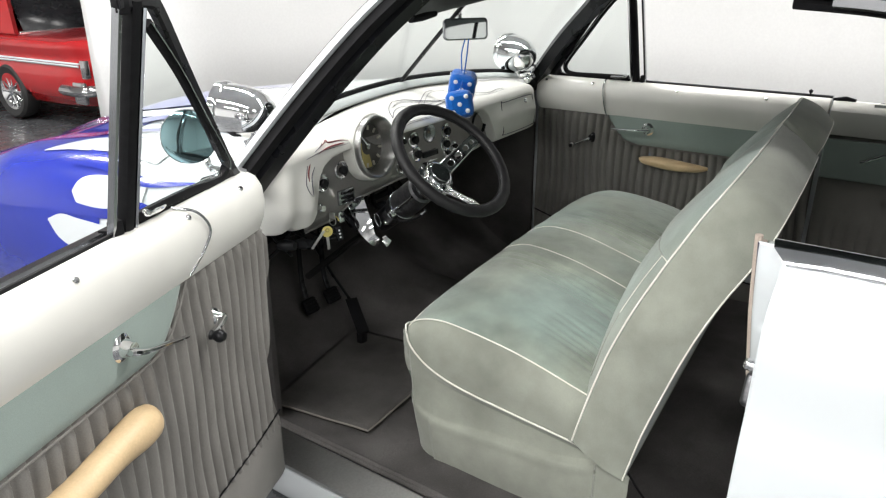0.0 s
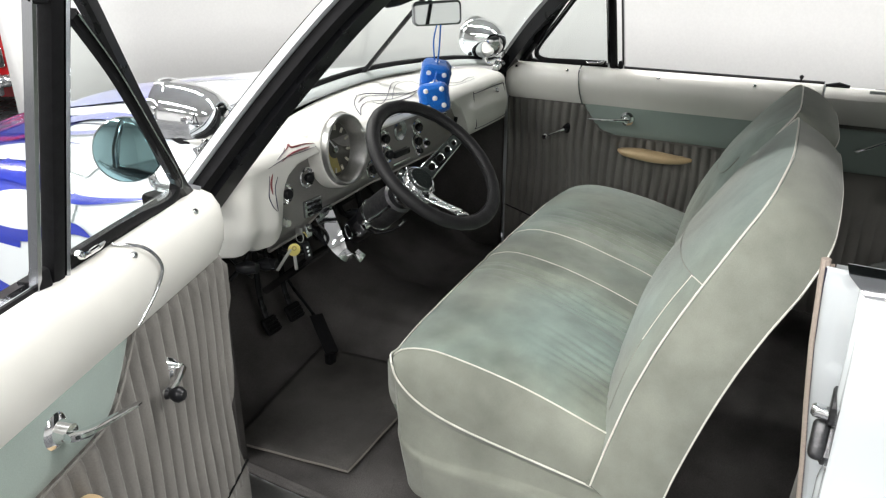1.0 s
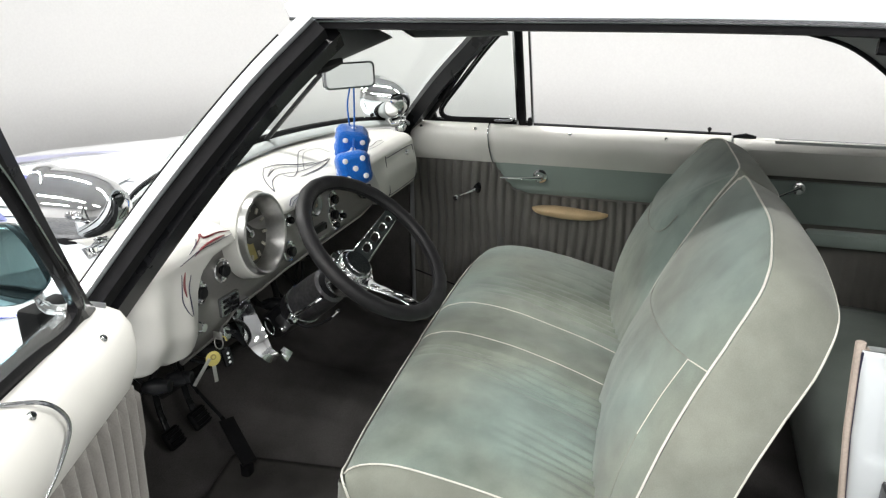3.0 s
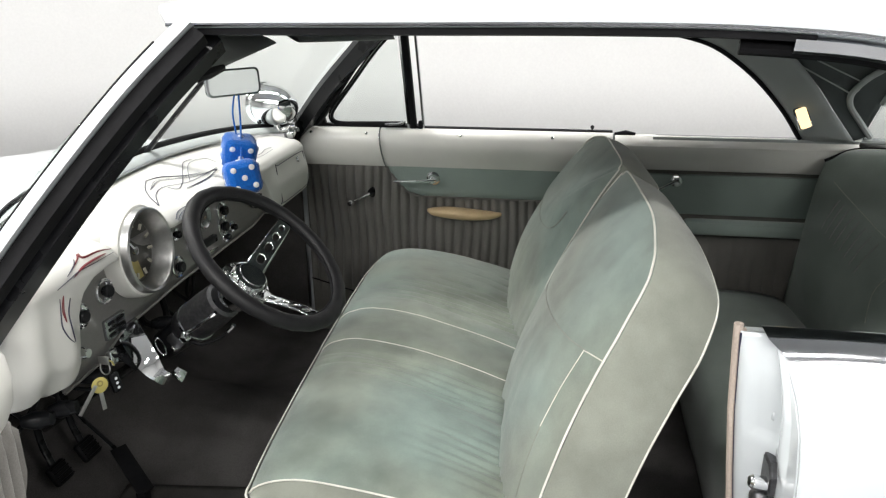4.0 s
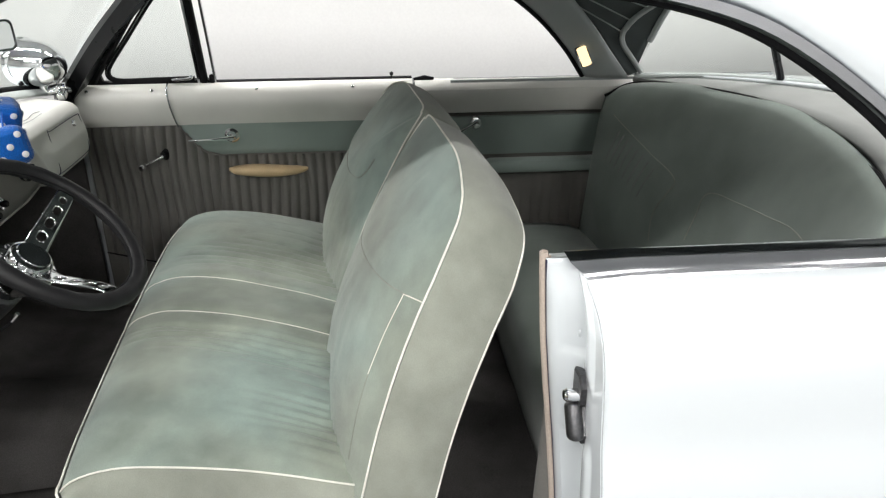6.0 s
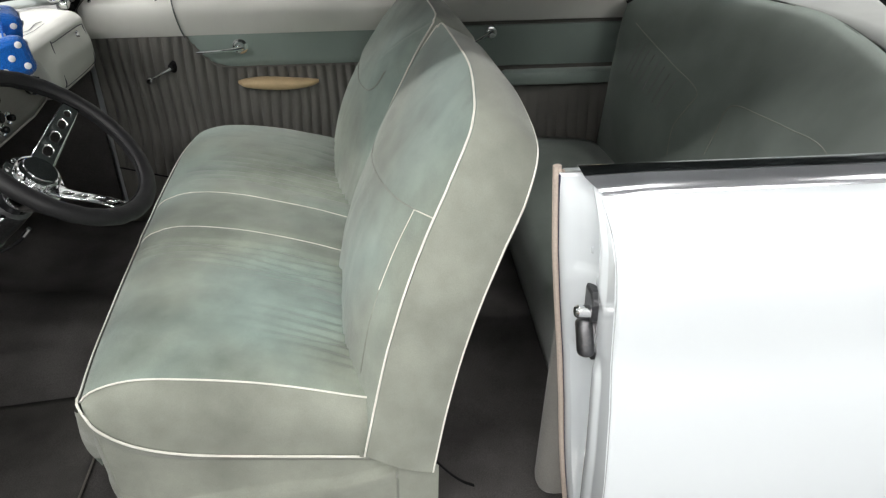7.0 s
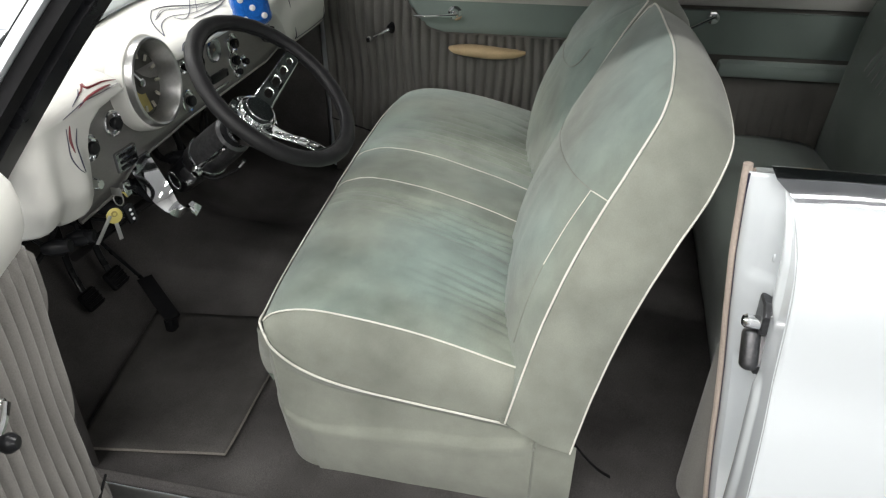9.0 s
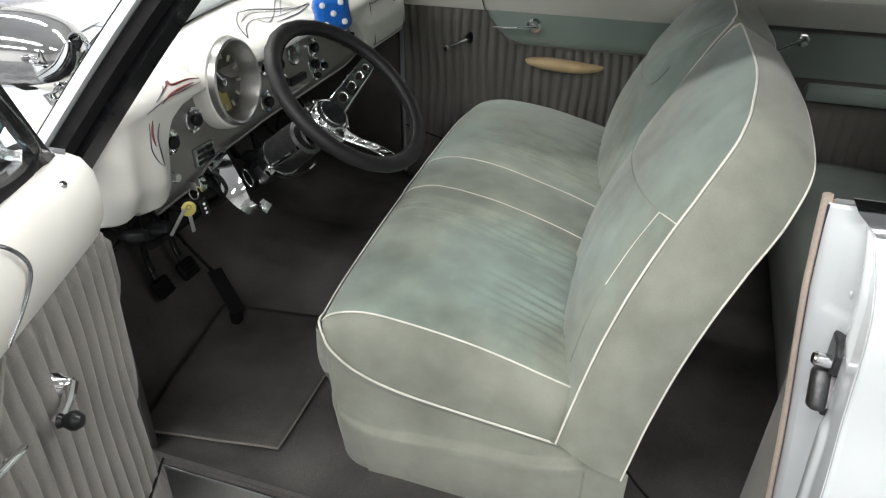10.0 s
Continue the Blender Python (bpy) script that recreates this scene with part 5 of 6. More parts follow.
# the cushion takes the darkened copy too, as painted shade
part("cushion", grid(rear_cushion, 31, 21), VELOUR_SHADED, rear, "sage velour rear cushion in shaded colour", solid=0.02)
part("cushion_piping", tube([rear_cushion(k / 30, 0.70) + Vector((0, 0.004, 0.002)) for k in range(31)], 0.003, 6), PANEL_GREEN, rear)


# ---- dashboard ----
DSK = 0.045


def dash_skew(p):
    return p + Vector((0, DSK * max(p.x - 0.3, 0.0), 0))


dash = thing("dashboard", (0.6, 1.1, 0.76), "cream painted metal dashboard with steel instrument panel and pinstripes", "dashboard")
DX0, DX1 = -0.112, 1.315


def lip(x):
    return table(x, (-0.2, 0.768), (-0.06, 0.770), (-0.035, 0.785), (-0.015, 0.768), (0.020, 0.772), (0.037, 0.79), (0.046, 0.84), (0.056, 0.885), (0.075, 0.914), (0.11, 0.932), (0.18, 0.942),
                 (0.80, 0.942), (0.86, 0.934), (0.895, 0.910), (0.92, 0.872), (0.935, 0.835), (0.95, 0.812), (1.2, 0.812), (1.4, 0.83))


def dash_y(x, z):
    y = 1.050
    low = smooth_step(0.95, 0.88, z)
    left = smooth_step(0.065, 0.005, x)
    y -= 0.016 * low * left * (0.55 + 0.45 * math.cos((x - 0.02) * 70))
    y += 0.03 * smooth_step(0.84, 0.76, z) * left
    y += 0.10 * smooth_step(-0.02, -0.125, x) ** 1.6
    y += 0.06 * smooth_step(1.22, 1.33, x) ** 1.5
    y += 0.045 * smooth_step(0.100, 0.072, math.hypot(x - 0.278, z - 0.934))
    right = smooth_step(0.90, 0.97, x)
    y -= 0.012 * low * right * (1 - smooth_step(0.85, 0.81, z))
    return y


def dash_back(x):
    k = min(max((x - 0.005) / (2 * XC - 0.01), 0), 1) * 32
    i = min(int(k), 31)
    return base_line[i].lerp(base_line[i + 1], k - i)


def dash_point(u, v):
    x = lerp(DX0, DX1, u)
    zl = lip(x)
    b = dash_back(x)
    yf = dash_y(x, 0.94)
    ends = smooth_step(0.0, -0.11, x) + smooth_step(1.22, 1.32, x)
    ztop = 0.974 - 0.012 * ends
    if v < 0.35:                        # top, from the screen to the brow
        t = v / 0.35
        y = lerp(b.y - 0.032, yf + 0.040, t)
        z = lerp(b.z - 0.024, ztop + 0.004, t) + 0.004 * math.sin(t * math.pi)
    elif v < 0.6:                       # rolled brow
        t = (v - 0.35) / 0.25 * math.pi / 2
        y = yf + 0.040 - 0.040 * math.sin(t)
        z = ztop + 0.004 - 0.030 * (1 - math.cos(t))
    elif v < 0.9:                       # front face down to the lip
        t = (v - 0.6) / 0.3
        z = lerp(ztop - 0.026, zl + 0.012, t)
        y = dash_y(x, z)
    else:                               # turned under
        t = (v - 0.9) / 0.1 * math.pi / 2
        z = zl + 0.012 - 0.012 * math.sin(t)
        y = dash_y(x, zl + 0.012) + 0.034 * (1 - math.cos(t))
    return dash_skew(Vector((x, y, z)))


shell = part("dash_shell", grid(dash_point, 181, 61), CREAM, dash, "glossy cream painted dash shell", sharp=180)


def dash_face(x, z, d):
    """A point on the front or top of the shell, d in front of it."""
    return dash_skew(Vector((x, dash_y(x, z) - d, z)))


def panel(u, v):
    x = lerp(0.022, 0.95, u)
    low = table(x, (0.022, 0.757), (0.13, 0.765), (0.20, 0.795), (0.40, 0.806), (0.85, 0.806), (0.95, 0.82))
    return dash_skew(Vector((x, 1.082 + 0.004 * v, lerp(low, 0.955, v))))


steel = part("instrument_panel", grid(panel, 46, 9), STEEL, dash, "brushed steel instrument panel", solid=0.004)
part("panel_edge", tube([panel(k / 45, 0.0) + Vector((0, -0.003, 0.0)) for k in range(46)], 0.003, 6), STEEL, steel)


def disc(x, z, d, prof, mat, parent, name, label="", n=24):
    return part(name, revolve(prof, dash_skew(Vector((x, 1.081 - d, z))), (0, -1, 0.04), n), mat, parent, label)


def knob(x, z, r=0.0125, ring=True):
    k = disc(x, z, 0.0, [(0.004, 0.0), (r * 0.75, 0.003), (r * 0.8, 0.007), (r, 0.009), (r, 0.015), (r * 0.8, 0.0175), (0, 0.0175)], GLOSS_BLACK, dash, "knob", "round black pull knob", 20)
    if ring:
        disc(x, z, 0.0, [(r * 1.2, 0.0), (r * 1.35, 0.003), (r * 1.65, 0.004), (r * 1.8, 0.0065), (r * 1.95, 0.005), (r * 2.0, 0.0)], CHROME, k, "bezel", "", 24)
    return k


for kx, kz in ((0.090, 0.872), (0.165, 0.890), (0.425, 0.842), (0.490, 0.908), (0.668, 0.902), (0.664, 0.862), (0.505, 0.862)):
    knob(kx, kz)
for kx, kz in ((0.715, 0.845), (0.672, 0.832), (0.43, 0.915)):
    knob(kx, kz, 0.008)
disc(0.578, 0.912, 0.0, [(0.0, 0.003), (0.022, 0.003), (0.026, 0.005), (0.029, 0.003), (0.030, 0.0)], DARK_CHROME, dash, "blank_cover", "round steel blanking cover", 28)
slot = part("radio_slot", box(dash_skew(Vector((0.575, 1.077, 0.850))), (0.075, 0.014, 0.018), 0.003), GLOSS_BLACK, dash, "black radio slot")
part("radio_bar", box(dash_skew(Vector((0.570, 1.076, 0.826))), (0.08, 0.010, 0.006), 0.002), CHROME, dash)
vent = part("heater_grille", box((0.178, 1.079, 0.815), (0.062, 0.010, 0.040), 0.003), DARK_CHROME, dash, "small slotted heater control")
for k in range(3):
    part("slot", box((0.178, 1.0735, 0.803 + 0.012 * k), (0.048, 0.004, 0.006), 0.001), GLOSS_BLACK, vent)
toggle = part("toggle_plate", box((0.135, 1.062, 0.772), (0.020, 0.012, 0.030), 0.003), CHROME, dash, "chrome toggle switch plate")
part("toggle", tube([(0.135, 1.056, 0.774), (0.135, 1.040, 0.778)], [0.004, 0.003], 8), GLOSS_BLACK, toggle)

# speedometer
SC, SA = Vector((0.276, 1.050, 0.934)), Vector((0.06, -1, 0.10)).normalized()
speedo = part("speedometer", revolve([(0.085, -0.04), (0.085, 0.002), (0.0838, 0.008), (0.0805, 0.0105), (0.077, 0.008), (0.069, -0.020), (0.066, -0.034)], SC, SA, 48), ALU, dash, "round speedometer in a satin aluminium bezel")
part("cowl", revolve([(0.093, -0.04), (0.092, -0.016), (0.089, -0.008), (0.084, -0.006)], SC, SA, 48), CREAM, speedo)
part("dial", revolve([(0.0665, -0.032), (0.0, -0.032)], SC, SA, 40), DIAL, speedo, "dark dial face")
up2 = (Vector((0, 0, 1)) - SA * SA.z).normalized()
rt2 = Vector((1, 0, 0))


def on_dial(r, deg, h=-0.029):
    a = radians(deg)
    return SC + SA * h + rt2 * (r * math.cos(a)) + up2 * (r * math.sin(a))


gold = [[on_dial(r, lerp(150, 282, k / 20), -0.0305) for r in (0.022, 0.058)] for k in range(21)]
part("gold_sector", grid(lambda u, v: gold[round(u * 20)][round(v)], 21, 2), DIAL_GOLD, speedo, "aged gold dial sector")
for k in range(9):
    a = lerp(140, -100, k / 8)
    part("dial_mark", tube([on_dial(0.045, a), on_dial(0.057, a)], 0.0034, 4), DIAL_MARK, speedo)
part("needle", tube([on_dial(0.008, 128, -0.025), on_dial(0.050, 128, -0.025)], [0.002, 0.0008], 6), DOT, speedo)
part("hub_cap", revolve([(0, -0.023), (0.008, -0.025), (0.009, -0.031)], SC, SA, 16), DARK_CHROME, speedo)
# glovebox lid
gl = [(0.985, 0.948), (1.005, 0.952), (1.20, 0.950), (1.225, 0.93), (1.228, 0.85), (1.20, 0.832), (1.0, 0.832), (0.985, 0.85)]
part("glovebox_gap", tube(spline([dash_face(x, min(z, 0.944), 0.0003) for x, z in gl], 64, closed=True), 0.0014, 5, closed=True), STRIPE, dash, "thin shadow gap round the glovebox lid")
part("glovebox_lock", revolve([(0, 0.006), (0.008, 0.005), (0.010, 0.0)], dash_face(1.165, 0.928, 0.0), (0, -1, 0), 16), CHROME, dash)
part("speaker_recess", revolve([(0.040, 0.0), (0.036, -0.02), (0.0, -0.022)], dash_skew(Vector((0.875, 1.072, 0.89))), (0, -1, 0), 24), GLOSS_BLACK, dash)


# pinstripes on the cream paint
def top_point(x, k, lift=0.0016):
    """k from 0 at the screen to 1 at the brow's front."""
    p = dash_point((x - DX0) / (DX1 - DX0), 0.58 * k)
    return p + Vector((0, -0.4 * lift, lift))


def stripe(path, mat=STRIPE, r=0.0011, fat=None):
    pts = spline([top_point(x, k) for x, k in path], 24)
    rs = r if fat is None else [r + fat * math.sin(math.pi * i / 24) for i in range(25)]
    part("pinstripe", tube(pts, rs, 5, flat=0.5), mat, shell)


stripe([(0.552, 0.23), (0.597, 0.28), (0.643, 0.40), (0.693, 0.46)], STRIPE, 0.0010, 0.0012)
stripe([(0.552, 0.23), (0.500, 0.31), (0.457, 0.42), (0.421, 0.56)])
stripe([(0.421, 0.56), (0.480, 0.43), (0.537, 0.40), (0.595, 0.48), (0.658, 0.50), (0.762, 0.49)])
stripe([(0.500, 0.35), (0.563, 0.31), (0.600, 0.37), (0.651, 0.46), (0.754, 0.51)])
stripe([(0.515, 0.33), (0.570, 0.29), (0.620, 0.39), (0.690, 0.48), (0.760, 0.50)], STRIPE, 0.0007)
stripe([(0.538, 0.43), (0.548, 0.50), (0.602, 0.45), (0.688, 0.32), (0.746, 0.24), (0.788, 0.24)])
stripe([(0.614, 0.49), (0.697, 0.35), (0.756, 0.28), (0.816, 0.30), (0.811, 0.42)], STRIPE, 0.0008)
stripe([(0.565, 0.54), (0.612, 0.55), (0.676, 0.55), (0.754, 0.51)], STRIPE, 0.0010, 0.0010)
stripe([(0.398, 0.93), (0.425, 0.83), (0.481, 0.82), (0.56, 0.84)], STRIPE, 0.0012)
stripe([(0.404, 0.97), (0.432, 0.88), (0.490, 0.86), (0.57, 0.88)], STRIPE, 0.0008)
stripe([(0.345, 0.59), (0.384, 0.52), (0.395, 0.47)], STRIPE, 0.0008, 0.0014)
stripe([(0.860, 0.46), (0.91, 0.52), (0.971, 0.59), (1.044, 0.56), (1.077, 0.58)])
stripe([(0.850, 0.50), (0.91, 0.60), (0.97, 0.66), (1.06, 0.64)], STRIPE, 0.0008)


def face_stripe(path, mat, r=0.0012, fat=None):
    pts = spline([dash_face(x, z, 0.001) for x, z in path], 24)
    rs = r if fat is None else [r + fat * math.sin(math.pi * i / 24) for i in range(25)]
    part("pinstripe", tube(pts, rs, 5, flat=0.5), mat, shell)


face_stripe([(0.016, 0.938), (0.006, 0.915), (0.001, 0.895), (0.006, 0.875), (0.015, 0.862)], STRIPE, 0.0007, 0.0006)
face_stripe([(0.040, 0.930), (0.022, 0.910), (0.016, 0.885), (0.018, 0.862)], STRIPE, 0.0007, 0.0008)
face_stripe([(0.026, 0.940), (0.013, 0.920), (0.010, 0.900)], REDLINE, 0.0007, 0.0022)
stripe([(0.016, 1.0), (0.050, 0.95), (0.080, 0.91), (0.120, 0.91), (0.176, 0.90)], STRIPE, 0.0007, 0.0007)
stripe([(0.060, 0.96), (0.095, 0.88), (0.140, 0.86), (0.187, 0.91)], REDLINE, 0.0007, 0.0026)
stripe([(0.070, 0.84), (0.100, 0.74), (0.116, 0.66), (0.112, 0.76), (0.150, 0.78), (0.178, 0.84)], REDLINE, 0.0007, 0.0016)
stripe([(0.050, 0.90), (0.080, 0.80), (0.095, 0.72)], STRIPE, 0.0007, 0.0005)

# under the dash: column, bracket, cables, pedals
WA, YAW = radians(47.4), radians(-3.1)
WC = Vector((0.270, 0.796, 0.938))
FACE = Vector((math.sin(YAW), -math.cos(YAW), 0))
E1, E2, EN = Vector((math.cos(YAW), math.sin(YAW), 0)), Vector((0, 0, math.cos(WA))) - FACE * math.sin(WA), FACE * math.cos(WA) + Vector((0, 0, math.sin(WA)))
HUB = WC - EN * 0.072
AX = (Vector((0.313, 1.058, 0.715)) - HUB).normalized()
col = thing("steering_column", (0.313, 1.06, 0.7), "dark steel steering column with chrome clamps under the dash", "steering column")
part("column_tube", tube([HUB + AX * d for d in (0.03, 0.10, 0.20, 0.29, 0.31)], [0.030, 0.034, 0.034, 0.030, 0.016], 20), GLOSS_BLACK, col, "dark polished column tube")
part("shroud", revolve([(0.032, 0.075), (0.039, 0.080), (0.0415, 0.12), (0.0415, 0.175), (0.039, 0.205), (0.034, 0.212), (0.030, 0.214)], HUB, AX, 28), CAST, col, "dark grey column jacket")
OUT = (Vector((-0.75, -0.65, 0.35)) - AX * Vector((-0.75, -0.65, 0.35)).dot(AX)).normalized()
DOWN = AX.cross(OUT)
if DOWN.z > 0:
    DOWN = -DOWN
part("clamp_ring", revolve([(0.040, 0.172), (0.0438, 0.174), (0.0438, 0.179), (0.040, 0.181)], HUB, AX, 28), DARK_CHROME, col)
part("shift_rod", tube(spline([HUB + AX * 0.075 + OUT * 0.046, HUB + AX * 0.12 + OUT * 0.047, HUB + AX * 0.165 + OUT * 0.049 - DOWN * 0.004], 8), 0.0042, 8), CHROME, col, "slim chrome rod along the jacket")
part("rod_end", revolve([(0, 0.014), (0.008, 0.013), (0.0115, 0.006), (0.0115, -0.006), (0.008, -0.013), (0, -0.014)], HUB + AX * 0.175 + OUT * 0.049, OUT, 14), CHROME, col)
part("column_bracket", box(HUB + AX * 0.225 + OUT * 0.022 + DOWN * 0.004, (0.034, 0.040, 0.030), 0.007, Euler((radians(40), radians(15), 0)).to_matrix()), CAST, col, "dark cast clamp")
part("bracket_tab", box(HUB + AX * 0.228 + OUT * 0.044 + DOWN * 0.008, (0.018, 0.012, 0.008), 0.002, Euler((radians(30), radians(20), 0)).to_matrix()), CHROME, col)
part("clip_ring", tube([HUB + AX * 0.262 + OUT * 0.034 - DOWN * 0.012 + OUT.cross(AX) * (0.014 * math.cos(q)) + Vector((0, 0, 0.016 * math.sin(q))) for q in [k * math.pi / 12 for k in range(24)]], 0.0022, 6, closed=True), DARK_CHROME, col)
part("horn_wire", tube(spline([HUB + AX * 0.185 + OUT * 0.044 + DOWN * 0.012, HUB + AX * 0.172 + OUT * 0.040 + DOWN * 0.036, HUB + AX * 0.135 + OUT * 0.026 + DOWN * 0.052, HUB + AX * 0.10 + OUT * 0.022 + DOWN * 0.050], 14), 0.003, 6), RUBBER, col, "black wire looped below the jacket")
part("wire_tip", tube([HUB + AX * 0.115 + OUT * 0.024 + DOWN * 0.051, HUB + AX * 0.095 + OUT * 0.021 + DOWN * 0.049], 0.0042, 8), CHROME, col)
part("signal_lever", tube(spline([HUB + AX * 0.10 + Vector((-0.03, 0, 0.0)), HUB + AX * 0.10 + Vector((0.02, -0.03, 0.02)), HUB + AX * 0.08 + Vector((0.07, -0.035, 0.045))], 8), [0.005, 0.005, 0.0045, 0.004, 0.004, 0.004, 0.004, 0.006, 0.006], 8), CHROME, col, "chrome signal lever")

brk = thing("brake_release_handle", (0.24, 1.03, 0.66), "polished chrome hand brake handle under the dash", "brake handle")
bp = spline([(0.222, 1.085, 0.785), (0.212, 1.064, 0.762), (0.204, 1.041, 0.732), (0.206, 1.025, 0.704), (0.218, 1.013, 0.685), (0.236, 1.003, 0.680), (0.247, 0.994, 0.692)], 20)
hv, hf = sweep(bp, [(-0.022, -0.002), (-0.010, -0.004), (0.010, -0.004), (0.022, -0.002), (0.022, 0.002), (0.010, 0.000), (-0.010, 0.000), (-0.022, 0.002)], (0.72, -0.69, 0.0))
hv = [bp[i // 8] + (v - bp[i // 8]) * table(i // 8, (0, 1.1), (7, 1.0), (11, 0.62), (16, 0.72), (20, 0.55)) for i, v in enumerate(hv)]
part("strap", (hv, hf), CHROME, brk, "curved chrome strap")
part("mount", box((0.222, 1.09, 0.79), (0.05, 0.03, 0.025), 0.005), DARK_CHROME, brk)

wires = thing("under_dash_wiring", (0.2, 1.1, 0.72), "tangle of dark cables and fittings under the dashboard", "wiring")
rng = random.Random(5)
for k in range(11):
    x = -0.05 + 0.07 * k + rng.uniform(-0.02, 0.02)
    pts = [(x, 1.12 + rng.uniform(-0.03, 0.05), 0.78), (x + rng.uniform(-0.05, 0.05), 1.10 + rng.uniform(-0.03, 0.05), 0.73 + rng.uniform(-0.03, 0.01)), (x + rng.uniform(-0.1, 0.1), 1.16, 0.71 + rng.uniform(-0.04, 0.02)), (x + rng.uniform(-0.05, 0.15), 1.25, 0.76)]
    part("cable", tube(spline(pts, 14), rng.choice((0.004, 0.005, 0.008)), 6), rng.choice((RUBBER, RUBBER, GLOSS_BLACK)), wires)
for x, z in ((-0.03, 0.735), (0.03, 0.72), (0.12, 0.735), (0.36, 0.735)):
    part("fitting", revolve([(0.0, 0.03), (0.012, 0.028), (0.016, 0.0), (0.010, -0.02)], (x, 1.10, z), (0.3, -1, 0.1), 14), GLOSS_BLACK, wires)
part("cross_bar", tube([(-0.08, 1.20, 0.72), (0.25, 1.22, 0.70), (0.6, 1.26, 0.70)], 0.010, 10), RUBBER, wires)
shaft = [HUB + AX * 0.30, HUB.lerp(Vector((0.435, 1.545, 0.36)), 0.6), Vector((0.435, 1.545, 0.36))]
part("lower_shaft", tube(shaft, 0.012, 12), DARK_CHROME, col, "thin worn steel lower shaft")
part("knuckle", revolve([(0, 0.022), (0.016, 0.018), (0.021, 0.004), (0.021, -0.008), (0.014, -0.024), (0, -0.026)], shaft[2], (0.1, 0.75, -0.6), 16), GLOSS_BLACK, col)

for px, py, pz, w in ((0.303, 1.380, 0.357, 0.055), (0.395, 1.372, 0.362, 0.06)):
    pd = thing("foot_pedal", (px, py, FLOOR_Z), "black hanging foot pedal with ribbed rubber pad", "pedal", "foot pedals")
    tilt = Euler((radians(-32), 0, 0)).to_matrix()
    pad = part("pad", box((px, py, pz), (w, 0.018, 0.052), 0.008, tilt, 3), RUBBER, pd)
    for k in range(4):
        part("rib", box(Vector((px, py, pz)) + tilt @ Vector((0, -0.011, -0.018 + 0.012 * k)), (w * 0.82, 0.005, 0.004), 0.001, tilt), RUBBER, pad)
    part("arm", tube(spline([(px, py + 0.012, pz + 0.01), (px + 0.012, py + 0.045, pz + 0.08), (px + 0.02, py + 0.055, pz + 0.22), (px + 0.02, py + 0.06, 0.74)], 12), 0.009, 8, flat=0.6), GLOSS_BLACK, pd)
gas = thing("accelerator_pedal", (0.40, 1.26, FLOOR_Z), "narrow black rubber accelerator pedal on the toe board", "pedal")
gpath = spline([(0.356, 1.204, 0.286), (0.374, 1.236, 0.308), (0.395, 1.272, 0.332), (0.415, 1.306, 0.356)], 12)
part("pad", sweep(gpath, [(-0.020, -0.006), (-0.017, 0.004), (-0.008, 0.007), (0.008, 0.007), (0.017, 0.004), (0.020, -0.006)], (0.9, -0.45, 0.0)), RUBBER, gas, "ribbed rubber pad")
part("hinge", box((0.362, 1.216, 0.262), (0.030, 0.024, 0.050), 0.006), RUBBER, gas)
part("linkage", tube([(0.415, 1.306, 0.35), (0.43, 1.40, 0.42), (0.44, 1.50, 0.52)], 0.005, 8), GLOSS_BLACK, gas)

mat_ob = thing("floor_mat", (0.2, 1.08, FLOOR_Z), "dark grey carpet floor mat with pale bound edge", "floor mat")
MC = [(-0.045, 1.20), (0.005, 0.885), (0.47, 0.915), (0.42, 1.30)]


def mat_point(u, v, z=0.0):
    a = Vector(MC[0]).lerp(Vector(MC[3]), u)
    b = Vector(MC[1]).lerp(Vector(MC[2]), u)
    p = a.lerp(b, v)
    return Vector((p.x, p.y, FLOOR_Z + 0.020 + z + 0.003 * noise.noise(Vector((p.x * 8, p.y * 8, 5)))))


part("carpet_pad", grid(mat_point, 25, 25), MAT_PILE, mat_ob, solid=0.010)
edge = [mat_point(0, k / 16) for k in range(17)] + [mat_point(k / 16, 1) for k in range(1, 17)] + [mat_point(1, 1 - k / 16) for k in range(1, 17)] + [mat_point(1 - k / 16, 0) for k in range(1, 16)]
part("binding", tube(edge, 0.0034, 6, closed=True), MAT_EDGE, mat_ob, "pale bound edge")

# keys in the ignition
keys = thing("ignition_keys", (0.075, 1.05, 0.74), "yellow-headed key and dark fob hanging from the ignition", "keys")
part("lock_barrel", revolve([(0, 0.024), (0.008, 0.024), (0.012, 0.016), (0.014, 0.0)], (0.070, 1.081, 0.812), (0, -1, 0), 18), CHROME, keys)
part("inserted_key", box((0.076, 1.035, 0.797), (0.003, 0.020, 0.016), 0.001), ALU, keys)
part("ring", tube([(0.078 + 0.011 * math.cos(a), 1.036 + 0.004 * math.sin(a), 0.781 + 0.011 * math.sin(a)) for a in [k * math.pi / 10 for k in range(20)]], 0.0012, 6, closed=True), ALU, keys)
part("tag", tube(spline([(0.084, 1.034, 0.792), (0.091, 1.032, 0.788), (0.096, 1.032, 0.778)], 6), 0.0028, 6, flat=0.5), BRASS, keys, "small yellow tag")
kd = Vector((0.054, 1.034, 0.760))
part("key_head", revolve([(0, 0.0018), (0.011, 0.0018), (0.0145, 0.0), (0.011, -0.0018), (0, -0.0018)], kd, (-0.5, -0.85, 0.1), 24), BRASS, keys, "round yellow key head")
part("key_hole_rim", revolve([(0.003, 0.0028), (0.0055, 0.0028), (0.006, 0.0)], kd + Vector((0, 0, 0.004)), (-0.5, -0.85, 0.1), 14), DIAL_GOLD, keys)
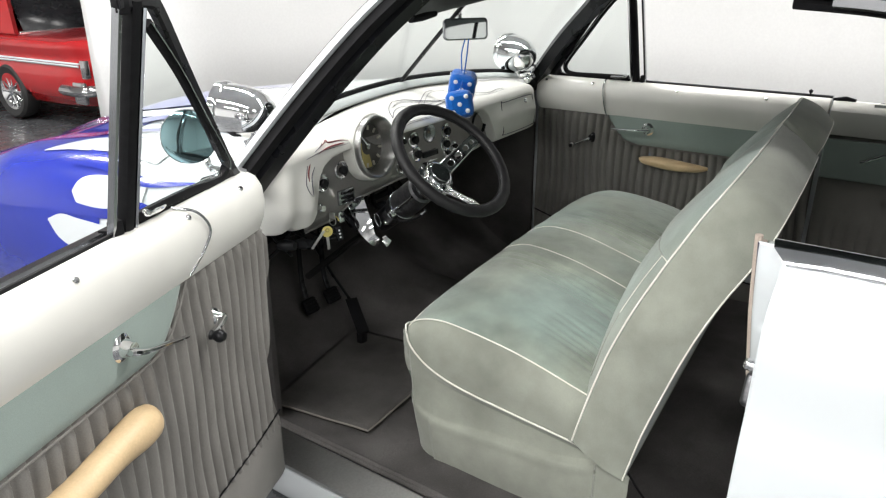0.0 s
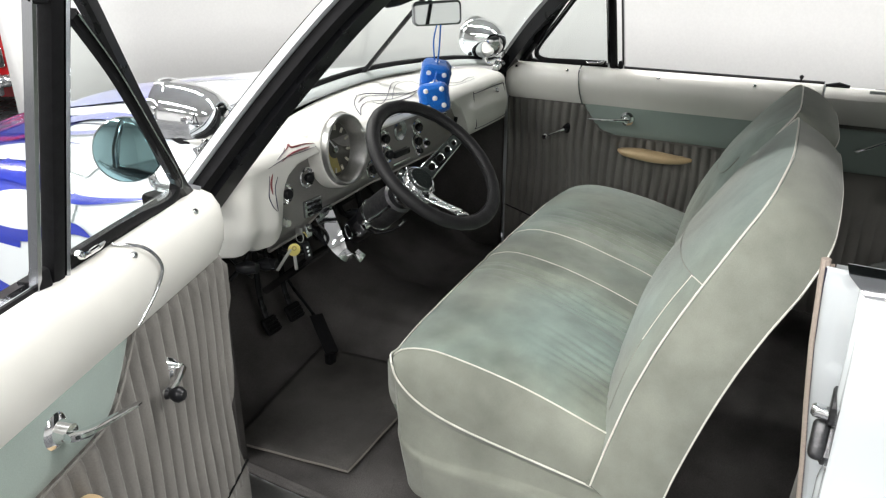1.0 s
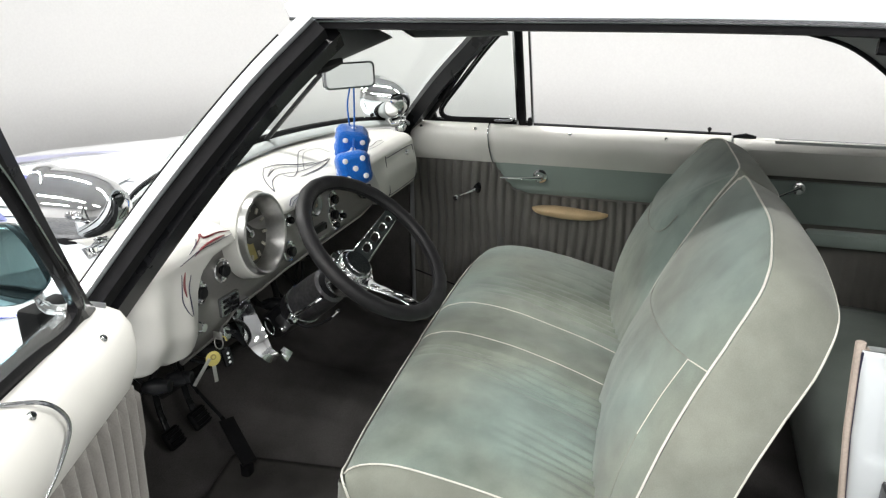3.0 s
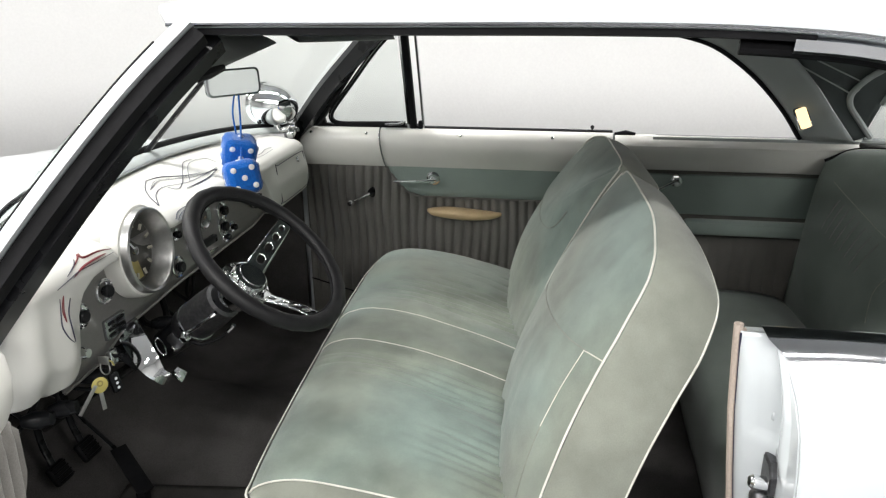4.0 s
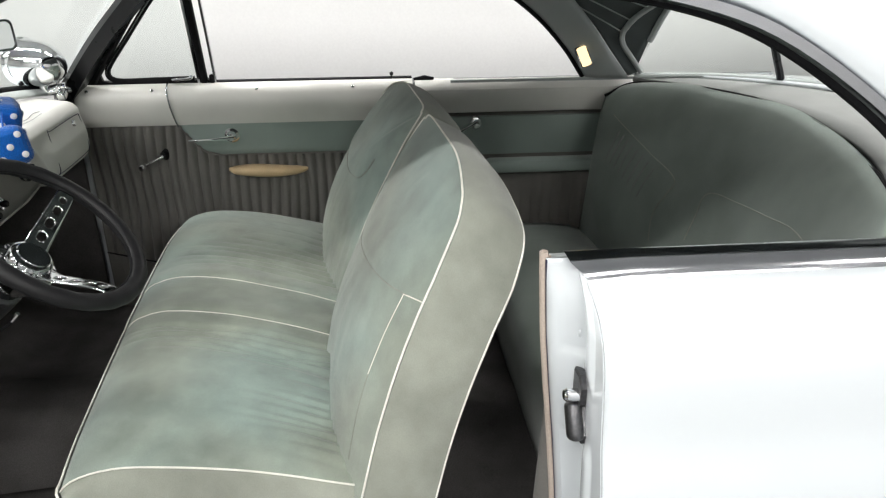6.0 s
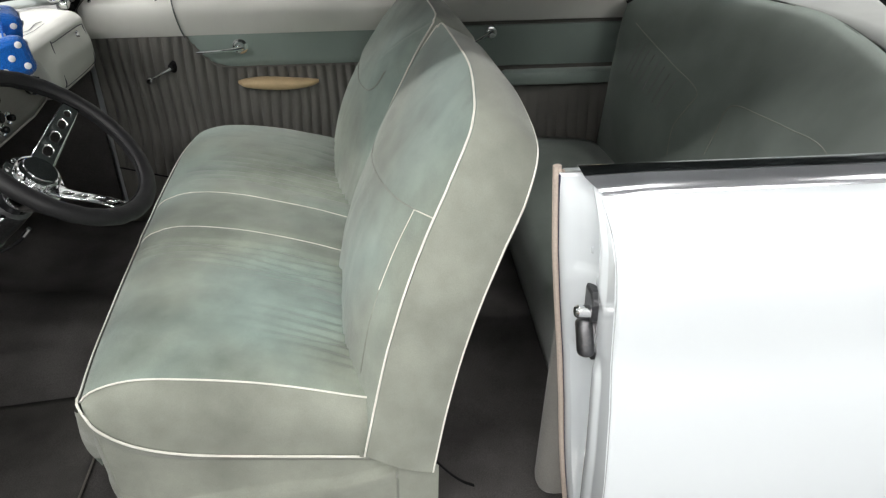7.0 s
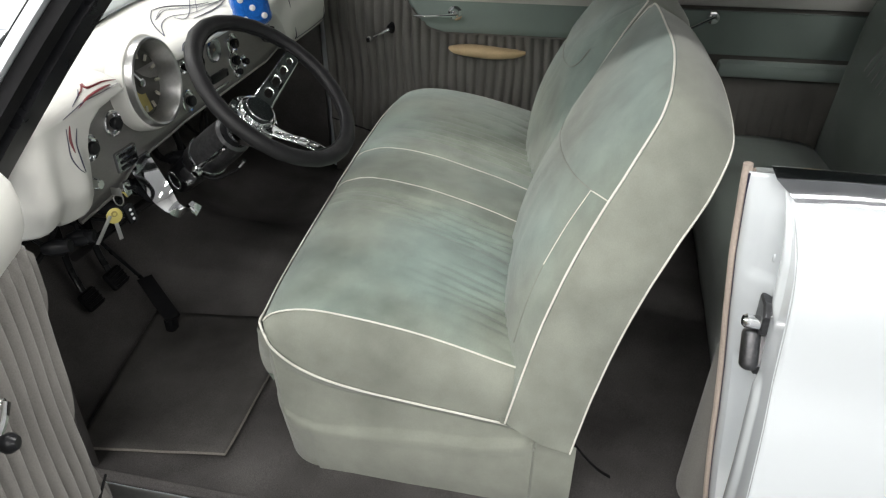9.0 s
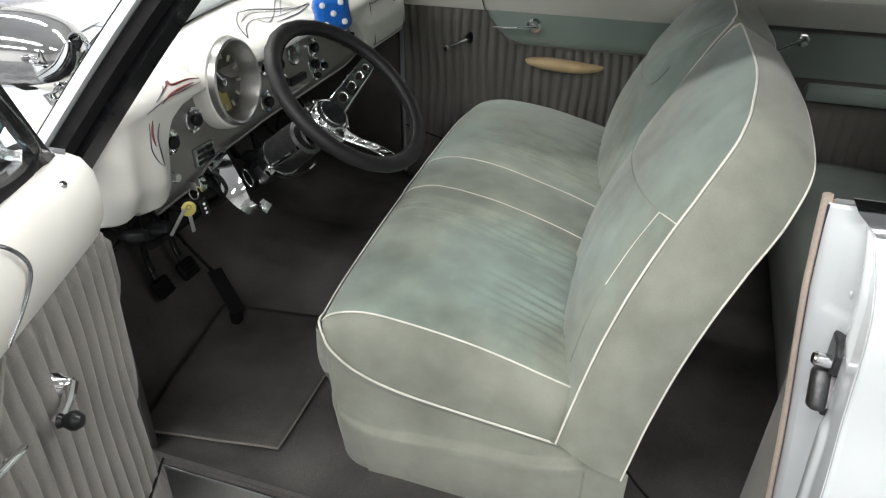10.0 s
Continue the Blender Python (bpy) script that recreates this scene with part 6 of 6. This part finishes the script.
part("key_blade", box(kd + Vector((0.001, 0.0, -0.030)), (0.0075, 0.002, 0.038), 0.0008, Euler((0, radians(-3), radians(-30))).to_matrix()), ALU, keys, "notched key blade")
fob = part("fob", box((0.098, 1.036, 0.742), (0.020, 0.010, 0.040), 0.005, Euler((0, radians(-10), radians(-20))).to_matrix()), GLOSS_BLACK, keys, "dark remote fob")
for k in range(3):
    part("button", revolve([(0, 0.002), (0.0025, 0.001), (0.003, 0.0)], (0.094 + 0.002 * k, 1.0305, 0.752 - 0.010 * k), (-0.3, -1, 0), 8), DOT, fob)
part("second_key", box((0.026, 1.040, 0.745), (0.007, 0.002, 0.056), 0.0008, Euler((0, radians(38), radians(-30))).to_matrix()), ALU, keys)

# steering wheel
wheel = thing("steering_wheel", HUB, "black foam-rimmed three spoke steering wheel with chrome hub", "steering wheel")



def rim(r, a, h=0.0):
    return WC + E1 * (r * math.cos(a)) + E2 * (r * math.sin(a)) + EN * h


rim_geo = []
for k in range(72):
    rim_geo.append(rim(0.160, 2 * math.pi * k / 72))
part("rim", tube(rim_geo, [0.0155 + 0.0006 * math.sin(k * math.pi * 2 / 72 * 24) for k in range(72)], 14, closed=True, flat=0.85), LEATHER, wheel, "thick black foam rim")
part("rim_seam", tube([rim(0.1445, 2 * math.pi * k / 72, 0.002) for k in range(72)], 0.002, 6, closed=True), RUBBER, wheel)
for deg in (15, 195, 255):
    a = radians(deg)
    side_dir = -E1 * math.sin(a) + E2 * math.cos(a)
    bm = bmesh.new()
    # a flat steel spoke with four round holes, bent from hub to rim
    NH = 40
    r0, r1 = 0.022, 0.153
    holes = [(0.060, 0.0085), (0.084, 0.0080), (0.106, 0.0070), (0.126, 0.0060)]
    half = lambda r: lerp(0.021, 0.015, (r - r0) / (r1 - r0))
    cols = 9
    pts2 = {}
    nr = 68

    def sp(r, w, h):
        depth = lerp(-0.072, -0.002, smooth_step(0.0, 1.0, (r - r0) / (r1 - r0)) * 0.9 + 0.1 * (r - r0) / (r1 - r0))
        return WC + (E1 * math.cos(a) + E2 * math.sin(a)) * r + side_dir * w + EN * (depth + h)
    for i in range(nr + 1):
        r = lerp(r0, r1, i / nr)
        for j in range(cols):
            w = half(r) * (2 * j / (cols - 1) - 1)
            rr_, ww = r, w
            for hr, hs in holes:
                dd = math.hypot(r - hr, w)
                if dd < hs:
                    k2 = hs / max(dd, 1e-4)
                    rr_, ww = hr + (r - hr) * k2, w * k2
            pts2[i, j] = bm.verts.new(sp(rr_, ww, 0.0))
    for i in range(nr):
        for j in range(cols - 1):
            r = lerp(r0, r1, (i + 0.5) / nr)
            w = half(r) * (2 * (j + 0.5) / (cols - 1) - 1)
            if any(math.hypot(r - hr, w) < hs * 0.80 for hr, hs in holes):
                continue
            bm.faces.new((pts2[i, j], pts2[i + 1, j], pts2[i + 1, j + 1], pts2[i, j + 1]))
    me_v, me_f = [v.co.copy() for v in bm.verts], []
    bm.verts.index_update()
    me_f = [tuple(v.index for v in q.verts) for q in bm.faces]
    bm.free()
    part("spoke", (me_v, me_f), CHROME, wheel, "polished steel spoke with round holes", solid=0.004, sharp=40)
part("hub", revolve([(0.0, 0.017), (0.030, 0.016), (0.036, 0.012), (0.038, 0.006), (0.038, -0.01), (0.038, -0.02), (0.036, -0.05), (0.030, -0.06)], HUB, EN, 36), CHROME, wheel, "polished chrome hub cap")
part("hub_plate", revolve([(0.0, 0.0182), (0.028, 0.0175), (0.0295, 0.016)], HUB, EN, 32), DARK_CHROME, wheel)
for k in range(9):
    a = 2 * math.pi * k / 9
    part("hub_bolt", revolve([(0, 0.004), (0.0035, 0.003), (0.004, 0.0)], HUB + E1 * (0.044 * math.cos(a)) + E2 * (0.044 * math.sin(a)) - EN * 0.006, EN, 10), CHROME, wheel)
part("hub_flange", revolve([(0.033, -0.004), (0.050, -0.006), (0.051, -0.012), (0.036, -0.016)], HUB, EN, 36), CHROME, wheel)

# mirror, visors and dice
mirror = thing("rear_view_mirror", (0.715, 1.05, 1.21), "chrome framed rear view mirror hung from the windscreen header", "mirror")
MN = Vector((-0.555, -0.83, 0.07)).normalized()
MU = (Vector((0, 0, 1)) - MN * MN.z).normalized()
MR = MU.cross(MN).normalized()
MCN = Vector((0.716, 1.054, 1.210))


def rounded(w, h, r, d, n=6):
    out = []
    for cx, cy, a0 in ((w - r, h - r, 0), (-w + r, h - r, 90), (-w + r, -h + r, 180), (w - r, -h + r, 270)):
        for k in range(n + 1):
            a = radians(a0 + 90 * k / n)
            out.append(MCN + MR * (cx + r * math.cos(a)) + MU * (cy + r * math.sin(a)) + MN * d)
    return out


loops = [rounded(0.060, 0.020, 0.012, -0.026), rounded(0.071, 0.031, 0.013, -0.008), rounded(0.072, 0.032, 0.013, 0.004), rounded(0.067, 0.0275, 0.011, 0.005)]
vv = [p for lp in loops for p in lp]
ff = [tuple(range(28))] + [(i * 28 + k, i * 28 + (k + 1) % 28, (i + 1) * 28 + (k + 1) % 28, (i + 1) * 28 + k) for i in range(3) for k in range(28)]
part("case", (vv, ff), DARK_CHROME, mirror, "chrome mirror case")
part("mirror_glass", (rounded(0.0672, 0.0277, 0.011, 0.0042), [tuple(range(28))]), MIRROR, mirror, "mirror glass")
part("stem", tube(spline([MCN - MN * 0.025, MCN - MN * 0.05 + Vector((0, 0, 0.05)), (0.72, 1.07, 1.345)], 8), 0.007, 8), CHROME, mirror)
for x0, x1, low0, low1, lab in ((0.20, 0.62, (0.862, 1.272), (0.895, 1.306), "grey cloth sun visor tipped down on the driver side"), (0.84, 1.27, (0.925, 1.296), (0.790, 1.282), "grey cloth sun visor folded up on the passenger side")):
    vis = thing("sun_visor", ((x0 + x1) / 2, 0.95, 1.33), lab, "sun visor", "sun visors")

    def visor(u, v):
        x = lerp(x0, x1, u)
        k = (x - 0.15) / (2 * XC - 0.3) * 32
        i = min(max(int(k), 0), 31)
        h = head_line[i].lerp(head_line[i + 1], k - i)
        top = Vector((x, h.y - 0.035, h.z - 0.022))
        low = Vector((x, lerp(low0[0], low1[0], u), lerp(low0[1], low1[1], u)))
        w = (low - top).normalized()
        q = Vector((1, 0, 0)).cross(w)
        a = 2 * math.pi * v
        e = 0.4 + 0.6 * math.sin(math.pi * min(max(u, 0.02), 0.98)) ** 0.3
        return top.lerp(low, 0.5 + 0.5 * math.cos(a)) + q * (0.009 * math.sin(a) * e)
    board = part("visor_board", grid(visor, 21, 22, closed_v=True), VISOR_CLOTH, vis, "thin cloth covered board")
    if x0 < 0.5:
        part("visor_roll", tube([visor(0.0, 0.0) + Vector((-0.004, 0.0, 0.004)), visor(0.10, 0.0) + Vector((0, 0, 0.003)), visor(0.25, 0.0)], [0.011, 0.012, 0.007], 10), RUBBER, vis, "dark rolled visor edge")
    part("visor_rod", tube([visor(0.02, 0.5) + Vector((0, 0, 0.006)), visor(0.5, 0.5) + Vector((0, 0, 0.006))], 0.005, 8), GLOSS_BLACK, vis, "dark visor pivot")

dice = thing("fuzzy_dice", (0.65, 1.03, 0.93), "pair of blue plush dice with white dots hanging from the mirror", "fuzzy dice")
PIPS = {1: [(0, 0)], 2: [(-1, -1), (1, 1)], 3: [(-1, -1), (0, 0), (1, 1)], 4: [(-1, -1), (1, 1), (-1, 1), (1, -1)], 5: [(-1, -1), (1, 1), (-1, 1), (1, -1), (0, 0)], 6: [(-1, -1), (-1, 0), (-1, 1), (1, -1), (1, 0), (1, 1)]}
for c, e in ((Vector((0.672, 1.035, 1.050)), (10, -12, 30)), (Vector((0.606, 1.000, 1.004)), (-8, 10, 34))):
    m3 = Euler([radians(a) for a in e]).to_matrix()
    S = 0.080
    bm = bmesh.new()
    bmesh.ops.create_cube(bm, size=S)
    bmesh.ops.bevel(bm, geom=bm.edges[:], offset=0.021, segments=5, affect="EDGES", profile=0.5)
    bmesh.ops.subdivide_edges(bm, edges=bm.edges[:], cuts=2, use_grid_fill=True)
    rr2 = random.Random(3)
    vs = []
    for v in bm.verts:
        q = v.co + v.co.normalized() * rr2.uniform(-0.0014, 0.0014)
        vs.append(c + m3 @ q)
    bm.verts.index_update()
    fs = [tuple(v.index for v in q.verts) for q in bm.faces]
    bm.free()
    die = part("die", (vs, fs), PLUSH, dice, "blue plush die", sharp=180)
    for axis, count in (((1, 0, 0), 2), ((-1, 0, 0), 5), ((0, -1, 0), 4), ((0, 1, 0), 3), ((0, 0, 1), 1), ((0, 0, -1), 6)):
        nrm = Vector(axis)
        ta = Vector((0, 0, 1)) if abs(nrm.z) < 0.5 else Vector((1, 0, 0))
        tb = nrm.cross(ta)
        for a, b in PIPS[count]:
            o = nrm * (S / 2 + 0.0006) + ta * (a * 0.021) + tb * (b * 0.021)
            part("dot", revolve([(0, 0.0018), (0.005, 0.0014), (0.0068, 0.0)], c + m3 @ o, m3 @ nrm, 12), DOT, die)
part("cord", tube(spline([(0.712, 1.052, 1.182), (0.690, 1.050, 1.14), (0.672, 1.037, 1.088)], 8), 0.0022, 6), PLUSH, dice)
part("cord", tube(spline([(0.722, 1.046, 1.182), (0.676, 1.026, 1.11), (0.612, 1.002, 1.042)], 8), 0.0022, 6), PLUSH, dice)

# ---- the red car beyond the wall ----
redcar = thing("parked_red_coupe", (2.7, 9.2, 0.0), "red vintage hardtop with chrome side trim parked on dark concrete", "car")
RD = Vector((0.052, -0.9986, 0)).normalized()      # towards its tail
RS = Vector((-RD.y, RD.x, 0))                   # across
RO = Vector((2.27, 6.03, 0))                    # near corner of the tail


def rc(a, b, z):
    """a metres forward of the tail, b metres across from the near side."""
    return RO - RD * a + RS * b + Vector((0, 0, z * 0.92))


def red_body(u, v):
    a = lerp(0.0, 5.2, u)
    prof = [(0.10, 0.22), (0.02, 0.34), (0.0, 0.52), (0.03, 0.68), (0.01, 0.80), (0.10, 0.865), (0.45, 0.90), (0.9, 0.91), (1.35, 0.90), (1.7, 0.865), (1.79, 0.80), (1.77, 0.68), (1.8, 0.52), (1.78, 0.34), (1.7, 0.22)]
    p = spline([(b, z, 0) for b, z in prof], 42)[round(v * 42)]
    pinch = 0.06 * (smooth_step(0.25, 0.0, a) + smooth_step(4.9, 5.2, a))
    b = lerp(p.x, 0.9, pinch)
    z = p.y + 0.02 * smooth_step(0.6, 0.0, a) - 0.05 * smooth_step(3.5, 5.2, a)
    return rc(a, b, z)


rbody = grid(red_body, 41, 43)
rbody[1].append(tuple(range(43)))
rbody[1].append(tuple(40 * 43 + k for k in range(43)))
red_shell = part("body", rbody, RED, redcar, "glossy red bodywork")


def red_top(u, v):
    a = lerp(1.70, 4.0, u)
    h = 0.43 * math.sin(min(max((a - 1.20) / 2.8, 0), 1) * math.pi) ** 0.35
    w = 2 * v - 1
    half = 0.80 - 0.20 * (h / 0.43)
    return rc(a, 0.9 + w * half, 0.86 + h * (1 - abs(w) ** 5))


part("roof", grid(red_top, 31, 19), RED, redcar, "red hardtop roof", solid=0.02)
part("rear_screen", ([rc(1.22, 0.20, 0.885), rc(1.02, 0.9, 0.905), rc(1.22, 1.60, 0.885), rc(1.78, 1.38, 1.26), rc(1.72, 0.9, 1.29), rc(1.78, 0.42, 1.26)], [(0, 1, 4, 5), (1, 2, 3, 4)]), GLOSS_BLACK, redcar, "dark raked rear screen", solid=0.01)
part("screen_trim", tube(spline([rc(1.24, 0.17, 0.885), rc(1.10, 0.5, 0.895), rc(1.02, 0.9, 0.905), rc(1.10, 1.3, 0.895), rc(1.24, 1.63, 0.885)], 16), 0.012, 6), CHROME, redcar)
for b, c in ((0.09, 0.38), (1.71, 1.42)):
    part("rear_pillar", ([rc(1.15, b, 0.87), rc(2.00, b, 0.87), rc(2.15, c, 1.275), rc(1.72, c, 1.275)], [(0, 1, 2, 3)]), RED, redcar, smooth=False, solid=0.05)
    win = [(2.02, 0.885), (2.17, 1.25), (3.1, 1.27), (3.5, 0.90)]
    part("side_window", ([rc(a, lerp(b, c, (z - 0.87) / 0.405), z) for a, z in win], [(0, 1, 2, 3)]), GLOSS_BLACK, redcar, "dark side window", smooth=False, solid=0.01)
for a, z in ((0.12, 0.655), (0.12, 0.632)):
    part("side_trim", tube([rc(a + 0.2 * k, -0.008 + (0.026 if z > 0.64 else 0.016), z) for k in range(24)], 0.010, 6), WHITE, redcar, "bright side moulding")
part("rear_bumper", tube(spline([rc(0.30, -0.03, 0.41), rc(0.05, -0.03, 0.41), rc(-0.06, 0.10, 0.42), rc(-0.09, 0.9, 0.43), rc(-0.06, 1.7, 0.42), rc(0.05, 1.83, 0.41)], 30), 0.075, 12, flat=0.7), CHROME, redcar, "chrome rear bumper")
part("bumper_end", box(rc(0.08, -0.035, 0.39), (0.16, 0.05, 0.20), 0.02, Matrix(((-RD.x, RS.x, 0), (-RD.y, RS.y, 0), (0, 0, 1)))), CHROME, redcar, "wrapped chrome bumper end")
part("tail_panel", box(rc(-0.012, 0.9, 0.61), (0.04, 1.66, 0.16), 0.01, Matrix(((-RD.x, RS.x, 0), (-RD.y, RS.y, 0), (0, 0, 1)))), CHROME, redcar, "bright tail panel")
for b in (0.22, 0.40, 0.58, 1.22, 1.40, 1.58):
    part("tail_lamp", revolve([(0, 0.04), (0.05, 0.03), (0.062, 0.0)], rc(-0.03, b, 0.61), RD, 20), TAIL_RED, redcar, "round red tail lamp")
part("tail_trim", box(rc(0.03, 0.012, 0.61), (0.07, 0.05, 0.16), 0.01, Matrix(((-RD.x, RS.x, 0), (-RD.y, RS.y, 0), (0, 0, 1)))), CHROME, redcar)
for a in (1.30, 4.15):
    for b, s in ((0.06, -1), (1.74, 1)):
        wh = part("wheel", revolve([(0.16, 0.0), (0.175, 0.06), (0.235, 0.075), (0.257, 0.05), (0.26, -0.05), (0.24, -0.09), (0.15, -0.09)], rc(a, b, 0.30), RS * s, 40), TYRE, redcar, "black tyre on chrome rim")
        part("wheel_rim", revolve([(0, 0.05), (0.05, 0.05), (0.06, 0.03), (0.13, 0.02), (0.165, 0.055), (0.178, 0.06), (0.178, 0.0)], rc(a, b, 0.30), RS * s, 40), CHROME, wh)
        for k in range(10):
            ang = 2 * math.pi * k / 10
            d1 = RD * math.cos(ang) + Vector((0, 0, 1)) * math.sin(ang)
            o = rc(a, b, 0.30) + RS * s * 0.045
            part("wheel_spoke", tube([o + d1 * 0.04, o + d1 * 0.155], [0.016, 0.012], 6), CHROME, wh)
        arch = [rc(a, b, 0.30) + RD * (0.315 * math.cos(g)) + Vector((0, 0, 0.315 * math.sin(g))) + RS * s * 0.03 for g in [math.pi * (0.02 + 0.96 * q / 24) for q in range(25)]]
        part("wheel_arch", tube(arch, 0.016, 6), RED, redcar)
        fan = [rc(a, b, 0.30) + RS * s * 0.036 + RD * (q * math.cos(g)) + Vector((0, 0, q * math.sin(g))) for g in [math.pi * p / 24 for p in range(25)] for q in (0.15, 0.31)]
        part("arch_liner", (fan, [(2 * p, 2 * p + 1, 2 * p + 3, 2 * p + 2) for p in range(24)]), RUBBER, redcar, "dark wheel opening", solid=0.004)
